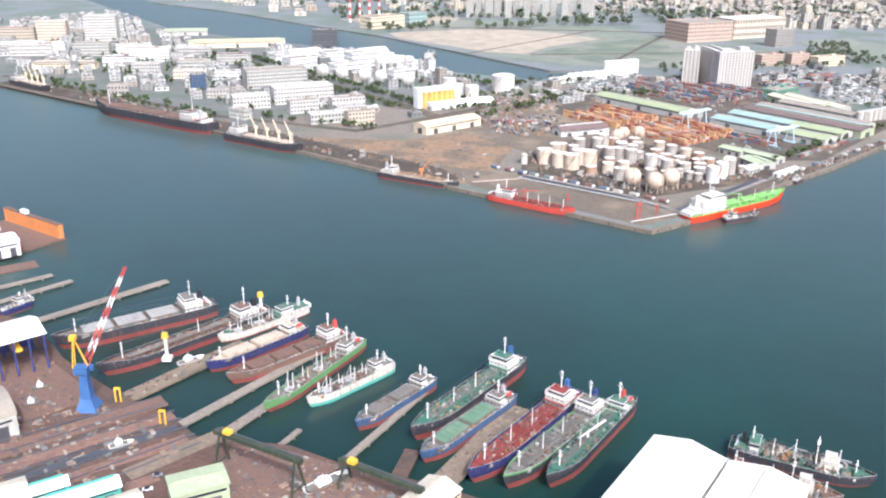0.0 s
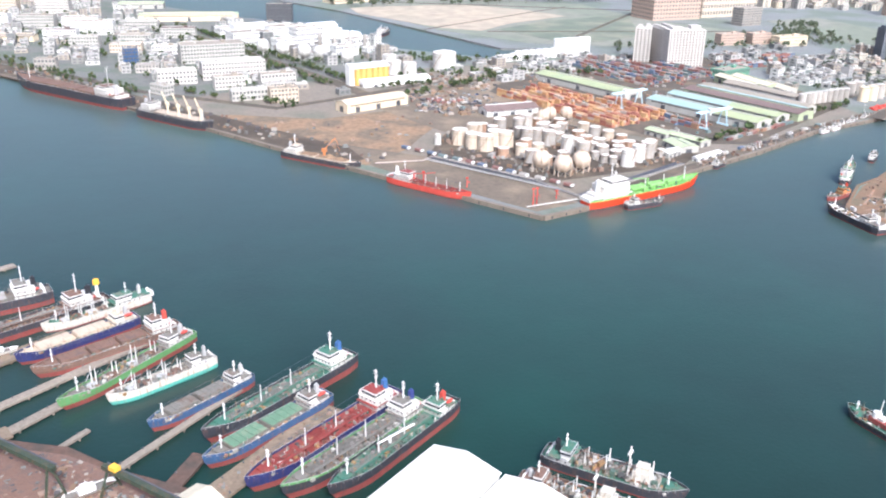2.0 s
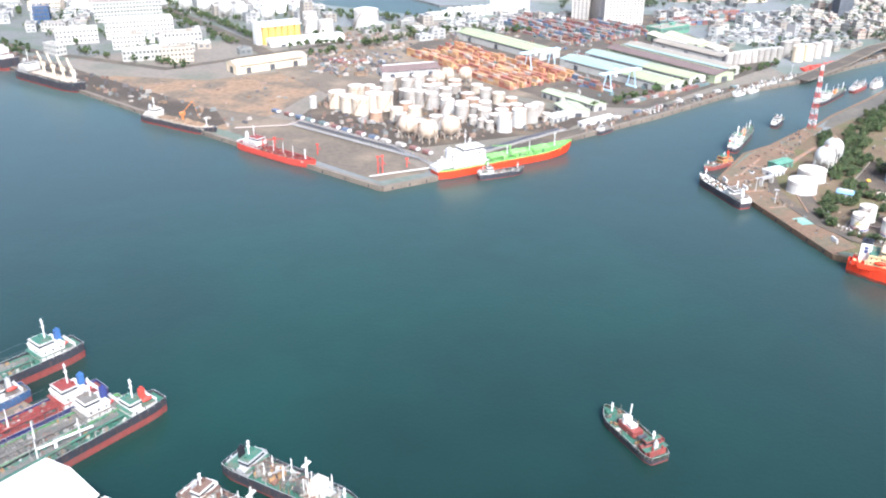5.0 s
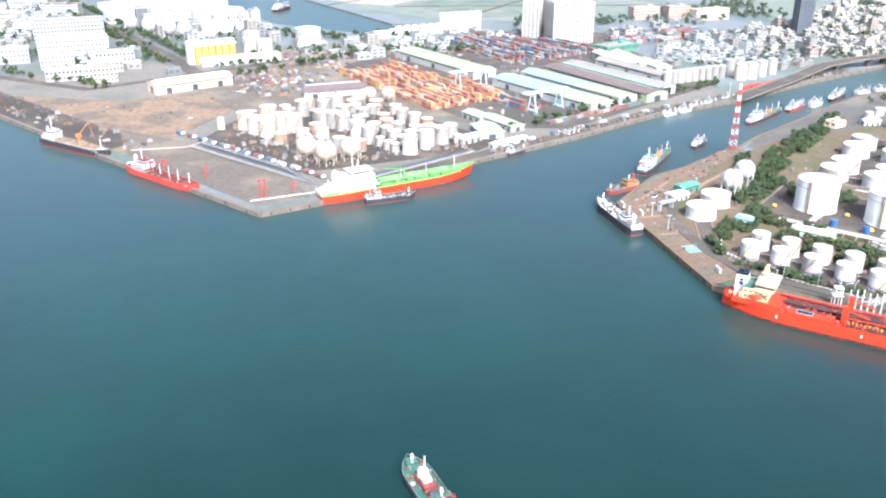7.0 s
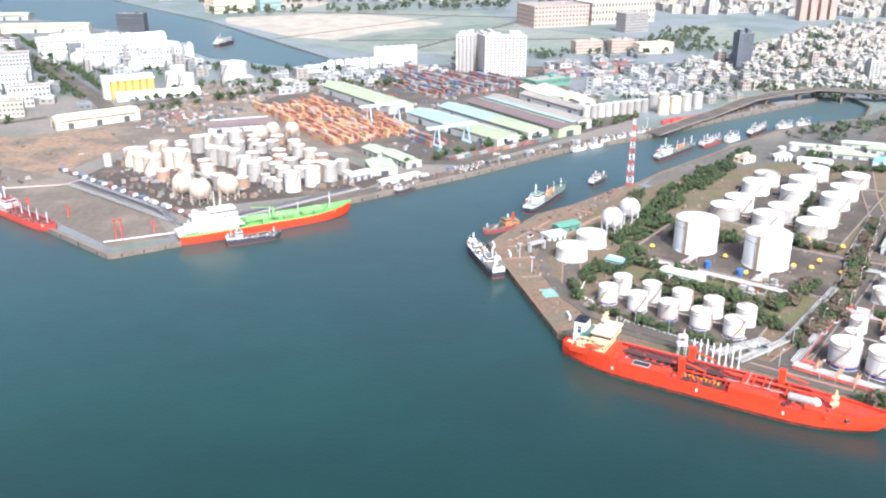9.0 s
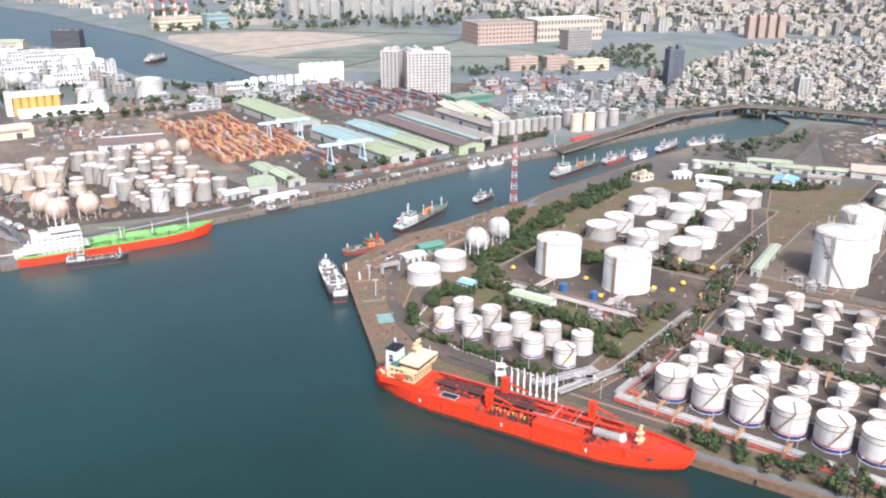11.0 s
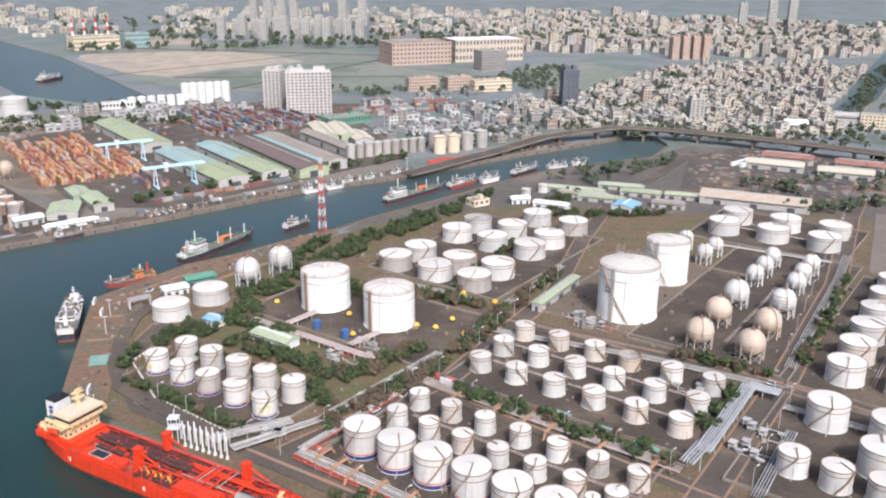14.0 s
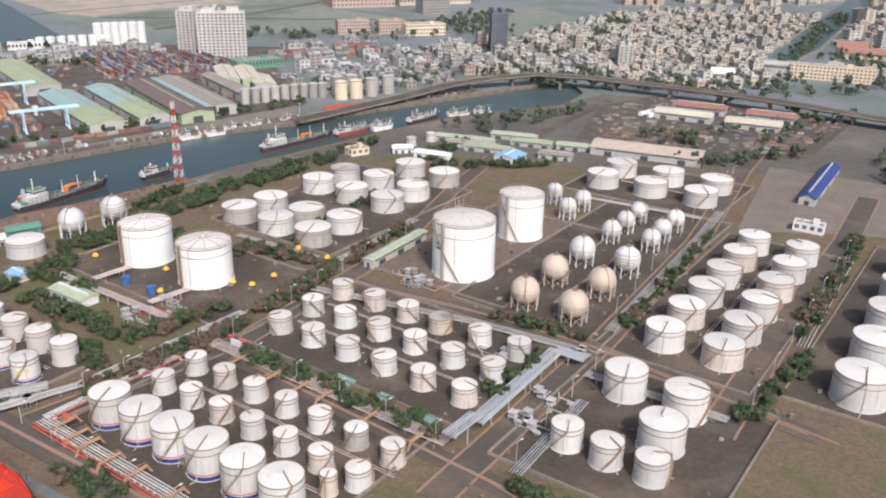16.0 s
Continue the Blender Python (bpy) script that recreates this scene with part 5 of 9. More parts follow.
S((419, 677.5), (408.5, 662), 5, 2.6, 0.5, BLACKHULL, GREYDECK, "plain", "dark tug with white wheelhouse in the channel", "tug_boat", floors=1, house=0.35)
hoser2 = S((498, 767), (461, 723), 7, 2.2, 0.6, BLACKHULL, GREENHATCH, "tanker", "grey and white tanker at the channel quay", "tanker_ship", floors=3, house=0.2)
S((521, 783), (502, 763), 6, 2.2, 0.6, BOOT, GREYDECK, "fishing", "red hulled work boat crowded with gear", "work_boat", floors=2, house=0.3)
S((537, 790), (524, 778), 5, 2.6, 0.5, WHITE, GREYDECK, "fishing", "white fishing boat moored in the channel", "fishing_boat", floors=1, house=0.3)
S((568, 824), (548, 800), 6, 2.4, 0.6, BLACKHULL, GREYDECK, "fishing", "dark patrol boat with white house and tall mast", "patrol_boat", floors=2, house=0.3)
S((590, 828), (575, 818), 5, 2.6, 0.5, WHITE, GREYDECK, "fishing", "white fishing boat moored in the channel", "fishing_boat", floors=1, house=0.3)
S((606, 834), (594, 828), 4.5, 2.6, 0.5, WHITE, GREYDECK, "fishing", "white fishing boat moored in the channel", "fishing_boat", floors=1, house=0.3)
S((339, 571), (357, 584), 6, 1.9, 0.5, BOOT, GREENDECK, "plain", "red tug with an orange funnel at the jetty", "tug_boat", floors=2, house=0.3, wall=DOCKORANGE, funnel=ORANGE)
S((332, 553), (346, 510), 9, 3.4, 0.6, BLACKHULL, WHITE, "plain", "white work boat moored at the jetty corner", "work_boat", floors=2, house=0.22, funnel=WHITE)
S((-205, 400), (-194, 416), 6, 4, 0.8, BLUEHULL, WHITE, "plain", "blue and white boat in the shipyard basin", "work_boat", floors=2, house=0.3)
S((296, 652), (284, 640), 5, 1.8, 0.4, BLACKHULL, GREYDECK, "plain", "dark flat barge at the channel quay", "flat_barge", floors=1, house=0.15)
for i, (x, y) in enumerate(((409.5, 750), (423.3, 760.5), (434, 771.5), (448, 783.5), (465.6, 798.5))):
    S((x + 6, y + 5), (x - 5, y - 4), 3.6, 1.7, 0.3, WHITE, WHITE, "plain", "white motor yacht at the channel quay", "motor_yacht", floors=1, house=0.35, category="boat")
for i in range(5):
    x, y = 322 + 3.6 * i, 683 + 3.2 * i
    S((x + 2.4, y - 2.0), (x - 1.6, y + 1.5), 1.6, 0.9, 0.2, WHITE, WHITE, "plain", "small white open boat at the channel quay", "small_boat", floors=1, house=0.25, category="boat")

part("deck_crane", Shape().cyl(2, 2, 3.7, 8.5, 1.0, 0.8, n=8).box(2, 2, 8.5, 3.2, 2.6, 2.2).bar((2, 2, 10), (10, 5, 19), 0.3, 4).bar((10, 5, 19), (14, 5, 9), 0.1, 4), DOCKORANGE, sander, "orange grab crane")
part("sand_heap", Shape().cyl(8, 0, 5.4, 8.0, 4.2, 0.6, n=14, caps=False), DIRT, sander, "heap of tan sand")
part("sand_heap", Shape().cyl(18, 0, 5.4, 7.4, 3.4, 0.5, n=14, caps=False), DIRT, sander, "heap of tan sand")
part("deck_crane", Shape().cyl(-12, 0, 3.4, 9.5, 0.5, 0.4, n=8).bar((-12, 0, 9.2), (4, 2.5, 12.5), 0.28, 4), REDPAINT, redship, "red deck crane")
part("hose_crane", Shape().box(2, 0, 2.5, 2.4, 2.4, 3.6).bar((2, 0, 6.2), (13, 1, 5.0), 0.6, 4).box(6, 0.3, 5.2, 5, 1.6, 1.2), DOCKORANGE, hoser, "orange hose crane")
part("hose_crane", Shape().box(4, 0, 2.2, 2.2, 2.2, 3.4).bar((4, 0, 5.8), (13, 1, 4.6), 0.5, 4).box(8, 0.3, 4.6, 4, 1.4, 1.0), DOCKORANGE, hoser2, "orange hose crane")

part("hose_crane", Shape().cyl(4, 0, 6, 8.4, 0.6, n=8).bar((4, 0, 8.2), (-8, 1.4, 7.6), 0.45, 6).bar((4, 0, 8.0), (9, -1.6, 7.4), 0.4, 6), WHITE, white_hose, "white hose crane")
for wreck, deck_z, L in ((wreck_a, 3.78, 46), (wreck_b, 2.94, 42)):
    rr = random.Random(int(L))
    junk = Shape()
    for k in range(170):
        junk.box(rr.uniform(-0.42, 0.36) * L, rr.uniform(-3.2, 3.2), deck_z, rr.uniform(0.5, 2.6), rr.uniform(0.4, 1.8), rr.uniform(0.4, 1.9), rr.uniform(0, 90), taper=rr.uniform(0.6, 1.0))
    part("deck_junk", junk, GEARMIX, wreck, "heaped rusty gear and scrap")["kind"] = "stuff"
    part("lattice_post", Shape().bar((L * 0.12, 0.6, deck_z), (L * 0.12, 0.1, deck_z + 11), 0.22, 4).bar((L * 0.12, -0.6, deck_z), (L * 0.12, -0.1, deck_z + 11), 0.22, 4).box(L * 0.12, 0, deck_z + 8.4, 1.0, 3.4, 0.4), SHIPWHITE, wreck)
    part("bridge_block", Shape().box(L * 0.22, 0, deck_z, 6, 4.6, 3.2).box(L * 0.22, 0, deck_z + 3.2, 4, 3.6, 2.0), RUSTYWHITE, wreck, "stained white bridge block")

S((10.1, 1283.0), (-0.1, 1242.9), 11, 4.0, 0.8, BLACKHULL, GREYDECK, "fishing", "grey work ship with white house in the far channel", "work_ship", floors=3, house=0.3)

# tug under way in the middle of the basin
tug = S((244.5, 319.5), (258, 293.5), 9.0, 2.6, 0.5, BLACKHULL, GREENDECK, "plain", "harbour tug with orange-red deckhouse and green deck", "tug_boat", floors=1, house=0.1, wall=BOOT, wide_line=DARKGREEN)
part("deckhouse", Shape().box(1.0, 0, 2.2, 8, 4.0, 1.9), BOOT, tug, "dull orange-red deckhouse")
part("wheelhouse", Shape().cyl(3.0, 0, 4.1, 6.3, 1.8, 1.6, n=10).box(1.2, 0, 4.1, 4, 2.6, 1.1), SHIPWHITE, tug, "white wheelhouse")
part("mast", Shape().bar((2, 0, 7.2), (1.6, 0, 12), 0.25, 6), WHITE, tug)
for k in range(10):
    for sy in (-1, 1):
        x, y = -11 + 2.1 * k, sy * 4.6 * hull_half((1.3 * k + 1) / 18, 0.72)
        part("tyre_fender", Shape().bar((x, y - 0.2, 1.7), (x, y + 0.2, 1.7), 0.6, 8), BLACK, tug)
part("winch", Shape().bar((-5, -1.5, 3.4), (-5, 1.5, 3.4), 0.8, 8), STEEL, tug)

# the large orange tanker at the terminal jetty
oil = S((472, 381.5), (371, 436), 18, 5.2, 1.5, ORANGE, ORANGEDECK, "plain", "large orange product tanker with cream stern house", "tanker_ship", floors=3, house=0.09, boot_paint=STAINED, tuck=0.2)
fb = 5.2
part("poop", Shape().box(-44.5, 0.4, fb, 17, 13.6, 2.0).box(-53.5, 0.2, fb, 4.5, 8.0, 1.9).box(-35, 0.4, fb, 3.0, 12.0, 1.2), ORANGE, oil, "raised orange stern deck")
lower = part("superstructure", Shape().box(-44.0, 0.8, fb + 2.0, 10.4, 12.2, 4.6).box(-44.0, 0.8, fb + 4.2, 11.0, 12.8, 0.14).box(-43.2, 0.8, fb + 6.5, 10.2, 13.4, 0.16), SHIPCREAM, oil, "cream lower house")
panes = Shape()
for i in range(2):
    for k in range(5):
        panes.box(-48.0 + 2.1 * k, -5.35, fb + 2.9 + 2.2 * i, 0.6, 0.1, 0.7)
    for k in range(6):
        panes.box(-38.75, -4.2 + 2.0 * k, fb + 2.9 + 2.2 * i, 0.1, 0.6, 0.7)
part("porthole_row", panes, GLASS, lower, "dark window panes")
part("aft_deck", Shape().box(-47.4, 0.8, fb + 6.6, 4.0, 11.0, 0.14), GREENDECK, oil, "dark green open deck aft of the bridge")
part("upper_house", Shape().box(-40.6, 0.8, fb + 6.6, 7.4, 12.4, 2.9).box(-39.6, 0.8, fb + 6.6, 4.0, 17.2, 0.3).box(-39.6, 9.2, fb + 6.9, 4.0, 0.25, 1.1).box(-39.6, -7.6, fb + 6.9, 4.0, 0.25, 1.1), SHIPCREAM, oil, "cream bridge house with wings")
part("bridge_window", Shape().box(-40.6, 0.8, fb + 8.0, 7.5, 12.5, 0.7), GLASS, oil)
part("bridge_roof", Shape().box(-40.4, 0.8, fb + 9.5, 8.4, 13.6, 0.3).box(-40.4, 0.8, fb + 9.8, 7.2, 12.0, 0.18), CREAM, oil, "pale cream bridge roof")
part("roof_rail", Shape().bar((-36.3, -5.8, fb + 10.7), (-36.3, 7.4, fb + 10.7), 0.08, 4).bar((-36.3, -5.8, fb + 10.7), (-44.5, -5.8, fb + 10.7), 0.08, 4), SHIPCREAM, oil)
part("mast_tower", Shape().cyl(-42.2, 2.6, fb + 9.9, fb + 15.4, 0.75, 0.4, n=8).box(-42.2, 2.6, fb + 12.2, 2.2, 3.6, 0.5).box(-42.2, 2.6, fb + 14.0, 1.4, 3.8, 0.4).box(-41.6, 2.6, fb + 15.2, 0.5, 2.6, 0.35), SHIPCREAM, oil, "cream radar mast")
part("antenna", Shape().bar((-38.5, 5.5, fb + 9.9), (-38.5, 5.5, fb + 13.0), 0.16, 6).bar((-43.8, -3.4, fb + 9.9), (-43.8, -3.4, fb + 12.2), 0.14, 6).cyl(-38.2, -2.0, fb + 9.9, fb + 11.0, 0.6, 0.5, n=8), SHIPWHITE, oil)
stack = part("funnel_casing", Shape().box(-51.0, 1.6, fb + 1.9, 4.8, 6.0, 8.4, taper=0.94), WHITE, oil, "white funnel with a black top")
part("funnel_top", Shape().box(-51.0, 1.6, fb + 10.3, 4.6, 5.7, 0.7).cyl(-51.4, 0.8, fb + 11.0, fb + 11.9, 0.5, n=8).cyl(-50.2, 2.4, fb + 11.0, fb + 11.7, 0.4, n=8), BLACK, stack)
part("funnel_mark", Shape().box(-50.9, -1.4, fb + 6.0, 1.5, 0.3, 1.3).box(-50.9, -1.4, fb + 7.8, 1.5, 0.3, 0.9), NAVY, stack, "dark square mark")
for x, y, h in ((-52.4, -4.4, 2.6), (-50.0, -5.0, 3.2), (-54.6, -2.6, 1.8), (-54.6, 3.0, 2.2), (-49.2, 6.4, 2.8)):
    part("vent", Shape().cyl(x, y, fb + 0.5, fb + h, 0.4, n=8).cyl(x, y, fb + h, fb + h + 0.7, 0.75, 0.55, n=8), SHIPCREAM, oil, "cream mushroom vent")
boat = part("lifeboat", Shape().ball(0, 0, 0, 1.0, 12, 6), ORANGE, oil, "bright orange lifeboat")
boat.matrix_basis = pose(-44, -6.6, fb + 4.2) @ Matrix.Diagonal((2.6, 0.9, 0.9, 1))
for k in range(4):
    part("mooring_bitt", Shape().cyl(-56.0 + 0.5 * k, -2.4 + 1.6 * k, fb, fb + 0.8, 0.3, n=8), WHITE, oil)
# raised side platform; a flat black plate paints the shade inside its hatch
part("side_block", Shape().box(-22, -5.9, fb, 17, 4.6, 1.5).box(-14.5, -5.4, fb + 1.5, 3.4, 3.8, 0.5), ORANGE, oil)
hatch = part("hatch_frame", Shape().box(-24, -7.2, fb + 1.5, 6.4, 0.25, 0.35).box(-24, -3.9, fb + 1.5, 6.4, 0.25, 0.35).box(-27.1, -5.5, fb + 1.5, 0.25, 3.3, 0.35).box(-20.9, -5.5, fb + 1.5, 0.25, 3.3, 0.35), PIPEGREY, oil, "grey hatch frame")
part("deck_opening", Shape().box(-24, -5.5, fb + 1.5, 5.9, 3.0, 0.06), BLACK, hatch, "black plate painted as the hatch's inner shade")
part("side_block", Shape().box(17, -5.9, fb, 16.5, 4.4, 2.6).box(24, -5.2, fb + 2.6, 2.2, 2.4, 0.7), ORANGE, oil)
part("side_block", Shape().box(37, -4.4, fb, 6, 3.2, 1.2), ORANGE, oil)
part("valve_well", Shape().box(-1, -4.9, fb, 17, 3.6, 0.35), DARKTRUNK, oil, "dark brown valve well")
for k in range(9):
    part("yellow_valve", Shape().cyl(-7.6 + 1.5 * k, -4.6 + 0.6 * (k % 2), fb + 0.35, fb + 1.3, 0.32, n=7).box(-7.6 + 1.5 * k, -4.6 + 0.6 * (k % 2), fb + 1.3, 0.9, 0.25, 0.2), YELLOW if k % 3 else DOCKORANGE, oil, "yellow deck valve")
for k in range(5):
    x = -9 + 4.0 * k
    part("pipe_frame", Shape().bar((x, -6.8, fb), (x, -6.8, fb + 2.2), 0.14, 4).bar((x, -3.0, fb), (x, -3.0, fb + 2.2), 0.14, 4).bar((x, -6.8, fb + 2.2), (x, -3.0, fb + 2.2), 0.16, 4), ORANGE, oil)
part("edge_pipe", Shape().bar((-9, -3.0, fb + 2.3), (9, -3.0, fb + 2.3), 0.28, 6), ORANGE, oil)
for x, y in ((-9.5, -3.4), (-8.6, 7.2), (24.0, 6.6)):
    part("crane_post", Shape().box(x, y, fb, 2.1, 2.1, 6.6).box(x, y, fb + 6.6, 2.5, 2.5, 0.5).box(x, y, fb + 3.2, 2.4, 2.4, 0.3).bar((x + 1.2, y, fb + 5.6), (x + 9, y - 0.8, fb + 4.2), 0.32, 6), ORANGE, oil, "square orange crane post")
# the long dark trunk and the pipes beside it
part("deck_trunk", Shape().box(-15.5, 3.4, fb, 40, 4.2, 0.9).box(-15.5, 3.4, fb + 0.9, 39, 1.0, 0.35), DARKTRUNK, oil, "dark brown deck trunk")
part("deck_trunk", Shape().box(-14, -0.8, fb, 34, 2.0, 0.6), DARKTRUNK, oil, "dark red deck trunk")
run = Shape()
for y, x0, x1, z in ((0.8, -34, 36, 1.5), (1.4, -34, 30, 1.5), (5.9, -33, 32, 1.3), (-2.2, -30, 8, 1.1), (6.6, -20, 26, 1.1)):
    run.bar((x0, y, fb + z), (x1, y, fb + z), 0.24, 6)
part("pipe_run", run, DARKTRUNK, oil, "dark red deck pipes")
upper = Shape()
for y, x0, x1, z in ((3.6, 6, 38, 2.0), (2.6, 8, 34, 2.4), (-0.6, 10, 30, 2.0), (4.8, 4, 28, 1.7)):
    upper.bar((x0, y, fb + z), (x1, y, fb + z), 0.32, 6)
for x in (12, 15.5, 19, 27):
    upper.bar((x, -3.4, fb + 2.7), (x, 6.4, fb + 2.7), 0.28, 6)
part("upper_pipe", upper, ORANGE, oil, "orange crossing pipes")
pale = Shape()
for x in (13.6, 21):
    pale.bar((x, -3.2, fb + 3.0), (x, 6.2, fb + 3.0), 0.16, 6)
pale.bar((6, -1.6, fb + 2.2), (28, -1.6, fb + 2.2), 0.16, 6)
part("pale_pipe", pale, PIPE, oil, "pale grey pipe")
part("manifold", Shape().box(13, 1.4, fb + 0.5, 9, 12, 0.5).box(13, 1.4, fb + 1.0, 2, 10, 1.0), ORANGEDECK, oil)
part("catwalk", Shape().box(0, 7.4, fb + 1.8, 70, 1.2, 0.2), REDPAINT, oil)
for k in range(8):
    part("pipe_support", Shape().box(-33 + 9 * k, 1.8, fb, 0.5, 9.6, 1.0), ORANGEDECK, oil)
    part("tank_hatch", Shape().cyl(-31 + 8.2 * k, 7.0, fb, fb + 1.0, 0.9, n=12), ORANGEDECK, oil)
part("deck_tank", Shape().bar((28, -2.2, fb + 2.2), (37.4, -2.2, fb + 2.2), 1.45, 14).box(30, -2.2, fb, 0.8, 2.6, 1.2).box(35.5, -2.2, fb, 0.8, 2.6, 1.2), TANKGREY, oil, "grey horizontal deck tank")
part("tank_end", Shape().ball(37.4, -2.2, fb + 2.2, 1.5, 14, 8), WHITE, oil, "white domed end")
part("fore_house", Shape().box(46, 0, fb, 5, 7, 1.8), ORANGE, oil)
part("foremast", Shape().cyl(42.8, -0.8, fb, fb + 8, 0.8, 0.4, n=8).box(42.8, -0.8, fb + 2.6, 2.6, 2.6, 0.6).box(42.8, -0.8, fb + 5, 2.2, 2.2, 0.5).box(42.8, -0.8, fb + 7, 0.6, 3, 0.3), SHIPCREAM, oil, "cream foremast")
marks = Shape()
for x in (-34, -2, 28):
    marks.box(x, -9.05, fb - 2.0, 0.7, 0.12, 1.3)
part("hull_mark", marks, WHITE, oil)
for k in range(46):
    rr = random.Random(k)
    x, y = rr.uniform(-34, 44), rr.choice((rr.uniform(-8, 7.5), rr.uniform(-2, 2.5)))
    part("deck_fitting", Shape().box(x, y, fb, rr.uniform(0.5, 1.7), rr.uniform(0.5, 1.4), rr.uniform(0.6, 1.5), rr.uniform(0, 90)), rr.choice([ORANGEDECK, ORANGE, REDPAINT, BROWNDECK, PIPEGREY]), oil)


# ---- buildings ----
def warehouse(cx, cy, lx, ly, ang, h, roof, wall, label, rise=2.2, name="warehouse", vault=False, doors=3, roof2=None):
    """A long shed with gable or vaulted roof, roof ribs, ridge vent, doors and clerestory strip."""
    t = thing(name, label, "warehouse", "", cx, cy, GROUND, ang)
    TAKEN.append((cx, cy, lx, ly, ang))
    if vault:
        part("wall", Shape().box(0, 0, 0, lx, ly, h), wall, t)
        part("roof", Shape().vault(0, 0, h, h + rise, lx + 0.6, ly + 0.6), roof, t)
    else:
        part("wall", Shape().house(0, 0, 0, h - 0.35, h + rise - 0.35, lx, ly), wall, t)
        if roof2:
            part("roof", Shape().gable(lx * 0.22, 0, h, h + rise, lx * 0.56, ly, over=0.3), roof2, t)
            part("roof", Shape().gable(-lx * 0.28, 0, h, h + rise, lx * 0.44 - 0.7, ly, over=0.3), roof, t)
        else:
            part("roof", Shape().gable(0, 0, h, h + rise, lx, ly, over=0.5), roof, t)
        ribs = Shape()
        m = max(3, int(lx / 6))
        sl = math.hypot(ly / 2, rise)
        for k in range(m):
            x = (k + 0.5) * lx / m - lx / 2
            for sy in (-1, 1):
                ribs.bar((x, sy * (ly / 2 + 0.3), h + 0.02), (x, 0, h + rise + 0.06), 0.14, 4)
        part("roof_rib", ribs, roof, t)
        part("ridge_vent", Shape().box(0, 0, h + rise - 0.1, lx * 0.9, 0.9, 0.6), wall, t)
    # closed walls: dark slabs paint the shade of open doorways
    for k in range(doors):
        x = (k + 0.5) * lx / doors - lx / 2
        part("door", Shape().box(x, ly / 2 if 60 < ang < 200 else -ly / 2, 0, min(4.5, lx / doors * 0.4), 0.3, h * 0.6), STEEL, t, "dark slab painted as an open doorway's shade")
    part("door", Shape().box(-lx / 2, 0, 0, 0.3, ly * 0.3, h * 0.65), STEEL, t, "dark slab painted as an open doorway's shade")
    for sy in (-1, 1):
        part("window_strip", Shape().box(0, sy * ly / 2, h * 0.74, lx * 0.9, 0.16, h * 0.09), GLASS, t)
    return t


def block(cx, cy, lx, ly, ang, h, wall, label, floors=None, name="building", roof=None, z=GROUND, bays=None, category="building"):
    """A flat-roofed building with floors of recessed windows, parapet and roof huts."""
    t = thing(name, label, category, "", cx, cy, z, ang)
    TAKEN.append((cx, cy, lx, ly, ang))
    floors = floors or max(1, int(h / 3.2))
    fh = h / floors
    core = 0.35
    nx, ny = bays or (max(2, int(lx / 3.2)), max(2, int(ly / 3.2)))
    part("wall", Shape().facade(lx, ly, h, floors, nx, ny, core), wall, t)
    for i in range(floors):
        part("window_band", Shape().box(0, 0, i * fh + fh * 0.4, lx - 2 * core + 0.02, ly - 2 * core + 0.02, fh * 0.54), TOWNGLASS, t)
    part("parapet", Shape().add([(sx * (lx / 2 - d), sy * (ly / 2 - d), h + z) for d, z in ((0, 0.0), (0, 0.9), (0.4, 0.9), (0.4, 0.05)) for sx, sy in ((-1, -1), (1, -1), (1, 1), (-1, 1))], [[4 * j + i, 4 * j + (i + 1) % 4, 4 * j + 4 + (i + 1) % 4, 4 * j + 4 + i] for j in range(3) for i in range(4)]), wall, t)
    part("roof", Shape().box(0, 0, h, lx - 0.9, ly - 0.9, 0.06), roof or TAUPEROOF, t, "weathered grey flat roof")
    part("roof_hut", Shape().box(lx * 0.2, ly * 0.1, h + 0.05, min(5, lx * 0.2), min(4, ly * 0.3), 2.6), roof or wall, t)
    part("roof_tank", Shape().cyl(-lx * 0.25, 0, h + 0.05, h + 2.0, min(1.2, ly * 0.1), n=10), TANKGREY, t)
    return t


# container yard sheds
warehouse(232, 907, 122, 25, 128, 7, OLIVEROOF, WALLGREY, "long olive-roofed shed in the container yard")
warehouse(322, 795, 116, 24, 129, 7, OLIVEROOF, WALLGREY, "long shed, its roof half teal and half olive", roof2=TEALROOF)
warehouse(345, 817, 117, 20, 128, 7, OLIVEROOF, WALLGREY, "long shed with a teal and olive roof", roof2=TEALROOF)
warehouse(369, 835, 126, 23, 126, 7, BROWNROOF, PALEGREENROOF, "long brown-roofed shed with green gable ends")
warehouse(384, 854, 118, 18, 126, 7, TAUPEROOF, WALLGREY, "long taupe-roofed shed beside a teal strip")
part("roof_strip", Shape().box(0, 0, 0, 118, 5, 0.3), TEALROOF, thing("roof_walk", "narrow teal roof between two sheds", "roof", "", 376, 843.5, GROUND + 8.2, 126), "teal metal roof strip")
warehouse(402, 886, 84, 13, 125, 6.5, TAUPEROOF, WALLGREY, "long taupe-roofed narrow shed")
warehouse(391, 926, 60, 15, 110, 7, CREAMROOF, PALEGREENROOF, "cream-roofed shed behind the container yard")
warehouse(408, 928, 58, 15, 110, 7, CREAMROOF, PALEGREENROOF, "cream-roofed shed behind the container yard")
warehouse(425, 905, 36, 16, 110, 6, CREAMROOF, WALLGREY, "cream-roofed small shed near the silos")
warehouse(271, 684, 24, 17, 107, 4.6, PALEGREENROOF, WALLGREY, "pale green roofed hall by the channel", rise=1.6)
warehouse(264, 722, 22, 12, 127, 4.6, PALEGREENROOF, WALLGREY, "small pale green roofed shed", rise=1.4)
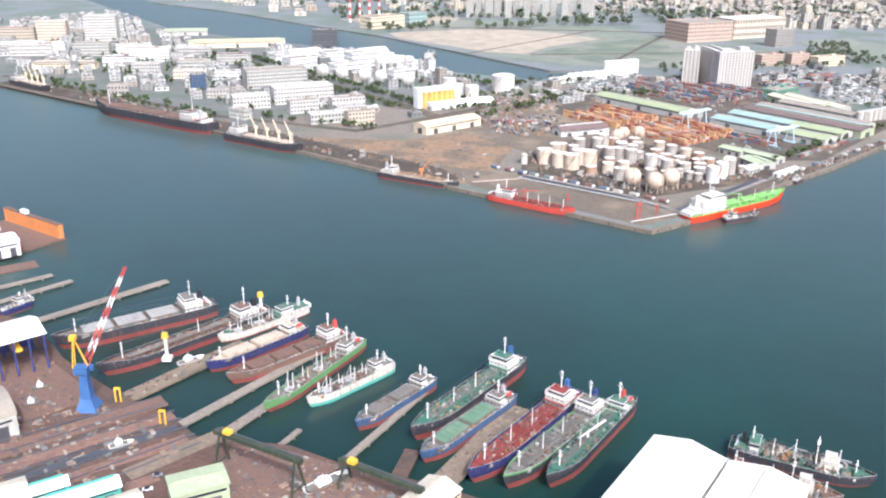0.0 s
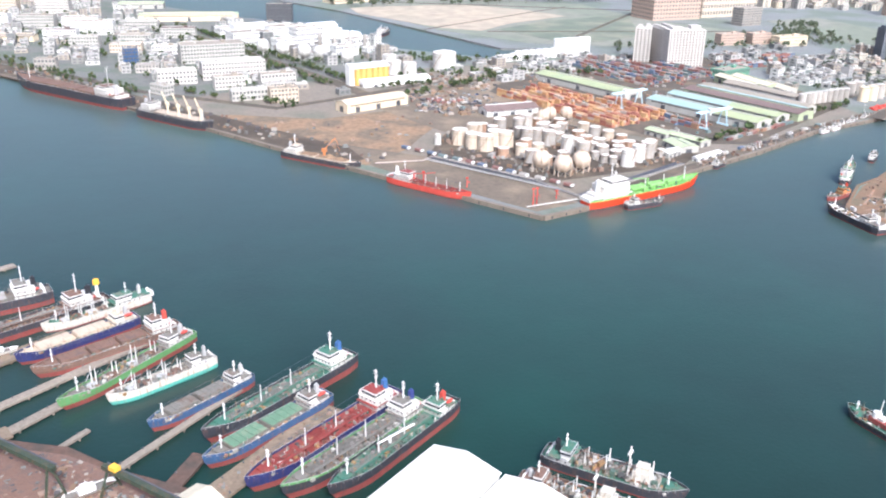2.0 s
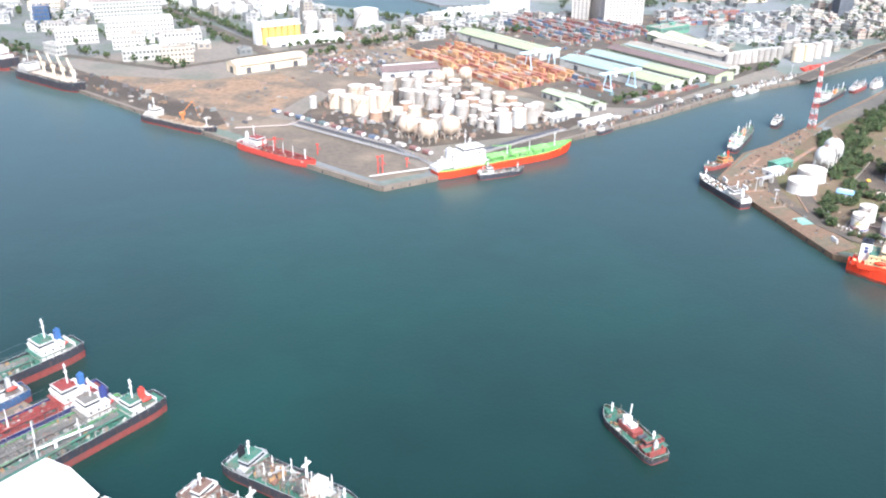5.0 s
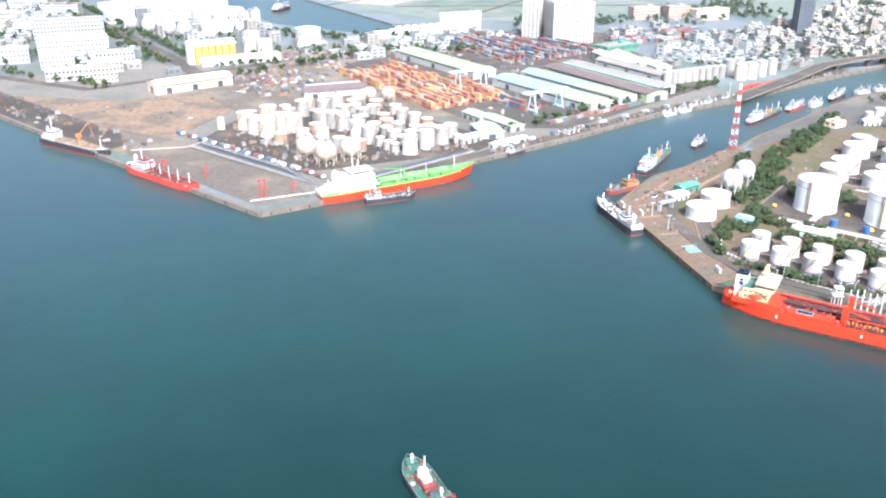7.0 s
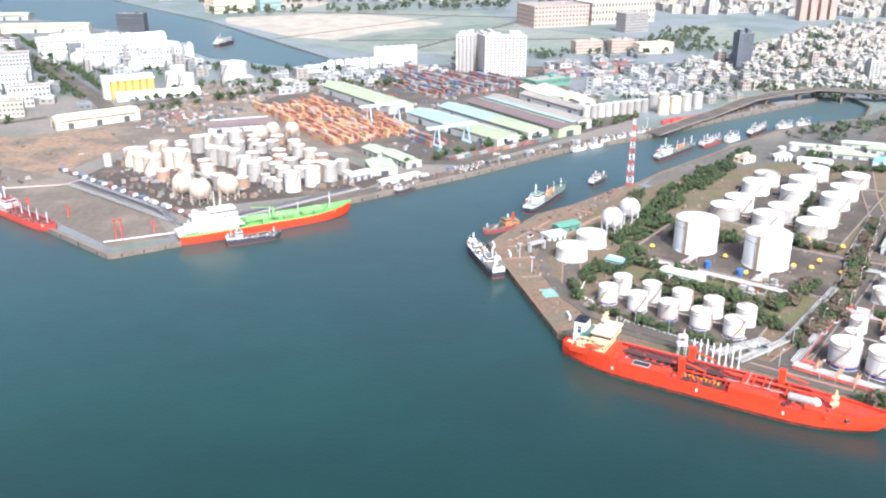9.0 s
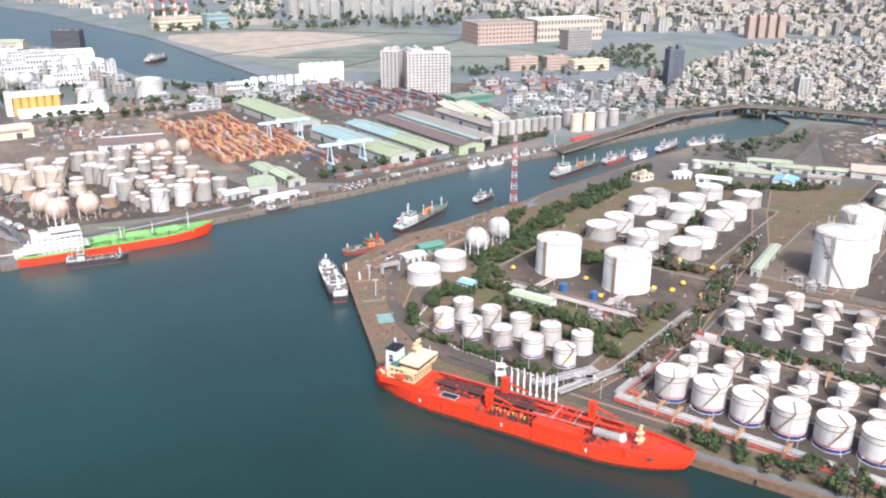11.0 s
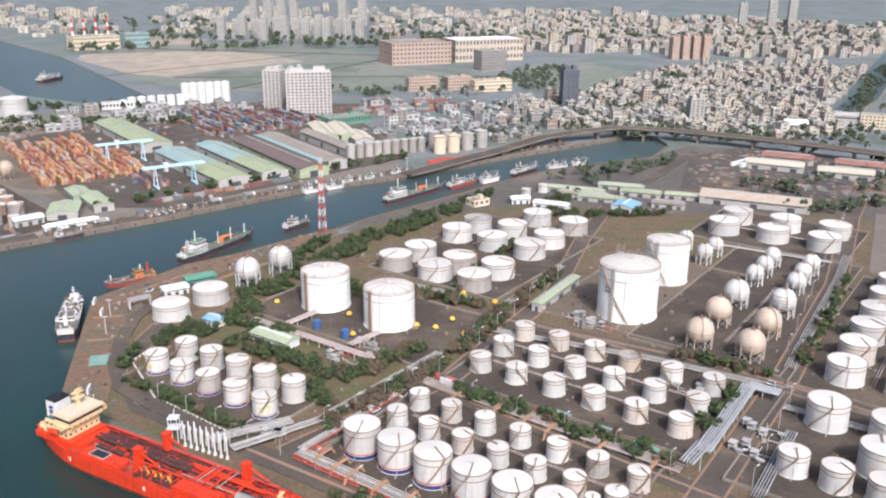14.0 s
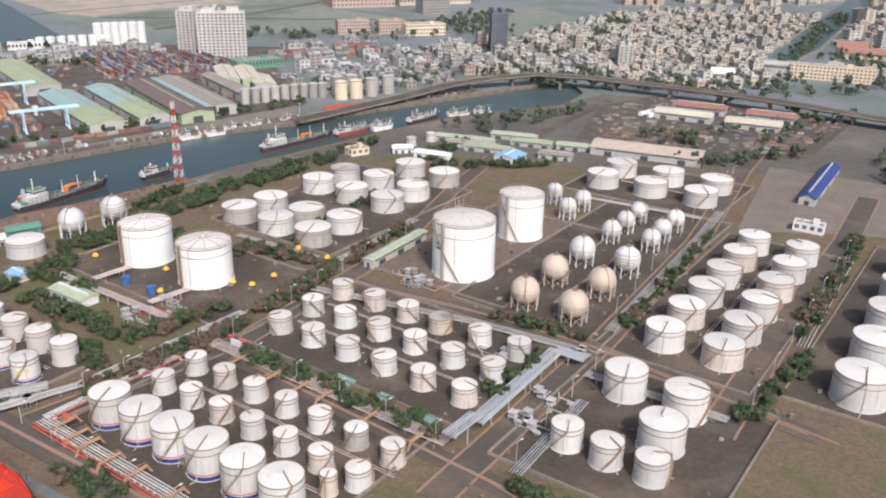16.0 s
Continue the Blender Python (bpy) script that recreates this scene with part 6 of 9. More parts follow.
warehouse(277, 711, 20, 12, 127, 4.6, PALEGREENROOF, WALLGREY, "small pale green roofed shed", rise=1.4)
warehouse(287, 698, 18, 12, 127, 4.6, PALEGREENROOF, WALLGREY, "small pale green roofed shed", rise=1.4)
warehouse(258, 664, 16, 9, 42, 4.2, WHITEROOF, WALLGREY, "small white-roofed hall by the channel quay", rise=1.2)
warehouse(285, 660, 30, 5, 40, 2.8, WHITEROOF, WHITE, "long low white shed on the quay", rise=0.8)
warehouse(24, 811, 66, 19, 39, 8, CREAMROOF, CREAM, "long cream shed with three dark doors")
warehouse(146, 796, 50, 18, 22, 5.0, BROWNROOF, WHITE, "brown-roofed hall with white walls", rise=3.4)
warehouse(38, 918, 74, 17, 29, 3, WHITEROOF, WHITE, "white vaulted grain warehouse", rise=4, vault=True)
warehouse(-290, 1362, 142, 26, 12, 9, PALEGREENROOF, CREAM, "very long pale green roofed warehouse by the far channel")
t = block(402, 991, 44, 20, 37, 7.0, GREENROOF, "dark green open hall with flat green roof", 1)

# yellow silo block
silo = thing("grain_silo", "yellow ribbed grain silo block with grey top house", "silo", "", 13, 920, GROUND, 35)
for k in range(6):
    part("silo_cell", Shape().cyl(-16.5 + 6.6 * k, -4, 0, 16.5, 3.4, n=16).cyl(-16.5 + 6.6 * k, 4, 0, 16.5, 3.4, n=16), GOLD, silo)
part("cell_wall", Shape().box(0, 0, 0, 39, 8.5, 16), GOLD, silo)
part("top_house", Shape().box(0, 0, 16.5, 41, 15, 0.8).box(0, 0, 17.3, 39, 8, 3.0), WHITE, silo, "white gallery over the silo cells")
part("lift_tower", Shape().box(-23, 0, 0, 5, 9, 21), WHITE, silo, "white lift tower")
# grey and cream silos by the channel
for i in range(9):
    x, y = 425 + 6.6 * i, 843 + 4.4 * i - 0.1 * i * i
    t = thing("concrete_silo", "grey concrete silo in a row by the channel", "silo", "grey silos", x, y, GROUND)
    part("shell", Shape().cyl(0, 0, 0, 11, 3.4, n=20), TANKGREY, t)
    part("roof", Shape().cyl(0, 0, 11, 12, 3.5, 0.5, n=20), WALLGREY, t)
for i, (x, y) in enumerate(((493, 866), (504, 872), (515, 881), (527, 891), (488, 885), (498, 892))):
    t = thing("steel_silo", "cream steel silo by the channel" if i < 2 else "grey steel silo by the channel", "silo", "steel silos", x, y, GROUND)
    part("shell", Shape().cyl(0, 0, 0, 13.5, 4.9, n=22), CREAM if i < 2 else TANKGREY, t)
    part("roof", Shape().dome(0, 0, 13.5, 4.9, 1.2, 22, 3), CREAM if i < 2 else WALLGREY, t)
    part("rim", Shape().ring(0, 0, 13.2, 13.6, 4.8, 5.1, 22), STAIR, t)

# white silos and houses at the far channel
for i in range(6):
    t = thing("white_silo", "tall bright white silo by the far channel", "silo", "white silos", 224 + 7.6 * i, 1090 + 3.4 * i, GROUND)
    part("shell", Shape().cyl(0, 0, 0, 21, 4.2, n=18), WHITE, t)
    part("roof", Shape().dome(0, 0, 21, 4.2, 1.3, 18, 3), WHITE, t)
for i in range(7):
    t = thing("white_tank", "low white tank by the far channel", "storage tank", "white tanks", 176 + 8.6 * i, 1066 + 4.4 * i, GROUND)
    part("shell", Shape().cyl(0, 0, 0, 10, 4.2, n=18), WHITE, t)
    part("roof", Shape().dome(0, 0, 10, 4.2, 1.0, 18, 3), WHITE, t)
block(164, 1058, 30, 10, 25, 6, WHITE, "low white works building by the channel")

# bright white works complex
for x, y, lx, ly, a, h in ((-160, 1150, 46, 26, 35, 16), (-120, 1176, 40, 26, 35, 20), (-84, 1140, 36, 22, 35, 24), (-60, 1170, 30, 20, 35, 18), (-20, 1120, 44, 20, 35, 14), (-190, 1200, 40, 22, 35, 14), (-105, 1110, 30, 18, 35, 14), (-30, 1080, 30, 16, 35, 12), (5, 1085, 26, 14, 35, 9)):
    block(x, y, lx, ly, a, h, WHITE, "bright white process building of the works", max(2, int(h / 5)))
for x, y, lx, ly, a, h in ((-165, 1190, 44, 28, 35, 12), (-75, 1205, 40, 26, 35, 12), (-40, 1150, 44, 22, -20, 10)):
    warehouse(x, y, lx, ly, a, h, WHITEROOF, WHITE, "white vaulted hall of the works", rise=9, vault=True)
place(gas_sphere(7.5, 11, TANKWHITE, "white gas sphere of the works"), [(-125, 1075, 0), (-100, 1062, 0), (-72, 1046, 0), (-52, 1035, 0), (-20, 1020, 0)])
for i in range(8):
    t = thing("vessel_column", "tall grey process column of the works", "column", "process columns", -70 + 9 * i, 1095 + 3 * (i % 3), GROUND)
    part("shell", Shape().cyl(0, 0, 0, 18 + 3 * (i % 3), 2.2, n=12), TANKGREY if i % 2 else WHITE, t)
    part("head", Shape().dome(0, 0, 18 + 3 * (i % 3), 2.2, 1.5, 12, 3), TANKGREY, t)
block(-158, 1376, 38, 20, 5, 24, STEEL, "dark block-shaped building at the far channel", 6)

# western industrial quarter
QUARTER = [PALEWALL, WALLGREY, TANKGREY, TANKCREAM, WALLGREY, PALEWALL, WHITE]
for x, y, lx, ly, a, h, m in ((-650, 1425, 54, 22, 8, 19, WALLGREY), (-588, 1410, 44, 22, 8, 31, WHITE), (-518, 1428, 49, 24, 8, 38, CREAM), (-558, 1262, 58, 18, 8, 15, WALLGREY), (-517, 1260, 16, 16, 8, 19, WHITE), (-473, 1264, 48, 22, 8, 17, WHITE), (-405, 1176, 41, 18, 8, 11, WHITE), (-380, 1215, 59, 22, 8, 17, CREAM), (-351, 1116, 35, 18, 8, 12, WHITE), (-258, 1004, 16, 14, 20, 17, BLUEHULL2), (-175, 1030, 70, 28, 23, 20, WHITE), (-179, 904, 38, 18, 23, 13, WHITE), (-131, 940, 64, 24, 23, 17, WHITE), (-336, 968, 22, 12, 8, 11, WHITE), (-178, 852, 22, 10, -36, 9, WHITE), (-122, 884, 29, 16, 23, 12, WHITE), (-90, 838, 40, 16, 23, 9, WHITE), (-60, 832, 26, 14, 23, 12, WHITE), (-80, 912, 35, 16, 23, 10, WHITE), (-72, 870, 30, 12, 23, 9, WHITE), (-300, 1150, 40, 20, 8, 10, WALLGREY), (-290, 1085, 36, 18, 8, 9, TANKCREAM), (-240, 1075, 30, 16, 8, 9, WHITE), (-225, 960, 24, 14, 8, 8, WALLGREY), (-420, 1280, 46, 20, 8, 13, WALLGREY), (-330, 1260, 50, 22, 8, 12, WALLGREY), (-260, 1200, 44, 20, 8, 12, CREAM)):
    block(x, y, lx, ly, a, h, m if m is BLUEHULL2 else QUARTER[int(abs(x) + y) % 7], "white and grey industrial building of the western quarter", max(2, int(h / 4)), roof=rnd.choice([TAUPEROOF, TANKGREY, BROWNROOF, WALLGREY]))
warehouse(-467, 1150, 80, 16, 2, 7, TAUPEROOF, CREAM, "long low beige shed of the western quarter")
warehouse(-405, 1500, 70, 30, 10, 8, PALEGREENROOF, WALLGREY, "pale green roofed shed of the western quarter")
warehouse(-600, 1330, 60, 20, 10, 8, WHITEROOF, WALLGREY, "white-roofed shed of the western quarter")


# apartment towers
def apartment(cx, cy, lx, ly, ang, h, label, wall=PALEWALL, floors=14, name="apartment_tower", far=False):
    t = thing(name, label, "apartment building", "apartment towers", cx, cy, GROUND, ang)
    TAKEN.append((cx, cy, lx, ly, ang))
    fh = h / floors
    nb = max(3, int(lx / 4))
    part("wall", Shape().facade(lx * 0.97, ly * 0.96, h, floors, nb, max(2, int(ly / 4)), 0.4, 0.36, 0.3, 0.2), wall, t)
    if far:
        part("window_core", Shape().box(0, 0, 0.2, lx * 0.97 - 0.8, ly * 0.96 - 0.8, h - 0.3), TOWNGLASS, t, "dark window glass")
    else:
        for k in range(nb + 1):
            for sy in (-1, 1):
                part("bay", Shape().box((k - nb / 2) * lx * 0.97 / nb, sy * ly * 0.47, 0, lx / nb * 0.24, ly * 0.06, h + 0.5), wall, t)
        for i in range(floors):
            part("window_band", Shape().box(0, 0, i * fh + fh * 0.26, lx * 0.97 - 0.78, ly * 0.96 - 0.78, fh * 0.58), TOWNGLASS, t)
            part("balcony", Shape().box(lx * 0.1, 0, i * fh + fh * 0.9, lx * 0.6, ly * 1.04, fh * 0.14), wall, t)
    part("crown", Shape().box(-lx * 0.25, 0, h, lx * 0.28, ly * 0.6, 3.5).box(lx * 0.25, 0, h, lx * 0.25, ly * 0.55, 5).box(0, 0, h, lx * 0.97, ly * 0.95, 0.9), wall, t)
    return t


apartment(361, 1040, 44, 18, 11, 41, "pale multi-storey apartment slab with many windows")
apartment(344, 1068, 16, 50, 11, 38, "pale apartment slab behind the wider one")
apartment(322, 1072, 18, 18, -15, 38, "pale apartment tower beside the slabs")
apartment(624, 1106, 16, 16, 8, 37, "dark grey slim hotel tower in the town", SLATE)
apartment(740, 1040, 14, 12, 10, 18, "grey apartment tower above the low town", WALLGREY, 7)
for i in range(4):
    apartment(838 + 17 * i, 1548 + 5 * i, 12, 14, 15, 32, "brown far apartment tower in a row", BRICKWALL, 10, far=True)
for i in range(14):
    rr = random.Random(i)
    apartment(80 + 19 * i, 1800 + 30 * (i % 2), 14, 14, -8, rr.uniform(30, 42), "pale far apartment tower in a dense row", WALLGREY, 11, far=True)
for i, (x, h) in enumerate(((100, 70), (124, 78), (148, 72), (260, 82), (300, 90), (60, 60), (1180, 60), (1230, 64), (1130, 52))):
    apartment(x, 2120 + 20 * (i % 3), 17, 17, -8, h, "tall hazy far apartment tower", WALLGREY, 18, far=True)
# long beige factory-like centre and its neighbour
block(445, 1475, 90, 60, 23, 30, BRICKWALL, "huge beige-pink block of the shopping centre", 5, bays=(16, 10))
block(545, 1522, 110, 50, 23, 31, TANKCREAM, "huge cream block with tall dark bays", 3, bays=(20, 8), roof=WHITEROOF)
block(552, 1402, 40, 22, 29, 26, TANKGREY, "grey office block with ribbon windows", 7)
block(466, 1205, 36, 14, 20, 14, BRICKWALL, "brick-red apartment row behind containers")
block(508, 1215, 30, 14, 20, 14, BRICKWALL, "brick-red apartment row behind containers")
block(546, 1206, 46, 16, 20, 12, CREAM, "cream school building with a window grid")
# power station with red and white stacks
block(-85, 1625, 74, 36, 39, 20, CREAM, "ochre power station hall", 3)
block(-30, 1660, 40, 30, 39, 22, TEALROOF, "teal power station annex", 3)
for i in range(4):
    t = thing("chimney", "red and white banded chimney of the power station", "chimney", "chimneys", -150 + 18 * i, 1700 + 6 * i, GROUND)
    for k in range(6):
        part("band", Shape().cyl(0, 0, 7 * k, 7 * k + 7, 2.6 - 0.2 * k, 2.4 - 0.2 * k, n=12), REDPAINT if k % 2 else WHITE, t)

# terminal buildings on the eastern peninsula
warehouse(433, 507, 20, 7.5, -34, 3.4, PALEGREENROOF, WHITE, "low pale green roofed control building", rise=0.9, name="control_building")
warehouse(404, 524, 8, 6, -34, 3.2, BLUEROOF, WHITE, "small blue-roofed hut by the road", rise=0.8, name="hut")
warehouse(384, 572, 14, 7, 34, 4.0, GREENROOF, GREENROOF, "green metal shed on the jetty", rise=0.7, name="shed")
warehouse(376, 559, 11, 7, 34, 3.4, WHITEROOF, WHITE, "small white shed on the jetty", rise=0.7, name="shed")
warehouse(612, 707, 15, 14, 60, 4.2, BLUEROOF, WHITE, "light blue roofed hall among trees", rise=1.4)
warehouse(547, 722, 12, 7, 10, 3.6, WHITEROOF, WHITE, "small white-roofed shed among trees", rise=0.9, name="shed")
warehouse(566, 710, 22, 7, -22, 3.6, WHITEROOF, WHITE, "long white-roofed shed among trees", rise=0.9, name="shed")
warehouse(697, 724, 66, 22, -22, 5, TANDECK, WALLGREY, "long tan-roofed stockyard hall")
warehouse(762, 847, 37, 15, -24, 5, REDROOF, WALLGREY, "long red-roofed depot building")
warehouse(744, 823, 40, 15, -25, 5, CREAMROOF, WALLGREY, "long tan-roofed depot building")
warehouse(807, 823, 34, 15, -26, 5, REDROOF, WALLGREY, "long red-roofed depot building")
warehouse(786, 799, 37, 15, -22, 5, CREAMROOF, WALLGREY, "long tan-roofed depot building")
warehouse(780, 666, 72, 8, 58, 4.5, NAVYROOF, WALLGREY, "long deep blue roofed loading canopy")
block(748, 598, 14, 6, -30, 4, WHITE, "small white gate office by the road", 1)
block(520, 716, 12, 9, 35, 3.6, CREAM, "small cream hall near the mast", 1)
for x, y, l, w in ((590, 735, 34, 7), (600, 727, 30, 7), (585, 748, 40, 6), (628, 742, 26, 8), (618, 758, 30, 7), (640, 715, 20, 8), (655, 735, 24, 7)):
    warehouse(x, y, l, w, -18, 3.4, rnd.choice([OLIVEROOF, TAUPEROOF, PALEGREENROOF]), WALLGREY, "low shed with weathered roof", rise=0.9, name="shed")
warehouse(553, 560, 42, 4.5, 59, 4.2, PALEGREENROOF, PIPE, "long pale green roofed pump shelter", rise=0.5, name="pump_shelter")
trailer = thing("trailer", "white box trailer parked in a row", "trailer", "parked trailers", 716, 830, GROUND, 42)
part("box", Shape().box(0, 0, 1.1, 8.4, 2.5, 2.6), WHITEROOF, trailer)
part("wheel_set", Shape().bar((-3, -1.1, 0.5), (-3, 1.1, 0.5), 0.5, 8).bar((-1.8, -1.1, 0.5), (-1.8, 1.1, 0.5), 0.5, 8), BLACK, trailer)
part("leg", Shape().box(3, 0, 0, 0.2, 1.8, 1.1), STEEL, trailer)
for k in range(1, 6):
    copy_thing(trailer, pose(716 + 7.2 * (k % 3) + 6 * (k // 3), 830 + 6.5 * (k % 3) - 4 * (k // 3), GROUND, 0, 0, 42))
warehouse(890, 1000, 80, 14, -22, 10, WALLGREY, WALLGREY, "long grey school building with galleries")
block(915, 985, 70, 12, -22, 12, CREAM, "long school building with open galleries", 4)
warehouse(818, 985, 20, 16, -15, 5, WHITEROOF, WALLGREY, "small hall with a white vaulted roof", rise=4, vault=True)
temple = thing("temple", "temple hall with orange tiled roofs", "temple", "", 1000, 1105, GROUND, -12)
part("hall", Shape().box(0, 0, 0, 46, 16, 6).box(-14, 14, 0, 26, 14, 9), CREAM, temple)
part("roof", Shape().gable(0, 0, 6, 11, 46, 16, over=2).gable(-14, 14, 9, 15, 26, 14, over=2), REDROOF, temple, "orange tiled roof")

# viaduct
DECK = [(470, 790, 3.2), (500, 822, 4.0), (534, 856, 5.5), (576, 902, 8.0), (608, 922, 9.5), (646, 937, 11), (690, 927, 11), (732, 907, 11), (770, 885, 11), (799, 865, 11), (832, 842, 10.5), (874, 811, 9), (960, 745, 8), (1080, 650, 7)]
viaduct = thing("viaduct", "long curved grey concrete road viaduct on piers", "bridge", kind="structure")
for i in range(len(DECK) - 1):
    a, b = Vector(DECK[i]), Vector(DECK[i + 1])
    ang = math.degrees(math.atan2(b.y - a.y, b.x - a.x))
    d = (b - a).to_2d().normalized()
    nrm = Vector((-d.y, d.x))
    sec = Shape()
    vs = []
    for p in (a, b):
        for off, dz in ((-7, 0.9), (-7, 0), (7, 0), (7, 0.9), (6.6, 0.9), (6.6, 0.25), (-6.6, 0.25), (-6.6, 0.9), (-4, -1.4), (4, -1.4)):
            vs.append((p.x + nrm.x * off, p.y + nrm.y * off, p.z + dz))
    order = [1, 8, 9, 2, 3, 4, 5, 6, 7, 0]
    fs = [[order[j], order[(j + 1) % 10], 10 + order[(j + 1) % 10], 10 + order[j]] for j in range(10)]
    sec.add(vs, fs)
    span = part("span", sec, CONCRETE, viaduct)
    part("roadway", Shape().add([(p.x + nrm.x * o, p.y + nrm.y * o, p.z + 0.3) for p in (a, b) for o in (-6.5, 6.5)], [[0, 1, 3, 2]]), ROAD, span)
    m = max(1, int((b - a).length / 24))
    for k in range(m):
        p = a.lerp(b, (k + 0.5) / m)
        if p.z > 4.5:
            part("pier", Shape().box(p.x, p.y, -2, 2.0, 5, p.z + 0.7, ang).box(p.x, p.y, p.z - 2.2, 2.4, 10, 1.0, ang), CONCRETE, viaduct)


# ---- containers ----
CL, CW, CH = 6.6, 2.1, 2.2


def container_shape(material_count=1):
    side = [(-CL / 2, 0.0)]
    for k in range(8):
        x = (k - 3.5) * CL / 8
        side += [(x - 0.25, 0.0), (x - 0.15, 0.09), (x + 0.15, 0.09), (x + 0.25, 0.0)]
    side.append((CL / 2, 0.0))
    outline = [(x, -CW / 2 + d) for x, d in side] + [(x, CW / 2 - d) for x, d in side[::-1]]
    return Shape().prism(outline, 0.05, CH - 0.02)


def stack_yard(cx, cy, rows, cols, ang, high, material, label, singles, gap=0.5, row_gap=3.0, seed=1, drop=0.12):
    """Rows of stacked containers; the first ones are things of their own, the rest one stuff."""
    rr = random.Random(seed)
    c, s = math.cos(radians(ang)), math.sin(radians(ang))
    me = container_shape().mesh("container", material)
    rest = Shape()
    for i in range(rows):
        top = rr.randint(1, high)
        for j in range(cols):
            top = max(0, min(high, top + rr.choice((-1, 0, 0, 0, 1))))
            if rr.random() < drop:
                continue
            x = (j - (cols - 1) / 2) * (CL + gap)
            y = (i - (rows - 1) / 2) * (CW + 0.35) + (i // 4) * row_gap
            px, py = cx + c * x - s * y, cy + s * x + c * y
            for k in range(max(1, top)):
                z = GROUND + 0.1 + k * CH
                if singles > 0:
                    singles -= 1
                    ob = new("shipping_container", me)
                    ob.matrix_basis = pose(px, py, z, 0, 0, ang)
                    tagged(ob, label, "container", "stacked containers")
                else:
                    rest.box(px, py, z, CL, CW, CH - 0.05, ang)
    if rest.f:
        solid("container_stacks", rest, material, label, "container", kind="stuff")


stack_yard(243, 800, 24, 10, 127, 3, ORANGEBOXES, "muted orange shipping containers stacked high", 110, seed=2, drop=0.13)
stack_yard(190, 862, 20, 10, 127, 3, ORANGEBOXES, "muted orange shipping containers stacked high", 60, seed=3, drop=0.15)
stack_yard(296, 768, 6, 6, 127, 2, BOXES, "mixed red and orange shipping containers by the cranes", 20, seed=4)
stack_yard(300, 985, 22, 13, 127, 3, BOXES, "mixed red, blue and grey shipping containers", 20, seed=5)
stack_yard(345, 1000, 20, 10, 127, 3, BOXES, "mixed red, blue and grey shipping containers", 0, seed=6)
stack_yard(265, 1030, 16, 10, 127, 3, BOXES, "mixed red, blue and grey shipping containers", 0, seed=7)
stack_yard(482, 1070, 10, 6, 20, 5, BOXES, "blue, red and white shipping containers stacked high", 30, seed=8)
stack_yard(432, 1045, 10, 8, 20, 3, BOXES, "mixed shipping containers near the town", 0, seed=9)
stack_yard(352, 742, 2, 14, 40, 1, BOXES, "row of shipping containers near the channel road", 16, seed=10)


def gantry(x, y, ang, span, h):
    """A pale blue rail-mounted yard crane."""
    t = thing("gantry_crane", "pale blue rail-mounted yard gantry crane", "crane", "yard gantries", x, y, GROUND, ang)
    for sx in (-1, 1):
        for sy in (-1, 1):
            part("leg", Shape().bar((sx * span / 2, sy * 5, 0), (sx * span / 2, sy * 1.8, h), 0.45, 4), SKYBLUE, t)
        part("sill_beam", Shape().box(sx * span / 2, 0, 0.3, 1.2, 12, 1.2), SKYBLUE, t)
    for sy in (-1, 1):
        part("girder", Shape().box(0, sy * 1.8, h - 0.4, span + 16, 0.8, 1.2), SKYBLUE, t)
    part("trolley", Shape().box(-span * 0.2, 0, h + 0.9, 3, 4.6, 1.6), WHITE, t)
    part("cab", Shape().box(-span * 0.2, 0, h - 3.4, 2, 2, 2.4), WHITE, t)


gantry(316, 755, 35, 26, 14)
gantry(258, 822, 35, 26, 15)


# ---- trees ----
def crown_shape(sh, x, y, z, r, h, rr, leaves=70):
    """An uneven crown: many small lumpy masses under loose leaf clumps, with gaps between."""
    lobes = []
    for _ in range(9):
        a, q = rr.uniform(0, math.tau), r * rr.uniform(0.1, 0.78)
        lobes.append((q * math.cos(a), q * math.sin(a), h * rr.uniform(0.18, 0.85) * (1.05 - 0.45 * q / r), r * rr.uniform(0.24, 0.42)))
    for lx, ly, lz, lr in lobes:
        n = 6
        vs = [(x + lx, y + ly, z + lz - lr * 0.8)]
        for a in (0.95, 1.9):
            for i in range(n):
                b = math.tau * i / n + a
                q = lr * rr.uniform(0.6, 1.25)
                vs.append((x + lx + q * math.sin(a) * math.cos(b), y + ly + q * math.sin(a) * math.sin(b), z + lz - q * 0.9 * math.cos(a)))
        vs.append((x + lx, y + ly, z + lz + lr * rr.uniform(0.7, 1.1)))
        fs = []
        for i in range(n):
            k = (i + 1) % n
            fs.append([0, 1 + k, 1 + i])
            fs.append([1 + i, 1 + k, 1 + n + k, 1 + n + i])
            fs.append([1 + n + i, 1 + n + k, len(vs) - 1])
        sh.add(vs, fs)
    for _ in range(leaves):
        lx, ly, lz, lr = rr.choice(lobes)
        d = Vector((rr.gauss(0, 1), rr.gauss(0, 1), rr.gauss(0.4, 1))).normalized()
        p = Vector((x + lx, y + ly, z + lz)) + d * lr * rr.uniform(0.85, 1.6)
        a = Vector((rr.gauss(0, 1), rr.gauss(0, 1), rr.gauss(0, 0.5))).normalized() * r * rr.uniform(0.06, 0.14)
        b = a.cross(d).normalized() * r * rr.uniform(0.05, 0.12)
        sh.add([tuple(p - a), tuple(p + b), tuple(p + a), tuple(p - b)], [[0, 1, 2, 3]])


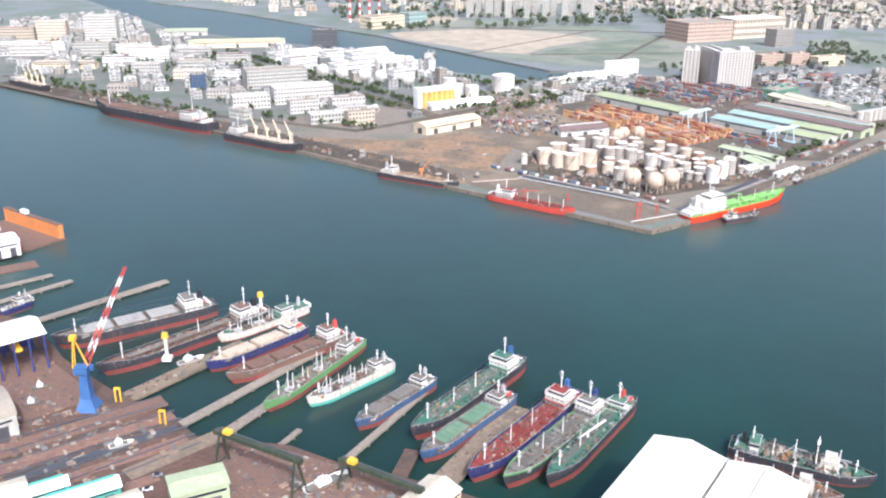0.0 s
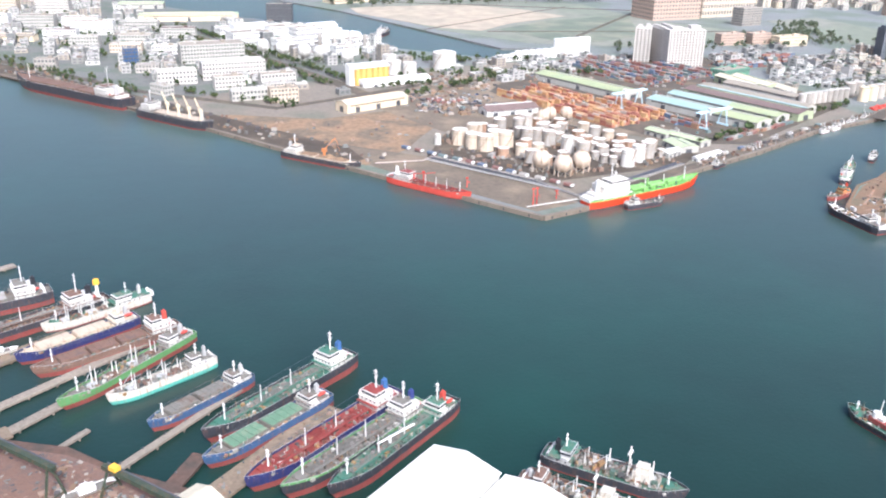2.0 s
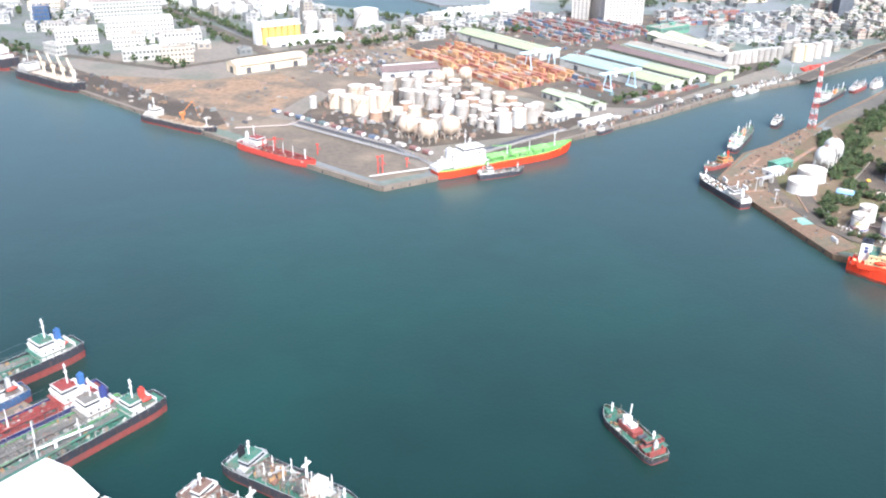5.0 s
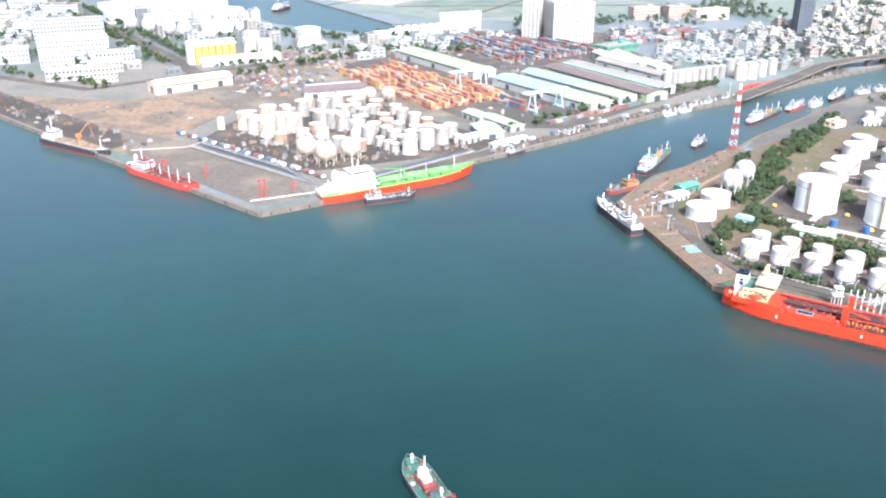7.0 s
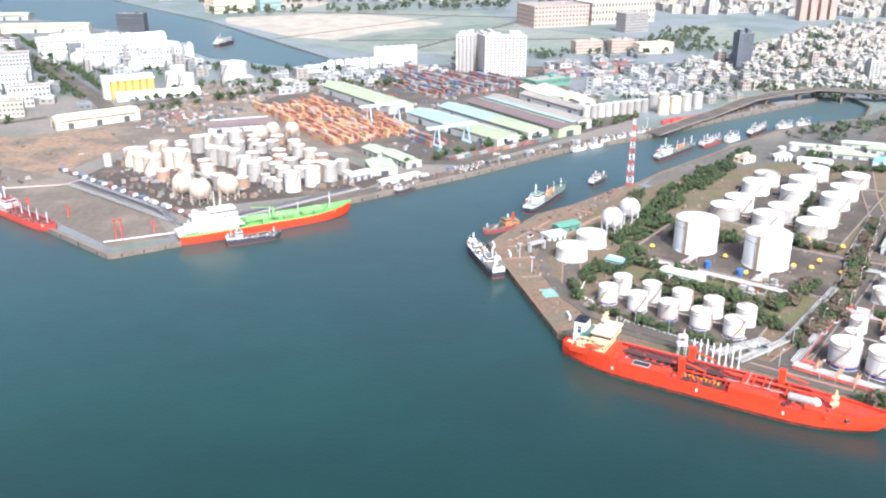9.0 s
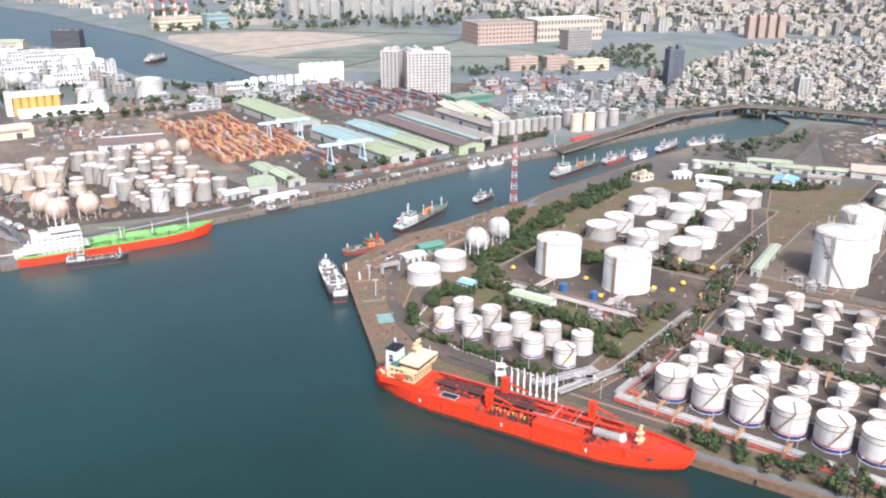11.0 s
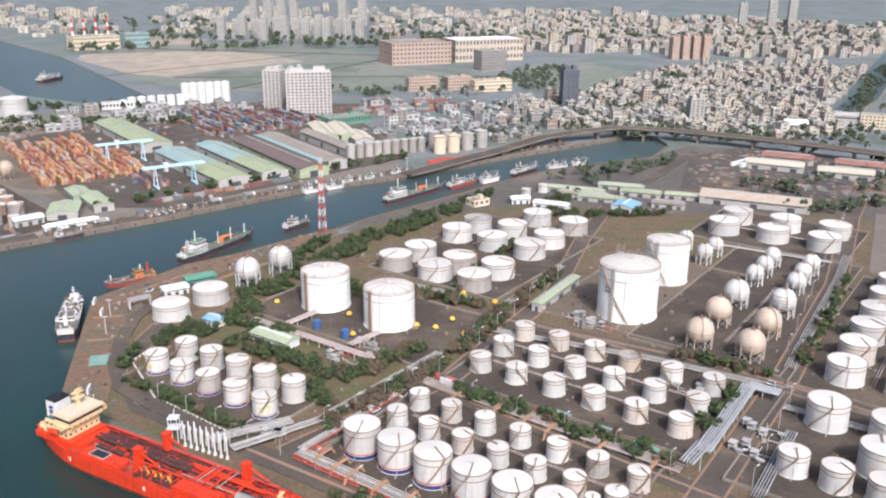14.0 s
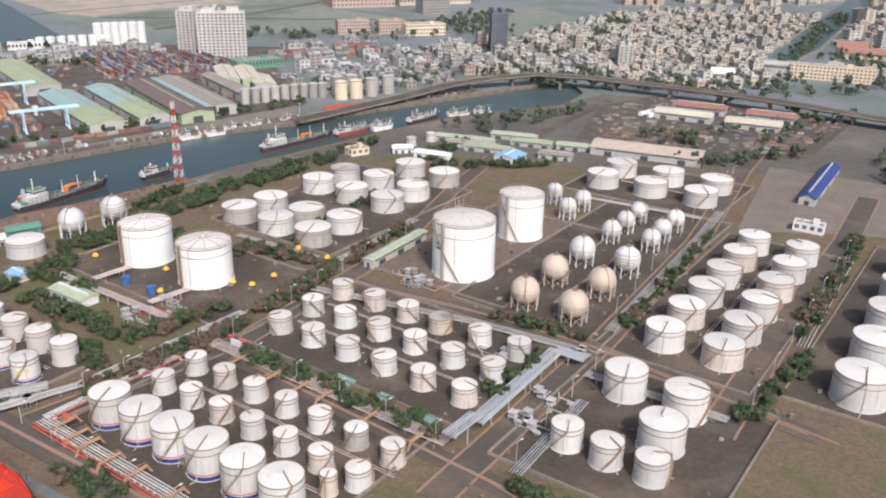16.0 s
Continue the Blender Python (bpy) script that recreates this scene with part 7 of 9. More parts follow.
def trunk_shape(sh, x, y, z, h, r, rr):
    sh.cyl(x, y, z, z + h * 0.62, h * 0.035, h * 0.02, n=6)
    for k in range(3):
        a = 2 * math.pi * (k + rr.random()) / 3
        sh.bar((x, y, z + h * 0.4), (x + r * 0.5 * math.cos(a), y + r * 0.5 * math.sin(a), z + h * 0.72), h * 0.012, 4)


MODELS = []
for k in range(6):
    rr = random.Random(40 + k)
    t = thing("tree", "dark green broad-leaved tree beside the tank compounds" if k < 4 else "brownish half-bare tree beside the road", "tree", "trees")
    h, r = rr.uniform(3.8, 6.4), rr.uniform(2.0, 3.2)
    tr, cr = Shape(), Shape()
    trunk_shape(tr, 0, 0, 0, h, r, rr)
    crown_shape(cr, 0, 0, h * 0.22, r, h * 0.75, rr, 170)
    part("trunk", tr, BARK, t)
    part("crown", cr, LEAF if k < 4 else LEAFDRY, t)
    MODELS.append([t, False])


planted = [0]
SPARE = Shape()


def plant(x, y, rr, dry=0.15):
    planted[0] += 1
    if planted[0] > 262:
        r = rr.uniform(1.6, 3.2)
        SPARE.k = 1
        SPARE.cyl(x, y, GROUND, GROUND + r * 1.2, 0.2, 0.12, n=5, caps=False)
        SPARE.k = 0
        SPARE.k = 2 if rr.random() < dry else 0
        crown_shape(SPARE, x, y, GROUND + r * 0.4, r, r * 1.5, rr, 120)
        return
    i = rr.randrange(4, 6) if rr.random() < dry else rr.randrange(4)
    m = pose(x, y, GROUND, 0, 0, rr.uniform(0, 360)) @ Matrix.Diagonal((*[rr.uniform(0.7, 1.15)] * 2, rr.uniform(0.65, 1.1), 1))
    if not MODELS[i][1]:
        MODELS[i][1] = True
        MODELS[i][0].matrix_basis = pose(x, y, GROUND, 0, 0, 40 * i)
    else:
        copy_thing(MODELS[i][0], m)


BELTS = [((398, 497), (452, 468), 5, 22, 0.1), ((452, 470), (462, 452), 7, 10, 0.1), ((386, 500), (396, 520), 7, 9, 0), ((398, 512), (420, 545), 12, 22, 0), ((408, 552), (440, 590), 14, 24, 0), ((430, 590), (452, 626), 14, 22, 0), ((444, 620), (500, 700), 16, 40, 0), ((470, 650), (530, 740), 12, 26, 0), ((386, 470), (436, 436), 3, 18, 0.1), ((472, 478), (492, 502), 6, 16, 0.7), ((488, 462), (528, 540), 6, 24, 0.6), ((506, 466), (574, 420), 6, 26, 0.15), ((500, 548), (540, 640), 5, 14, 0.3), ((590, 440), (610, 470), 6, 12, 0), ((590, 398), (622, 376), 6, 14, 0), ((660, 425), (700, 470), 6, 14, 0), ((700, 482), (765, 585), 7, 24, 0.3), ((660, 500), (720, 590), 5, 14, 0.3), ((480, 392), (560, 345), 8, 16, 0.3), ((382, 468), (379, 500), 2, 4, 0), ((384, 540), (376, 530), 4, 6, 0), ((560, 690), (640, 700), 10, 18, 0.1), ((560, 700), (590, 760), 12, 18, 0), ((420, 600), (436, 640), 8, 12, 0), ((412, 507), (468, 474), 9, 30, 0.1), ((440, 566), (486, 552), 8, 16, 0.2), ((462, 438), (500, 486), 7, 26, 0.5), ((510, 500), (556, 590), 6, 26, 0.5), ((412, 528), (440, 512), 10, 14, 0.2), ((440, 580), (470, 560), 10, 14, 0.2), ((486, 560), (520, 545), 6, 12, 0.4), ((590, 500), (626, 480), 4, 12, 0.5), ((640, 490), (700, 590), 4, 16, 0.4), ((470, 402), (600, 330), 8, 26, 0.2)]
rr = random.Random(11)
for (x0, y0), (x1, y1), w, n, dry in BELTS:
    d = Vector((x1 - x0, y1 - y0)).normalized()
    for k in range(int(n * 2.3)):
        u, v = rr.random(), rr.uniform(-0.5, 0.5) * w
        plant(x0 + u * (x1 - x0) - d.y * v, y0 + u * (y1 - y0) + d.x * v, rr, dry)


solid("tree_belts", SPARE, [LEAF, BARK, LEAFDRY], "dark green trees in the terminal verges", "trees", kind="stuff")


def woods(name, label, areas, seed, size=(2.2, 3.4), leaves=26, leaf=None):
    """Far trees, too many to count, as one mass of crowns and trunks."""
    rr = random.Random(seed)
    sh = Shape()
    for x0, y0, x1, y1, w, n in areas:
        d = Vector((x1 - x0, y1 - y0)).normalized()
        for _ in range(n):
            u, v = rr.random(), rr.uniform(-0.5, 0.5) * w
            x, y = x0 + u * (x1 - x0) - d.y * v, y0 + u * (y1 - y0) + d.x * v
            r = rr.uniform(*size)
            sh.k = 1
            sh.cyl(x, y, GROUND, GROUND + r * 1.2, 0.25, 0.15, n=5, caps=False)
            sh.k = 0
            crown_shape(sh, x, y, GROUND + r * 0.55, r, r * 1.7, rr, leaves)
    solid(name, sh, [leaf or LEAF, BARK], label, "trees", kind="stuff")


woods("quay_trees", "dark green trees along the channel road and yards", [(285, 690, 420, 810, 5, 40), (330, 735, 470, 845, 6, 40), (-320, 1285, -120, 1025, 4, 70), (-292, 1300, -90, 1035, 5, 80), (-120, 1025, -26, 900, 4, 34), (-90, 1035, -2, 912, 5, 34), (50, 850, 175, 985, 10, 50), (-500, 1080, -200, 850, 26, 90), (-160, 860, -40, 800, 14, 24), (40, 960, 260, 985, 20, 50), (60, 1040, 190, 1070, 30, 60), (25, 890, 75, 912, 6, 14), (-20, 1100, 60, 1060, 30, 30), (-440, 1250, -70, 900, 170, 170), (-600, 1400, -300, 1150, 160, 120), (-200, 1120, 20, 1000, 60, 50)], 21, (2.4, 4.0))
woods("far_trees", "hazy green trees among far houses and fields", [(640, 960, 780, 930, 60, 60), (760, 900, 1000, 1000, 80, 110), (900, 1060, 1120, 1450, 20, 90), (960, 1040, 1160, 1160, 120, 160), (700, 720, 860, 850, 40, 34), (700, 760, 820, 780, 30, 18), (820, 680, 960, 640, 90, 110), (300, 1150, 700, 1250, 60, 110), (560, 1240, 640, 1420, 60, 70), (740, 1200, 820, 1420, 30, 50), (470, 1250, 640, 1300, 40, 60), (720, 700, 800, 735, 14, 24), (590, 770, 680, 850, 16, 24), (570, 780, 640, 820, 10, 12)], 22, (2.6, 4.6), 18, FARLEAF)
woods("town_trees", "green trees in the streets of the town", [(560, 1010, 860, 1340, 120, 260), (600, 980, 840, 960, 60, 140), (700, 1050, 1000, 1400, 160, 320), (470, 900, 580, 980, 50, 50)], 24, (2.2, 3.8), 16, FARLEAF)
woods("distant_woods", "distant hazy woodland", [(-200, 1800, 1400, 1900, 160, 260), (-400, 2100, 1700, 2150, 260, 260), (1200, 1300, 1700, 1800, 260, 200), (-100, 1560, 500, 1740, 60, 70)], 23, (5, 9), 10, FARLEAF)


# ---- town ----
def town(name, label, polys, ang, pitch, seed, singles=0, low=(4, 11), keep=0.9, walls=HOUSES, roofs=ROOFS):
    """Blocks of flat-roofed houses with roof huts and windows on a street grid."""
    rr = random.Random(seed)
    c, s = math.cos(radians(ang)), math.sin(radians(ang))
    rest = Shape()
    xs = [p[0] for poly in polys for p in poly]
    ys = [p[1] for poly in polys for p in poly]
    mx, my = (min(xs) + max(xs)) / 2, (min(ys) + max(ys)) / 2
    R = math.hypot(max(xs) - min(xs), max(ys) - min(ys)) / 2
    n = int(2 * R / pitch)
    for i in range(n):
        for j in range(n):
            if i % 5 == 4 or j % 9 == 8 or rr.random() > keep:
                continue
            u, v = (i - n / 2) * pitch + rr.uniform(-1, 1), (j - n / 2) * pitch * 0.9 + rr.uniform(-1, 1)
            x, y = mx + c * u - s * v, my + s * u + c * v
            if not any(inside(x, y, p) for p in polys) or taken(x, y, pitch * 0.45):
                continue
            w, l = pitch * rr.uniform(0.6, 0.95), pitch * rr.uniform(0.55, 0.9)
            h = rr.uniform(*low) if rr.random() > 0.06 else rr.uniform(low[1], low[1] * 1.8)
            a = ang + rr.choice((0, 0, 0, 90)) + rr.uniform(-3, 3)
            ca, sa = math.cos(radians(a)), math.sin(radians(a))
            body, roof, win = (Shape(), Shape(), Shape()) if singles > 0 else (rest, rest, rest)
            body.k = 0
            body.box(0 if singles > 0 else x, 0 if singles > 0 else y, 0 if singles > 0 else GROUND, w, l, h, 0 if singles > 0 else a)
            ox, oy, oz, oa = (0, 0, 0, 0) if singles > 0 else (x, y, GROUND, a)
            co, so = math.cos(radians(oa)), math.sin(radians(oa))

            def at(px, py):
                return ox + co * px - so * py, oy + so * px + co * py
            hx, hy = at(w * rr.uniform(-0.25, 0.25), l * rr.uniform(-0.25, 0.25))
            body.box(hx, hy, oz + h, w * 0.32, l * 0.36, rr.uniform(1.6, 2.8), oa)
            for px, py, a1, b1 in ((0, l / 2 - 0.15, w, 0.3), (0, -l / 2 + 0.15, w, 0.3), (w / 2 - 0.15, 0, 0.3, l), (-w / 2 + 0.15, 0, 0.3, l)):
                qx, qy = at(px, py)
                body.box(qx, qy, oz + h, a1, b1, 0.7, oa)
            roof.k = 0 if singles > 0 else 1
            rx, ry = at(0, 0)
            roof.box(rx, ry, oz + h, w - 0.5, l - 0.5, 0.12, oa)
            if rr.random() < 0.35:
                qx, qy = at(w * 0.2, -l * 0.22)
                roof.box(qx, qy, oz + h + 0.1, w * 0.45, l * 0.4, 1.8, oa)
            win.k = 0 if singles > 0 else 2
            f = max(1, int(h / 2.8))
            for q in range(f):
                for px, py, a1, b1 in ((-w * 0.22, -l / 2, w * 0.24, 0.14), (w * 0.22, -l / 2, w * 0.24, 0.14), (-w / 2, 0, 0.14, l * 0.4), (w / 2, 0, 0.14, l * 0.4)):
                    qx, qy = at(px, py)
                    win.box(qx, qy, oz + (q + 0.35) * h / f, a1, b1, h / f * 0.42, oa)
            if singles > 0:
                singles -= 1
                t = thing("town_house", "flat-roofed concrete town house with roof hut", "house", "town houses", x, y, GROUND, a)
                part("wall", Shape().facade(w, l, h, f, max(2, int(w / 2.6)), max(2, int(l / 3))), walls, t)
                part("roof", roof, roofs, t)
                part("roof_hut", Shape().box(hx, hy, h, w * 0.32, l * 0.36, 2.2), walls, t)
                part("window", Shape().box(0, 0, 0.2, w - 0.48, l - 0.48, h - 0.3), TOWNGLASS, t)
    if rest.f:
        solid(name, rest, [walls, roofs, TOWNGLASS], label, "houses", kind="stuff")


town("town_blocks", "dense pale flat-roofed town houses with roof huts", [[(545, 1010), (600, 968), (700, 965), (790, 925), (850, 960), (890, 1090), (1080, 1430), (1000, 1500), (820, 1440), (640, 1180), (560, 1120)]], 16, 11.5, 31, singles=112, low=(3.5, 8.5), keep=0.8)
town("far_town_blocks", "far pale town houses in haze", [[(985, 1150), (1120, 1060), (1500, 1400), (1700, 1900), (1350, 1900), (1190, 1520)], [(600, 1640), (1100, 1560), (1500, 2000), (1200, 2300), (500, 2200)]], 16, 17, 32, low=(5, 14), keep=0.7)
town("west_blocks", "low pale houses and workshops of the western quarter", [[(-900, 1560), (-500, 1130), (-260, 960), (-150, 880), (-40, 860), (-60, 960), (-250, 1180), (-380, 1420), (-640, 1850)]], 20, 16, 33, low=(3.5, 8), keep=0.62, walls=WORKSWALLS, roofs=WORKSROOFS)
town("works_blocks", "small white workshops and sheds between the works", [[(-230, 1130), (-40, 1010), (60, 1010), (20, 1110), (-110, 1270), (-230, 1340)]], 35, 15, 34, low=(4, 12), keep=0.7, walls=WORKSWALLS, roofs=WORKSROOFS)
town("yard_blocks", "small offices and workshops near the silos", [[(425, 940), (470, 890), (520, 900), (585, 935), (560, 1000), (470, 1010)]], 38, 13, 35, low=(3, 6), keep=0.62, walls=WORKSWALLS, roofs=WORKSROOFS)
town("north_blocks", "far low blocks beyond the field", [[(-100, 1900), (300, 1900), (900, 1750), (1400, 2300), (900, 2700), (-300, 2700)], [(-700, 2250), (-250, 1800), (-150, 1900), (-400, 2500), (-800, 2700)]], 10, 26, 36, low=(5, 12), keep=0.3)
town("yard_edge_blocks", "low offices and sheds behind the container yard", [[(395, 960), (470, 1005), (560, 1010), (560, 1120), (520, 1190), (420, 1110), (390, 1020)]], 25, 15, 38, low=(3, 6.5), keep=0.5, walls=WORKSWALLS, roofs=WORKSROOFS)
town("lot_blocks", "small sheds and offices behind the dirt yard", [[(-20, 850), (60, 905), (150, 935), (260, 965), (200, 1040), (60, 1000), (0, 930)]], 30, 16, 39, low=(3, 5.5), keep=0.4, walls=WORKSWALLS, roofs=WORKSROOFS)
town("channel_blocks", "small works and sheds by the far channel", [[(110, 1010), (240, 1010), (330, 1060), (300, 1110), (220, 1085), (150, 1050)]], 30, 14, 40, low=(3, 6), keep=0.6, walls=WORKSWALLS, roofs=WORKSROOFS)
town("east_blocks", "low houses east of the depot", [[(900, 980), (985, 930), (1120, 840), (1250, 900), (1160, 1050), (1010, 1060), (930, 1040)]], -22, 15, 37, low=(4, 9), keep=0.6)


# ---- pipe racks ----
def pipe_rack(points, n=5, width=4.0, z=2.2, material=PIPE, label="pipe rack on short posts between tank compounds", r=0.17, step=9.0, stripe=None):
    t = thing("pipe_rack", label, "pipe rack", "pipe racks")
    for i in range(n):
        off = (i - (n - 1) / 2) * width / max(1, n - 1)
        sh = Shape()
        for k in range(len(points) - 1):
            a, b = Vector(points[k]), Vector(points[k + 1])
            d = (b - a).normalized()
            o = Vector((-d.y, d.x)) * off
            sh.bar((*(a + o), GROUND + z), (*(b + o), GROUND + z), r * (1.3 if i % 3 == 0 else 0.9), 6)
        part("pipe", sh, stripe if stripe and i == 0 else material, t)
    for k in range(len(points) - 1):
        a, b = Vector(points[k]), Vector(points[k + 1])
        m = max(1, int((b - a).length / step))
        ang = math.degrees(math.atan2(b.y - a.y, b.x - a.x))
        for q in range(m):
            p = a.lerp(b, (q + 0.5) / m)
            d = (b - a).normalized()
            o = Vector((-d.y, d.x)) * width / 2
            fr = Shape().box(p.x, p.y, GROUND + z - 0.35, 0.3, width + 0.8, 0.25, ang)
            for s in (-1, 1):
                fr.box(p.x + s * o.x, p.y + s * o.y, GROUND, 0.3, 0.3, z - 0.1, ang)
            part("frame", fr, CONCRETE if z < 3 else material, t)
    return t


pipe_rack([(584, 424), (613, 469)], 6, 4.6, 3.4, PIPEGREY, "broad grey elevated pipe bridge by the road", 0.36)
pipe_rack([(613, 469), (622, 463)], 6, 4.6, 3.4, PIPEGREY, "broad grey elevated pipe bridge by the road", 0.36)
pipe_rack([(576, 413), (584, 424)], 5, 4.0, 6.0, PIPEGREY, "raised grey pipe loop over the road", 0.3)
pipe_rack([(458, 424), (491, 470)], 5, 3.4, 1.6, SHIPWHITE, stripe=PIPERED)
pipe_rack([(457, 423), (530, 372), (560, 352)], 6, 4.6, 1.6, SHIPWHITE, stripe=PIPERED)
pipe_rack([(456, 420.5), (529, 369.5), (559, 349.5)], 2, 1.0, 1.2, PIPERED, "pair of red fire water pipes beside the rack", 0.18, 20.0)
pipe_rack([(493, 474), (576, 416)], 6, 4.6, 1.7, PINKPIPE)
for line in ([(419.6, 524.9), (475.5, 487.1)], [(464.2, 499.7), (475, 512.1)], [(435.8, 519.9), (445.8, 532.5)]):
    pipe_rack(line, 5, 3.0, 3.0, PINKPIPE, "pinkish white pipe rack between the tall tanks", 0.2, 6.0)
pipe_rack([(443, 429), (460, 442), (500, 496)], 5, 3.0, 1.8)
pipe_rack([(505, 500), (524, 540), (560, 600)], 4, 3.0, 1.4)
pipe_rack([(515, 522), (586, 492), (622, 472)], 5, 3.6, 1.6)
pipe_rack([(634, 487), (690, 580), (712, 620)], 5, 3.6, 1.6)
pipe_rack([(621, 456), (660, 430)], 5, 3.6, 2.0)
pipe_rack([(594, 402), (618, 440)], 5, 3.4, 1.4, PIPEGREY)
pipe_rack([(700, 478), (764, 580)], 4, 3.4, 1.4)
pipe_rack([(645, 640), (700, 610)], 4, 2.6, 1.4)
pipe_rack([(480, 575), (520, 550)], 4, 2.6, 1.4)
pipe_rack([(76, 640), (165, 574)], 3, 2.4, 2.0, PIPEGREY, label="pipe rack along the apron of the central tank farm")
pipe_rack([(82, 650), (150, 598), (178, 560)], 3, 2.4, 1.2, TANKGREY, label="pipe rack along the apron of the central tank farm")
pipe_rack([(140, 542), (174, 558.5)], 2, 1.2, 0.8, SHIPWHITE, label="pale low pipes along the apron edge")
pipe_rack([(40, 631.5), (74, 640), (82, 655)], 2, 1.4, 0.9, PINKPIPE, label="pinkish low pipes across the apron")
pipe_rack([(178, 562), (262, 640)], 3, 2.4, 1.2, TANKGREY, label="pipe rack behind the channel quay")
pipe_rack([(146, 670), (192, 630)], 5, 3.0, 2.6, label="pipe rack inside the central tank farm")
for line in ([(521, 492), (586, 447)], [(530, 507), (595, 462)], [(482, 434), (545, 392)], [(492, 449), (562, 401)], [(398, 485), (446, 454)], [(660, 474), (722, 566)], [(617, 512), (660, 575)], [(486, 600), (520, 578)], [(516, 638), (550, 616)], [(672, 672), (706, 648)], [(700, 452), (756, 534)]):
    pipe_rack(line, 2, 0.9, 0.5, PINKPIPE, "pair of low product pipes between storage tanks", 0.14, 20.0)
# jetty trestle and loading arms
pipe_rack([(428, 427), (438, 433), (452, 440)], 6, 4.5, 3.0, label="white jetty trestle with loading pipes")
pipe_rack([(436, 423), (451, 434)], 5, 3.5, 2.4, label="white jetty trestle with loading pipes")
for i in range(8):
    x, y = 420 + 2.2 * i, 427.3 - 1.05 * i
    t = thing("loading_arm", "white articulated loading arm on the jetty", "loading arm", "loading arms", x, y, GROUND)
    part("riser", Shape().cyl(0, 0, 0, 6.8, 0.3, 0.25, n=8).box(0, 0, 0, 0.9, 0.9, 1.0), WHITE, t)
    part("upper_arm", Shape().bar((0, 0, 6.7), (-0.2, -0.5, 9.4 + 0.5 * (i % 3)), 0.26, 6).box(0, 0.2, 6.6, 0.7, 0.9, 0.9), WHITE, t)
    part("outer_arm", Shape().bar((-0.2, -0.5, 9.4 + 0.5 * (i % 3)), (-0.4, -1.0, 3.4), 0.18, 6), WHITE, t)
tower = thing("jetty_tower", "white steel service tower beside the loading arms", "tower", "", 416, 430, GROUND)
for dx in (-1.4, 1.4):
    for dy in (-1.4, 1.4):
        part("post", Shape().bar((dx, dy, 0), (dx, dy, 9), 0.18, 4), WHITE, tower)
part("platform", Shape().box(0, 0, 5.4, 4, 4, 0.25).box(0, 0, 8.8, 3.4, 3.4, 0.25).bar((0, 0, 9), (0.5, 0, 12), 0.2, 6), WHITE, tower)

# process skids beside the largest tanks
for cx, cy, n in ((566, 524, 16), (560, 532, 10), (470, 500, 12), (462, 492, 10), (608, 440, 10), (600, 428, 10), (446, 436, 14), (592, 470, 6), (625, 470, 5), (128, 650, 12), (150, 650, 8)):
    rr = random.Random(int(cx * 3 + cy))
    t = thing("process_skid", "white steel pump and valve skid", "pump skid", "process skids", cx, cy, GROUND + 0.1, A2)
    for k in range(n):
        x, y = rr.uniform(-6, 6), rr.uniform(-4, 4)
        if k % 3 == 0:
            part("vessel", Shape().bar((x - 1.2, y, 1.1), (x + 1.2, y, 1.1), 0.55, 8).box(x, y, 0, 0.4, 0.8, 0.8), rr.choice([PIPE, PIPEGREY, TANKGREY]), t)
        elif k % 3 == 1:
            fr = Shape()
            for dx in (-1, 1):
                for dy in (-1, 1):
                    fr.bar((x + dx, y + dy, 0), (x + dx, y + dy, 3.2), 0.12, 4)
            fr.box(x, y, 3.0, 2.6, 2.6, 0.2).box(x, y, 1.5, 2.4, 2.4, 0.15)
            part("frame", fr, PIPE, t)
        else:
            part("pipe", Shape().bar((x - 3, y, 0.7), (x + 3, y, 0.7), 0.2, 6).bar((x + 3, y, 0.7), (x + 3, y + 2.5, 0.7), 0.2, 6).bar((x - 3, y, 0.7), (x - 3, y, 2.4), 0.2, 6), rr.choice([PIPE, PIPE, PIPERED]), t)
for x, y in ((448, 521), (461, 512)):
    t = thing("water_tank", "small blue cylindrical tank in the tank compound", "tank", "blue tanks", x, y, GROUND + 0.1)
    part("shell", Shape().cyl(0, 0, 0, 3.6, 1.7, n=18), BLUE, t)
    part("lid", Shape().cyl(0, 0, 3.6, 3.9, 1.75, 0.3, n=18), BLUE, t)
for x, y in ((426, 547), (460, 534), (490, 523), (498, 521), (510, 515), (510, 560), (524, 550), (528, 537), (464, 513), (543, 545), (470, 505), (505, 530)):
    t = thing("foam_hood", "yellow hooded fire monitor on a stand", "fire monitor", "fire monitors", x, y, GROUND + 0.1)
    part("stand", Shape().cyl(0, 0, 0, 1.6, 0.3, n=8), STEEL, t)
    part("hood", Shape().dome(0, 0, 1.5, 1.3, 1.0, 12, 3).cyl(0, 0, 1.1, 1.5, 1.3, n=12), YELLOW, t)
for i, (x, y, a) in enumerate(((513, 462, -34), (521, 456, -34), (536, 452, -34), (546, 440, -34), (556, 436, -34), (499, 478, -34), (505, 474, -34), (464, 425, -34), (700, 452, 55))):
    t = thing("fire_panel", "red fire-fighting cabinet in the verge", "cabinet", "fire cabinets", x, y, GROUND, a)
    part("body", Shape().box(0, 0, 0.2, 3.6, 1.2, 1.3), PIPERED, t)
    part("roof", Shape().gable(0, 0, 1.55, 1.9, 3.6, 1.2, over=0.1, thick=0.1), PIPERED, t)
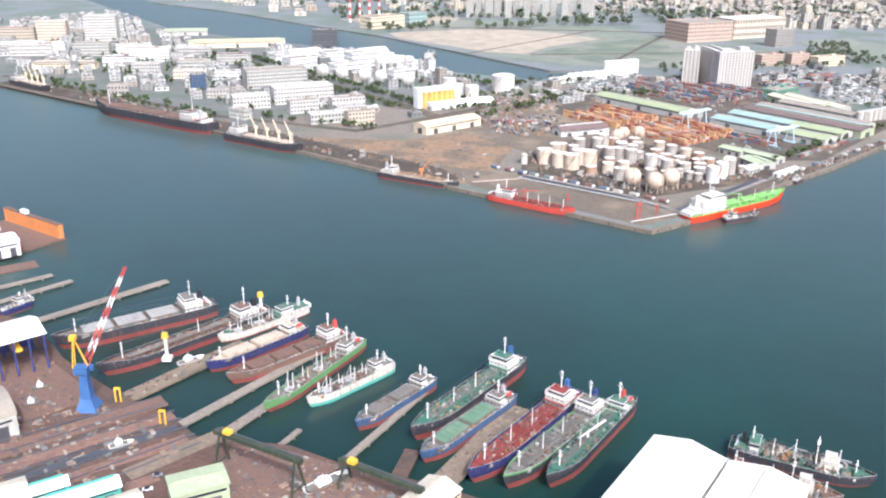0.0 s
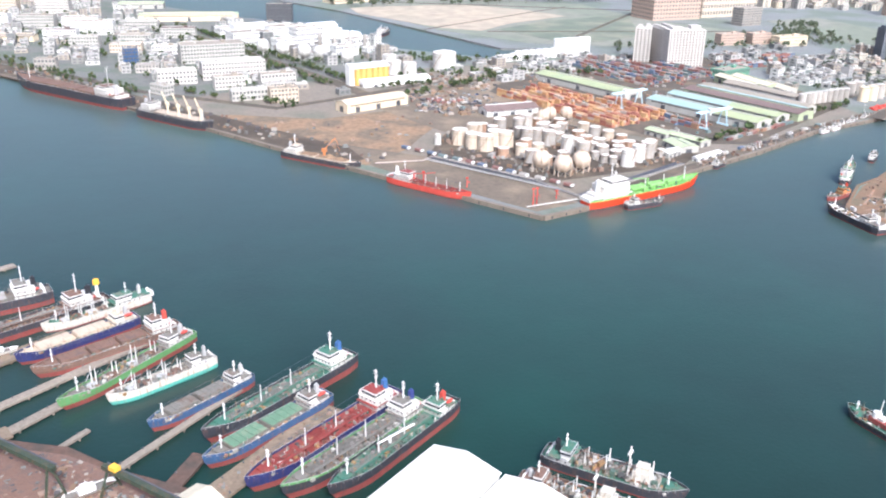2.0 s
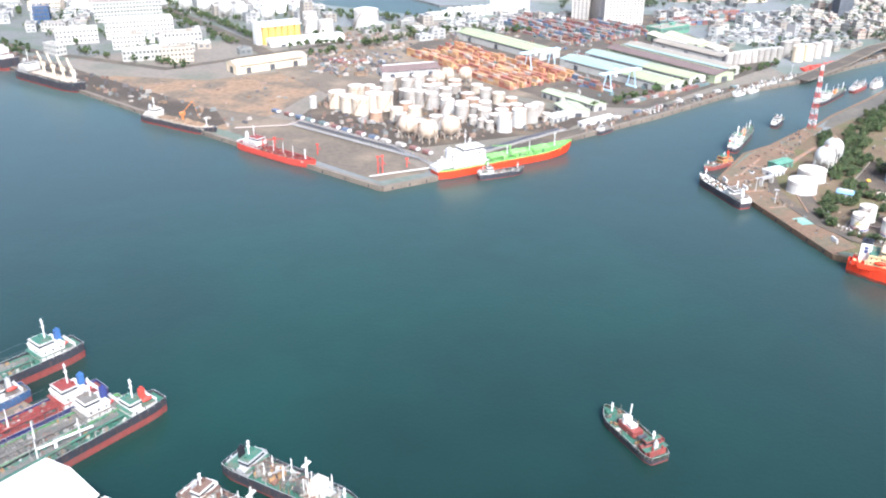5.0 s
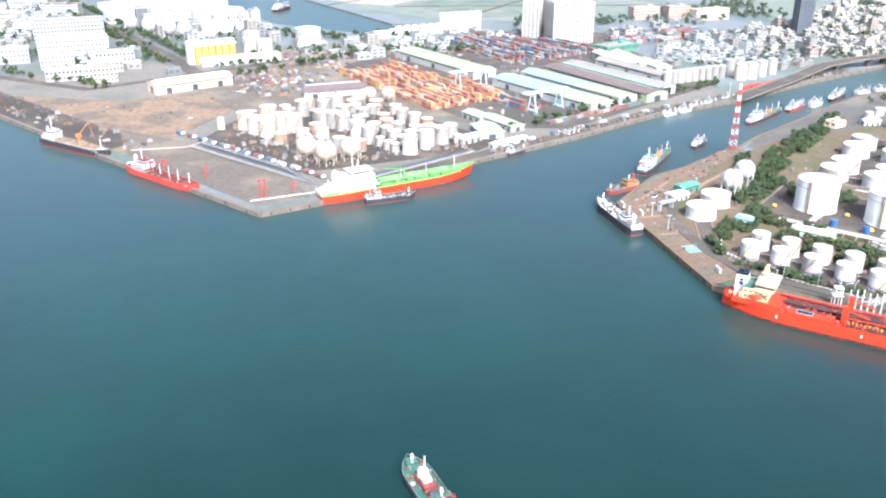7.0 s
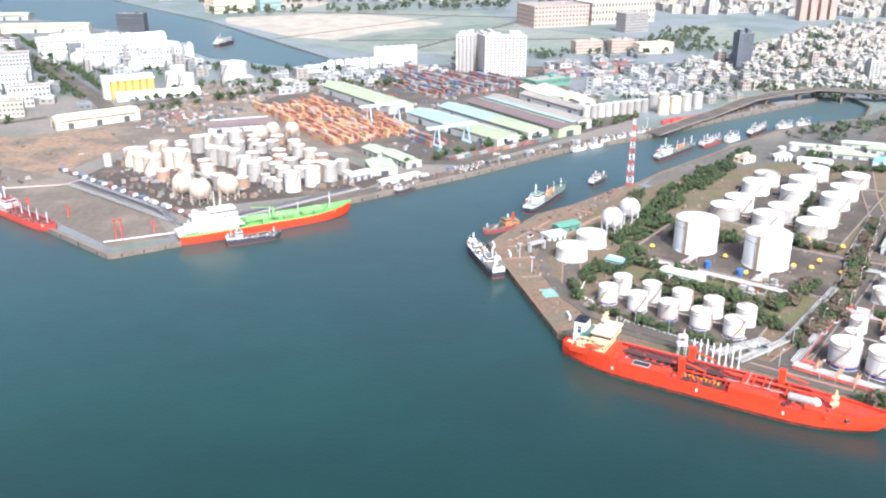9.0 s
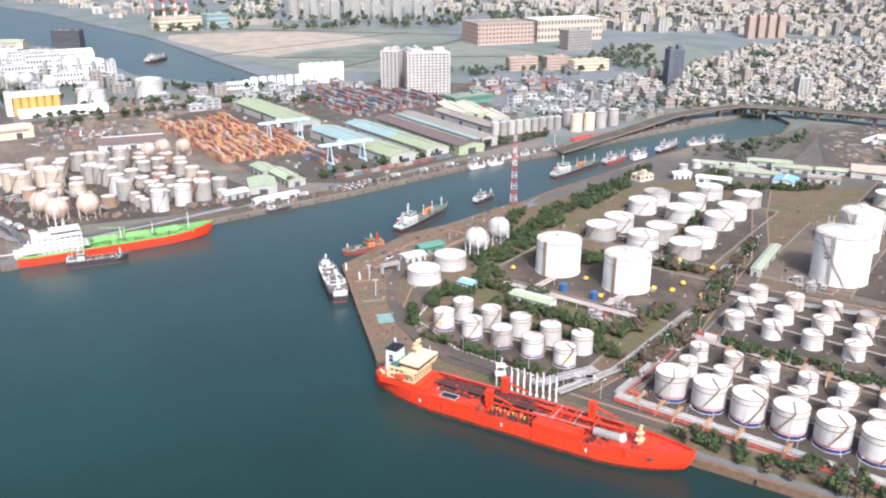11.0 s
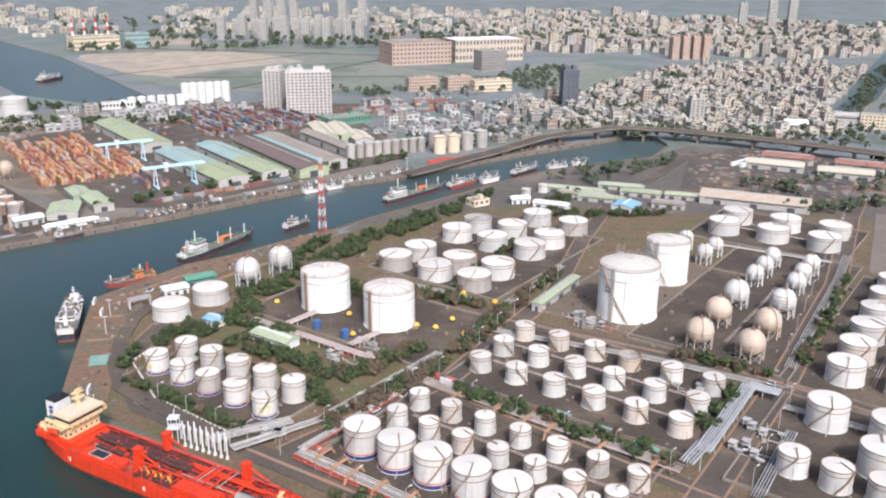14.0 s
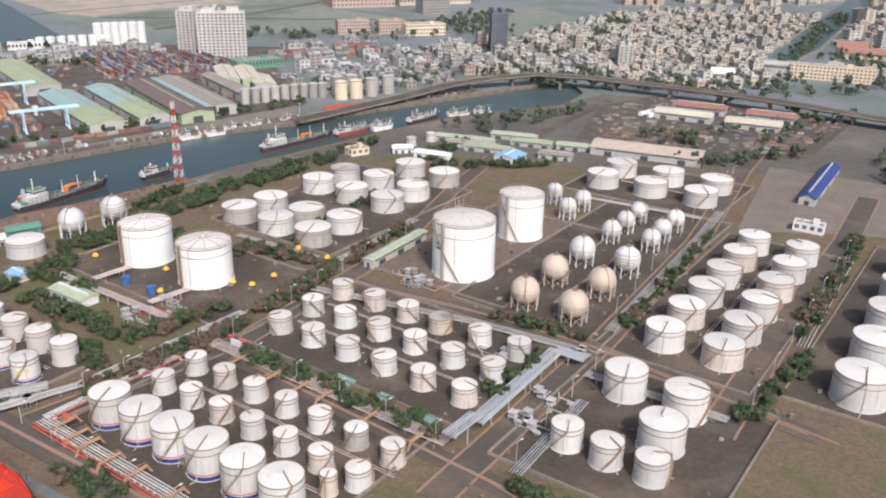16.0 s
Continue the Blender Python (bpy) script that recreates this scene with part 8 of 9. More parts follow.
for i, (x, y, a) in enumerate(((503, 472, -34), (508, 468, -34), (440, 451, 40), (352, 533, 100), (375, 462, 100), (344, 545, 100))):
    solid("white_board", Shape().box(0, 0, 0, 5.0, 0.8, 2.4), WHITE, "white panel box beside the road", "panel", "white panels", x=x, y=y, z=GROUND + 0.1, ang=a)

# fences and lamps along the roads
for line, n in (([(386, 500), (382, 486), (400, 458), (436, 432)], 40), ([(460, 419), (520, 378), (560, 352)], 46)):
    t = thing("fence", "white post fence along the perimeter road", "fence", "fences")
    tot = sum((Vector(line[i + 1]) - Vector(line[i])).length for i in range(len(line) - 1))
    for i in range(len(line) - 1):
        a, b = Vector(line[i]), Vector(line[i + 1])
        m = max(2, int(n * (b - a).length / tot))
        for k in range(m):
            p = a.lerp(b, k / m)
            part("post", Shape().box(p.x, p.y, GROUND, 0.4, 0.4, 1.3), WHITE, t)
        part("rail", Shape().bar((a.x, a.y, GROUND + 1.1), (b.x, b.y, GROUND + 1.1), 0.08, 4), WHITE, t)
lamp = thing("street_lamp", "grey street lamp post beside a terminal road", "street lamp", "street lamps")
part("pole", Shape().cyl(0, 0, 0, 7, 0.16, 0.1, n=6), PIPEGREY, lamp)
part("arm", Shape().bar((0, 0, 7), (1.6, 0, 7.3), 0.08, 4), PIPEGREY, lamp)
part("lamp_head", Shape().box(1.8, 0, 7.2, 0.9, 0.4, 0.2), WHITE, lamp)
first = True
for (x0, y0), (x1, y1), n in (((396, 460), (470, 410), 6), ((470, 410), (560, 352), 6), ((458, 436), (505, 484), 5), ((512, 500), (560, 590), 6), ((505, 466), (580, 412), 5), ((634, 494), (745, 700), 10), ((590, 400), (630, 470), 4), ((664, 430), (760, 578), 7)):
    for k in range(n):
        u = (k + 0.5) / n
        m = pose(x0 + u * (x1 - x0), y0 + u * (y1 - y0), GROUND, 0, 0, 40)
        if first:
            lamp.matrix_basis, first = m, False
        else:
            copy_thing(lamp, m)

# red and white lattice mast by the channel
mast_t = thing("lattice_mast", "red and white banded lattice radio mast", "mast", "", 431, 653, GROUND)
H, NB = 44.0, 12
for k in range(NB):
    z0, z1 = H * k / NB, H * (k + 1) / NB
    w0, w1 = 2.0 * (1 - 0.7 * k / NB), 2.0 * (1 - 0.7 * (k + 1) / NB)
    sh = Shape()
    for sx, sy in ((-1, -1), (1, -1), (1, 1), (-1, 1)):
        sh.bar((sx * w0, sy * w0, z0), (sx * w1, sy * w1, z1), 0.16, 4)
        sh.bar((sx * w0, sy * w0, z0), (-sy * w1, sx * w1, z1), 0.08, 4)
        sh.bar((sx * w0, sy * w0, z0), (-sy * w0, sx * w0, z0), 0.09, 4)
        sh.bar((-sy * w0, sx * w0, z0), (sx * w1, sy * w1, z1), 0.08, 4)
    part("section", sh, REDPAINT if k % 2 == 0 else WHITE, mast_t)
part("spike", Shape().cyl(0, 0, H, H + 3, 0.12, 0.05, n=5), REDPAINT, mast_t)


# ---- shipyard ----
def pier(a, b, w, label="weathered concrete finger pier", z=1.9, material=CONCRETE):
    A, B = Vector(a), Vector(b)
    ang = math.degrees(math.atan2(B.y - A.y, B.x - A.x))
    c = (A + B) / 2
    t = thing("pier", label, "pier", "", c.x, c.y, 0, ang, "structure")
    L = (B - A).length
    part("pier_deck", Shape().box(0, 0, z - 0.9, L, w, 0.9), material, t)
    n = max(2, int(L / 11))
    for k in range(n):
        for sy in (-1, 1):
            part("pile", Shape().cyl((k + 0.5) * L / n - L / 2, sy * w * 0.38, -3, z - 0.8, 0.4, n=6), material, t)
    for k in range(max(2, int(L / 10))):
        part("bollard", Shape().cyl((k + 0.5) * 10 - L / 2, w * 0.4, z, z + 0.6, 0.3, n=8), STEEL, t)


pier((-188, 388), (-132.5, 445), 4.5, "long pale concrete finger pier")
pier((-116, 318), (-75, 371), 9, "wide tan concrete pier with clutter", material=TANPIER)
pier((-89, 297), (-33, 373), 4.5, "long pale concrete finger pier")
pier((-76, 281), (-54.5, 316.5), 4.5, "pale concrete pier beside fishing ships")
pier((-22, 273), (9.4, 328), 3.0, "narrow concrete pier with floating fenders")
pier((11, 256), (46.8, 315), 9.5, "wide tan concrete pier between tankers", material=TANPIER)
pier((-224, 431), (-198, 453), 3.5, "short dark concrete pier")
pier((-216, 410), (-184, 445), 3.5, "short pale concrete pier")
pier((-48, 281), (-39, 298), 2.2, "short narrow concrete pier")
pier((-2, 258), (5, 284), 6.0, "short brown concrete pier", material=RUSTDIRT)

# slipways: long dark and pinkish bands of rusty plate
for pts, w, m, lab in (([(-165, 266), (-97, 318)], 9, BROWNDECK, "dark brown slipway of rusty plates"), ([(-160, 256), (-90, 307)], 7, PINKSLIP, "pinkish brown slipway"), ([(-150, 252), (-86, 298)], 4, STEEL, "dark brown slipway rail bed"), ([(-140, 246), (-80, 290)], 6, PINKSLIP, "pinkish brown slipway"), ([(-105, 262), (-70, 284)], 12, RUSTDIRT, "stained brown yard by the quay")):
    patch("slipway", strip(pts, w), 0.1, m, lab)
for k in range(7):
    patch("slip_rail", strip([(-168 + 7.5 * k, 275 - 5.0 * k), (-99 + 4.2 * k, 321 - 5.6 * k)], 0.9), 0.16, STEEL, "dark rusty slipway rail", "rail")
for k in range(3):
    patch("slipway", strip([(-150 + 18 * k, 238 + 2 * k), (-112 + 14 * k, 262 + 2 * k)], 5), 0.1, PINKSLIP, "pinkish brown slipway")
patch("pavement", strip([(-95.0, 266.5), (-65.7, 294.8)], 8), 0.12, TANPIER, "pale tan concrete lane in the shipyard", "pavement")
patch("yard_floor", [(-62, 285), (-40, 281), (10, 258), (10, 235), (-70, 235)], 0.06, BROWNDECK, "dark brown cluttered plate yard")
patch("yard_floor", [(-190, 380), (-150, 345), (-125, 320), (-160, 290), (-230, 330)], 0.06, BROWNDECK, "dark brown shipyard floor")

# open hall with white roof on dark blue frames
hall = thing("shipyard_hall", "open steel hall with white pitched roof and dark frames", "hall", "", -171, 345, GROUND, 40)
part("roof", Shape().gable(0, 0, 17.0, 20.5, 26, 22, over=0.6), WHITEROOF, hall)
for k in range(5):
    for sy in (-1, 1):
        part("column", Shape().box(-12.4 + 6.2 * k, sy * 10.6, 0, 0.7, 0.7, 16.8), NAVY, hall)
    part("truss", Shape().bar((-12.4 + 6.2 * k, -10.6, 16), (-12.4 + 6.2 * k, 10.6, 16), 0.3, 4).bar((-12.4 + 6.2 * k, -10.6, 10), (-12.4 + 6.2 * k, 10.6, 16), 0.2, 4), NAVY, hall)
part("back_wall", Shape().box(0, 10.8, 3, 25, 0.3, 13.4), NAVY, hall)
part("travelling_crane", Shape().box(2, 0, 11, 3, 20, 1.4).box(2, -3, 9.8, 3.4, 3.4, 1.4), YELLOW, hall, "orange-yellow travelling crane")
warehouse(-164, 290, 34, 22, 40, 9, TAUPEROOF, WALLGREY, "grey vaulted shipyard hall by the slipways", rise=5.5, vault=True, name="shipyard_hall")
warehouse(-242, 480, 24, 18, 40, 9, WHITEROOF, WHITE, "white pitched-roof hall at the edge of the yard", name="shipyard_hall")

# slewing jib crane
jc = thing("jib_crane", "blue slewing dock crane with red and white lattice boom", "crane", "", -125, 312, GROUND, 0)
part("pedestal", Shape().box(0, 0, 0, 8.5, 8.5, 5, taper=0.5).box(0, 0, 5, 4.2, 4.2, 11, taper=0.72), BLUE, jc)
part("cab", Shape().box(-0.5, 0, 16, 5.4, 4.6, 2.8).box(2.4, 1.5, 16.4, 1.8, 1.8, 2.0), BLUE, jc)
part("back_frame", Shape().bar((-3, -2.2, 19), (-2, -1, 31), 0.28, 4).bar((-3, 0.2, 19), (-2, 0, 31), 0.28, 4).bar((2, 0, 19), (-2, 0, 31), 0.3, 4).box(-2, -0.5, 30.5, 2.4, 2.4, 1.8), YELLOW, jc)
tip = Vector((5.8, 41.6, 44))
root = Vector((0.5, 2.5, 19.5))
for k in range(9):
    p, q = root.lerp(tip, k / 9), root.lerp(tip, (k + 1) / 9)
    w0, w1 = 1.2 - 0.08 * k, 1.2 - 0.08 * (k + 1)
    sec = Shape()
    for sx, sz in ((-1, -1), (1, -1), (1, 1), (-1, 1)):
        sec.bar((p.x + sx * w0, p.y, p.z + sz * w0 * 0.7), (q.x + sx * w1, q.y, q.z + sz * w1 * 0.7), 0.13, 4)
        sec.bar((p.x + sx * w0, p.y, p.z + sz * w0 * 0.7), (q.x - sx * w1, q.y, q.z + sz * w1 * 0.7), 0.07, 4)
        sec.bar((p.x + sx * w0, p.y, p.z + sz * w0 * 0.7), (q.x + sx * w1, q.y, q.z - sz * w1 * 0.7), 0.07, 4)
    part("boom_section", sec, REDPAINT if k % 2 == 0 else WHITE, jc)
part("stay_cable", Shape().bar((-2, 0, 31.5), tuple(tip), 0.1, 4).bar((-2, 0.4, 31.5), tuple(root.lerp(tip, 0.6)), 0.1, 4), STEEL, jc)

# goliath gantries
for (ax, ay), (bx, by), hh in (((-63, 273), (-33, 256), 14), ((-18, 262), (8, 246), 9.5)):
    A, B = Vector((ax, ay)), Vector((bx, by))
    c = (A + B) / 2
    t = thing("goliath_crane", "dark green gantry crane with a yellow trolley", "crane", "gantry cranes", c.x, c.y, GROUND, math.degrees(math.atan2(B.y - A.y, B.x - A.x)))
    L = (B - A).length
    part("girder", Shape().box(0, 0, hh - 1, L + 4, 1.8, 1.6), DARKGREEN, t)
    for sx in (-1, 1):
        for sy in (-1, 1):
            part("leg", Shape().bar((sx * L / 2, sy * 4, 0), (sx * (L / 2 - 0.6), sy * 0.7, hh - 0.8), 0.45, 4), DARKGREEN, t)
        part("leg_tie", Shape().bar((sx * L / 2, -3.2, 2.6), (sx * L / 2, 3.2, 2.6), 0.25, 4), DARKGREEN, t)
    part("walkway", Shape().box(0, 1.3, hh + 0.5, L + 3, 0.7, 0.15), STEEL, t)
    part("trolley", Shape().box(-L * 0.38, 0, hh + 0.6, 3, 2.4, 1.4), YELLOW, t)

warehouse(-65, 250, 18, 12, 25, 10.5, PALEGREENROOF, PALEGREENROOF, "pale green plate-clad workshop of the shipyard", rise=0.7, doors=2)
warehouse(-120, 252, 20, 6, 32, 5, WHITEROOF, SEAGREEN, "white workshop with turquoise walls")
warehouse(-104, 250, 24, 7, 32, 5.5, WHITEROOF, SEAGREEN, "white workshop with turquoise walls")
warehouse(-132, 244, 24, 14, 32, 7, CREAMROOF, CREAM, "cream-roofed workshop of the shipyard")
warehouse(-92, 240, 22, 12, 32, 6, CREAMROOF, CREAM, "cream-roofed workshop of the shipyard")
warehouse(12, 247, 16, 13, 55, 7, CREAMROOF, CREAM, "cream-roofed workshop beside the quay", doors=1)
warehouse(83, 229.5, 42, 23, 55, 25.5, HALLROOF, WHITE, "tall hall with bright white pitched roof", rise=2.6, doors=3)
warehouse(104, 216, 42, 23.5, 55, 24.8, HALLROOF, WHITE, "tall hall with ribbed white roof", rise=2.4, doors=3)
# signal columns and yellow posts on the piers
for x, y, hh in ((-106, 354, 11), (-73, 401, 10)):
    t = thing("pier_crane", "white column crane with a yellow cab on the pier", "crane", "pier cranes", x, y, 1.9)
    part("column", Shape().cyl(0, 0, 0, hh, 0.9, 0.7, n=10), WHITE, t)
    part("cab", Shape().cyl(0, 0, hh, hh + 2.2, 1.6, 1.3, n=10), YELLOW, t)
    part("base_block", Shape().box(0, 0, 0, 4, 4, 1.6), WHITE, t)
for x, y in ((-115, 317), (-92, 300)):
    solid("yellow_frame", Shape().box(-1, 0, 0, 0.5, 0.8, 6).box(1, 0, 0, 0.5, 0.8, 6).box(0, 0, 5.6, 2.6, 0.9, 0.8), YELLOW, "yellow steel post frame at the dock head", "frame", "yellow frames", x=x, y=y, z=GROUND)
# floating dock
fd = thing("floating_dock", "orange floating dry dock with high side walls", "floating dock", "", -249, 518, 0, -35)
part("pontoon", Shape().box(0, 0, -1, 62, 32, 2.4), BROWNDECK, fd)
for sy in (-1, 1):
    part("side_wall", Shape().box(0, sy * 14, 1.4, 60, 3.2, 8.5), DOCKORANGE, fd, "orange side wall")
    part("wall_top", Shape().box(0, sy * 14, 9.9, 60, 3.6, 0.3), BROWNDECK, fd)
    part("control_cabin", Shape().box(-8 * sy, sy * 14, 10.2, 6, 2.6, 2.4), WHITE, fd)
solid("work_float", Shape().box(0, 0, -0.6, 22, 10, 1.6), BROWNDECK, "rusty flat work float", "pontoon", x=-224, y=466, ang=35)
# boats on land and quay boats
for x, y, a, hl, m in ((-103, 285, 30, 9, WHITE), (-148, 314, 20, 8, GREYDECK), (-150, 327, 20, 8, GREYDECK), (-95, 352, 38, 12, WHITE), (-24, 262, 40, 18, WHITE)):
    t = thing("boat_on_land", "small laid-up boat with cabin on the yard ground", "boat", "laid-up boats", x, y, GROUND if y < 330 else 1.9, a)
    sh, ring = hull_shape(hl, hl * 0.28, [(0.0, 0.5, 0.4), (1.4, 1.0, 1.0)])
    part("hull", sh, m, t)
    part("deck", Shape().box(-hl * 0.1, 0, 1.0, hl * 0.7, hl * 0.22, 0.35), GREYDECK, t)
    part("cabin", Shape().box(-hl * 0.1, 0, 1.35, hl * 0.3, hl * 0.18, 1.5).box(-hl * 0.12, 0, 2.85, hl * 0.14, hl * 0.12, 1.0), WHITE, t)
    part("mast", Shape().bar((-hl * 0.1, 0, 2.8), (-hl * 0.1, 0, 5.4), 0.08, 4), WHITE, t)


def litter(name, label, poly, n, seed, material=CLUTTER, size=(0.4, 2.2), tall=(0.2, 0.9), base=GROUND + 0.1, ang=None):
    """Loose small goods strewn over a piece of ground."""
    rr = random.Random(seed)
    xs, ys = [p[0] for p in poly], [p[1] for p in poly]
    sh = Shape()
    done = 0
    while done < n:
        x, y = rr.uniform(min(xs), max(xs)), rr.uniform(min(ys), max(ys))
        if inside(x, y, poly):
            done += 1
            sh.box(x, y, base, rr.uniform(*size), rr.uniform(*size) * 0.6, rr.uniform(*tall), rr.uniform(0, 180) if ang is None else ang + rr.choice((0, 90)) + rr.uniform(-4, 4), taper=rr.uniform(0.7, 1.0))
    solid(name, sh, material, label, "clutter", kind="stuff")


litter("yard_litter", "rusty plates, crates and gear strewn over the shipyard", [(-62, 284), (-40, 281), (10, 258), (10, 235), (-70, 235)], 300, 51)
litter("yard_litter", "rusty plates, crates and gear strewn over the shipyard", [(-190, 380), (-150, 345), (-123, 322), (-90, 300), (-160, 240), (-230, 330)], 220, 52)
litter("pier_litter", "crates and gear on the wide tan piers", rect(-97, 343, 60, 7, 51), 45, 53, base=1.9)
litter("pier_litter", "crates and gear on the wide tan piers", rect(32, 286, 66, 8, 59), 50, 54, base=1.9)
litter("dirt_heaps", "dark heaps and stacks on the dirt yard", [(-90, 770), (-15, 760), (50, 800), (80, 750), (60, 690), (0, 690)], 24, 55, size=(1.5, 5), tall=(0.5, 1.6))
litter("quay_goods", "goods and vehicles along the west quay", strip([(-480, 1050), (-170, 806), (-60, 718), (40, 640)], 28), 190, 56, size=(1.5, 5), tall=(0.8, 2.6))
litter("tank_farm_gear", "sheds, valves and gear between the crowded tanks", [(80, 655), (150, 600), (262, 645), (255, 672), (190, 758), (90, 720)], 380, 57, size=(0.8, 4), tall=(0.5, 2.6))
litter("yard_scrap", "dark scrap, plates and stacks by the gantry tracks", [(-40, 274), (-20, 264), (10, 252), (22, 240), (-40, 232)], 200, 66, size=(0.6, 3.4), tall=(0.2, 1.2))
litter("slip_scrap", "rusty plates and timber along the slipways", [(-150, 330), (-125, 316), (-94, 295), (-80, 283), (-100, 250), (-160, 245)], 260, 67, size=(0.6, 4.0), tall=(0.15, 0.8), ang=37)
litter("stock_piles", "stacked dark goods in the open storage ground", [(655, 740), (690, 850), (740, 890), (860, 825), (795, 735), (700, 712)], 420, 58, size=(2, 8), tall=(0.4, 1.4), ang=-24)
litter("terminal_gear", "small cabinets, pipes and gear in the terminal verges", [(385, 455), (470, 410), (560, 355), (640, 390), (720, 470), (700, 600), (560, 700), (470, 660), (400, 560)], 500, 59, size=(0.5, 2.2), tall=(0.3, 1.5))
litter("jetty_gear", "crates and fittings on the jetty deck", [(348, 546), (372, 456), (382, 458), (368, 520), (374, 556), (436, 652), (430, 656), (374, 592)], 90, 60, size=(0.5, 2.4), tall=(0.3, 1.4), base=GROUND + 0.5)
for x, y, lx, ly in ((567.7, 430.5, 9, 5), (514, 466.7, 7, 4), (542, 451, 8, 4.5), (556, 441, 5, 4)):
    patch("pool_floor", rect(x, y, lx, ly, A2), 0.2, POOLGREEN, "faded green painted yard square in the verge", "pavement")
for x, y, a in ((465.6, 420.8, 55), (471.2, 415, 55), (476.1, 410.5, 55), (484.4, 403.5, 55), (493.5, 398, 55), (506, 389, 55), (506.7, 459.3, 55), (520.2, 449.5, 55), (530, 443, 55), (537.7, 437.5, 55), (552.8, 427, 55), (567.3, 416.7, 55)):
    wb = thing("pipe_crossing", "brown steel walkway stepping over low pipes", "walkway", "pipe crossings", x, y, GROUND, a)
    part("deck", Shape().box(0, 0, 2.5, 6.4, 1.2, 0.25), WALKBROWN, wb)
    for sx in (-1, 1):
        part("stair", Shape().bar((sx * 3.2, 0, 2.5), (sx * 4.6, 0, 0.1), 0.4, 4), WALKBROWN, wb)
    for sy in (-1, 1):
        part("rail", Shape().bar((-3.2, sy * 0.6, 3.5), (3.2, sy * 0.6, 3.5), 0.07, 4).bar((-3.2, sy * 0.6, 2.6), (-3.2, sy * 0.6, 3.5), 0.06, 4).bar((3.2, sy * 0.6, 2.6), (3.2, sy * 0.6, 3.5), 0.06, 4), WALKBROWN, wb)
litter("box_yard_gear", "trailers and boxes between the container rows", [(150, 925), (290, 1090), (410, 1090), (420, 990), (465, 850), (335, 712), (275, 705)], 260, 61, material=BOXES, size=(2, 5), tall=(1.0, 2.4), ang=127)
litter("roadside_goods", "goods and boxes along the channel road", strip([(275, 640), (400, 752), (530, 852), (600, 905)], 7), 160, 62, size=(1, 4), tall=(0.6, 2.2), ang=40)


litter("red_pipe_stacks", "red painted pipe sections stacked on the channel quay", strip([(485, 829), (512, 849), (538, 867)], 6), 90, 63, material=REDPAINT, size=(2, 6), tall=(0.8, 2.0), ang=37)
litter("parked_trailers", "rows of trailers, boxes and lorries on the worn lot", [(56, 800), (95, 775), (150, 812), (128, 870), (60, 895), (20, 850)], 170, 64, material=CLUTTER, size=(2, 7), tall=(0.9, 2.4), ang=28)
litter("parked_trailers", "rows of trailers, boxes and lorries on the worn lot", [(60, 905), (132, 884), (150, 935), (255, 955), (240, 985), (60, 960)], 150, 65, material=CLUTTER, size=(2, 6), tall=(0.9, 2.2), ang=28)


# ---- vehicles ----
def car_model(l, h, material, label, name, category):
    t = thing(name, label, category, "parked vehicles")
    w = l * 0.42
    body = Shape().box(0, 0, 0.35, l, w, h * 0.45)
    if name == "lorry":
        part("body", Shape().box(0, 0, 0.5, l, w * 0.8, 0.4), STEEL, t)
        part("load_box", Shape().box(-l * 0.12, 0, 0.9, l * 0.72, w, h - 0.9), material, t)
        part("cab", Shape().box(l * 0.4, 0, 0.7, l * 0.2, w * 0.95, h * 0.62), WHITE, t)
    else:
        part("body", body, material, t)
        part("cabin", Shape().box(-l * 0.05, 0, 0.35 + h * 0.45, l * 0.55, w * 0.9, h * 0.4, taper=0.82), GLASS, t)
    for sx in (-1, 1):
        for sy in (-1, 1):
            part("wheel", Shape().bar((sx * l * 0.32, sy * w * 0.42, 0.35), (sx * l * 0.32, sy * w * 0.52, 0.35), 0.35, 8), BLACK, t)
    return t


def park(model, spots):
    for i, (x, y, a) in enumerate(spots):
        m = pose(x, y, GROUND + 0.25, 0, 0, a)
        if i == 0:
            model.matrix_basis = m
        else:
            copy_thing(model, m)


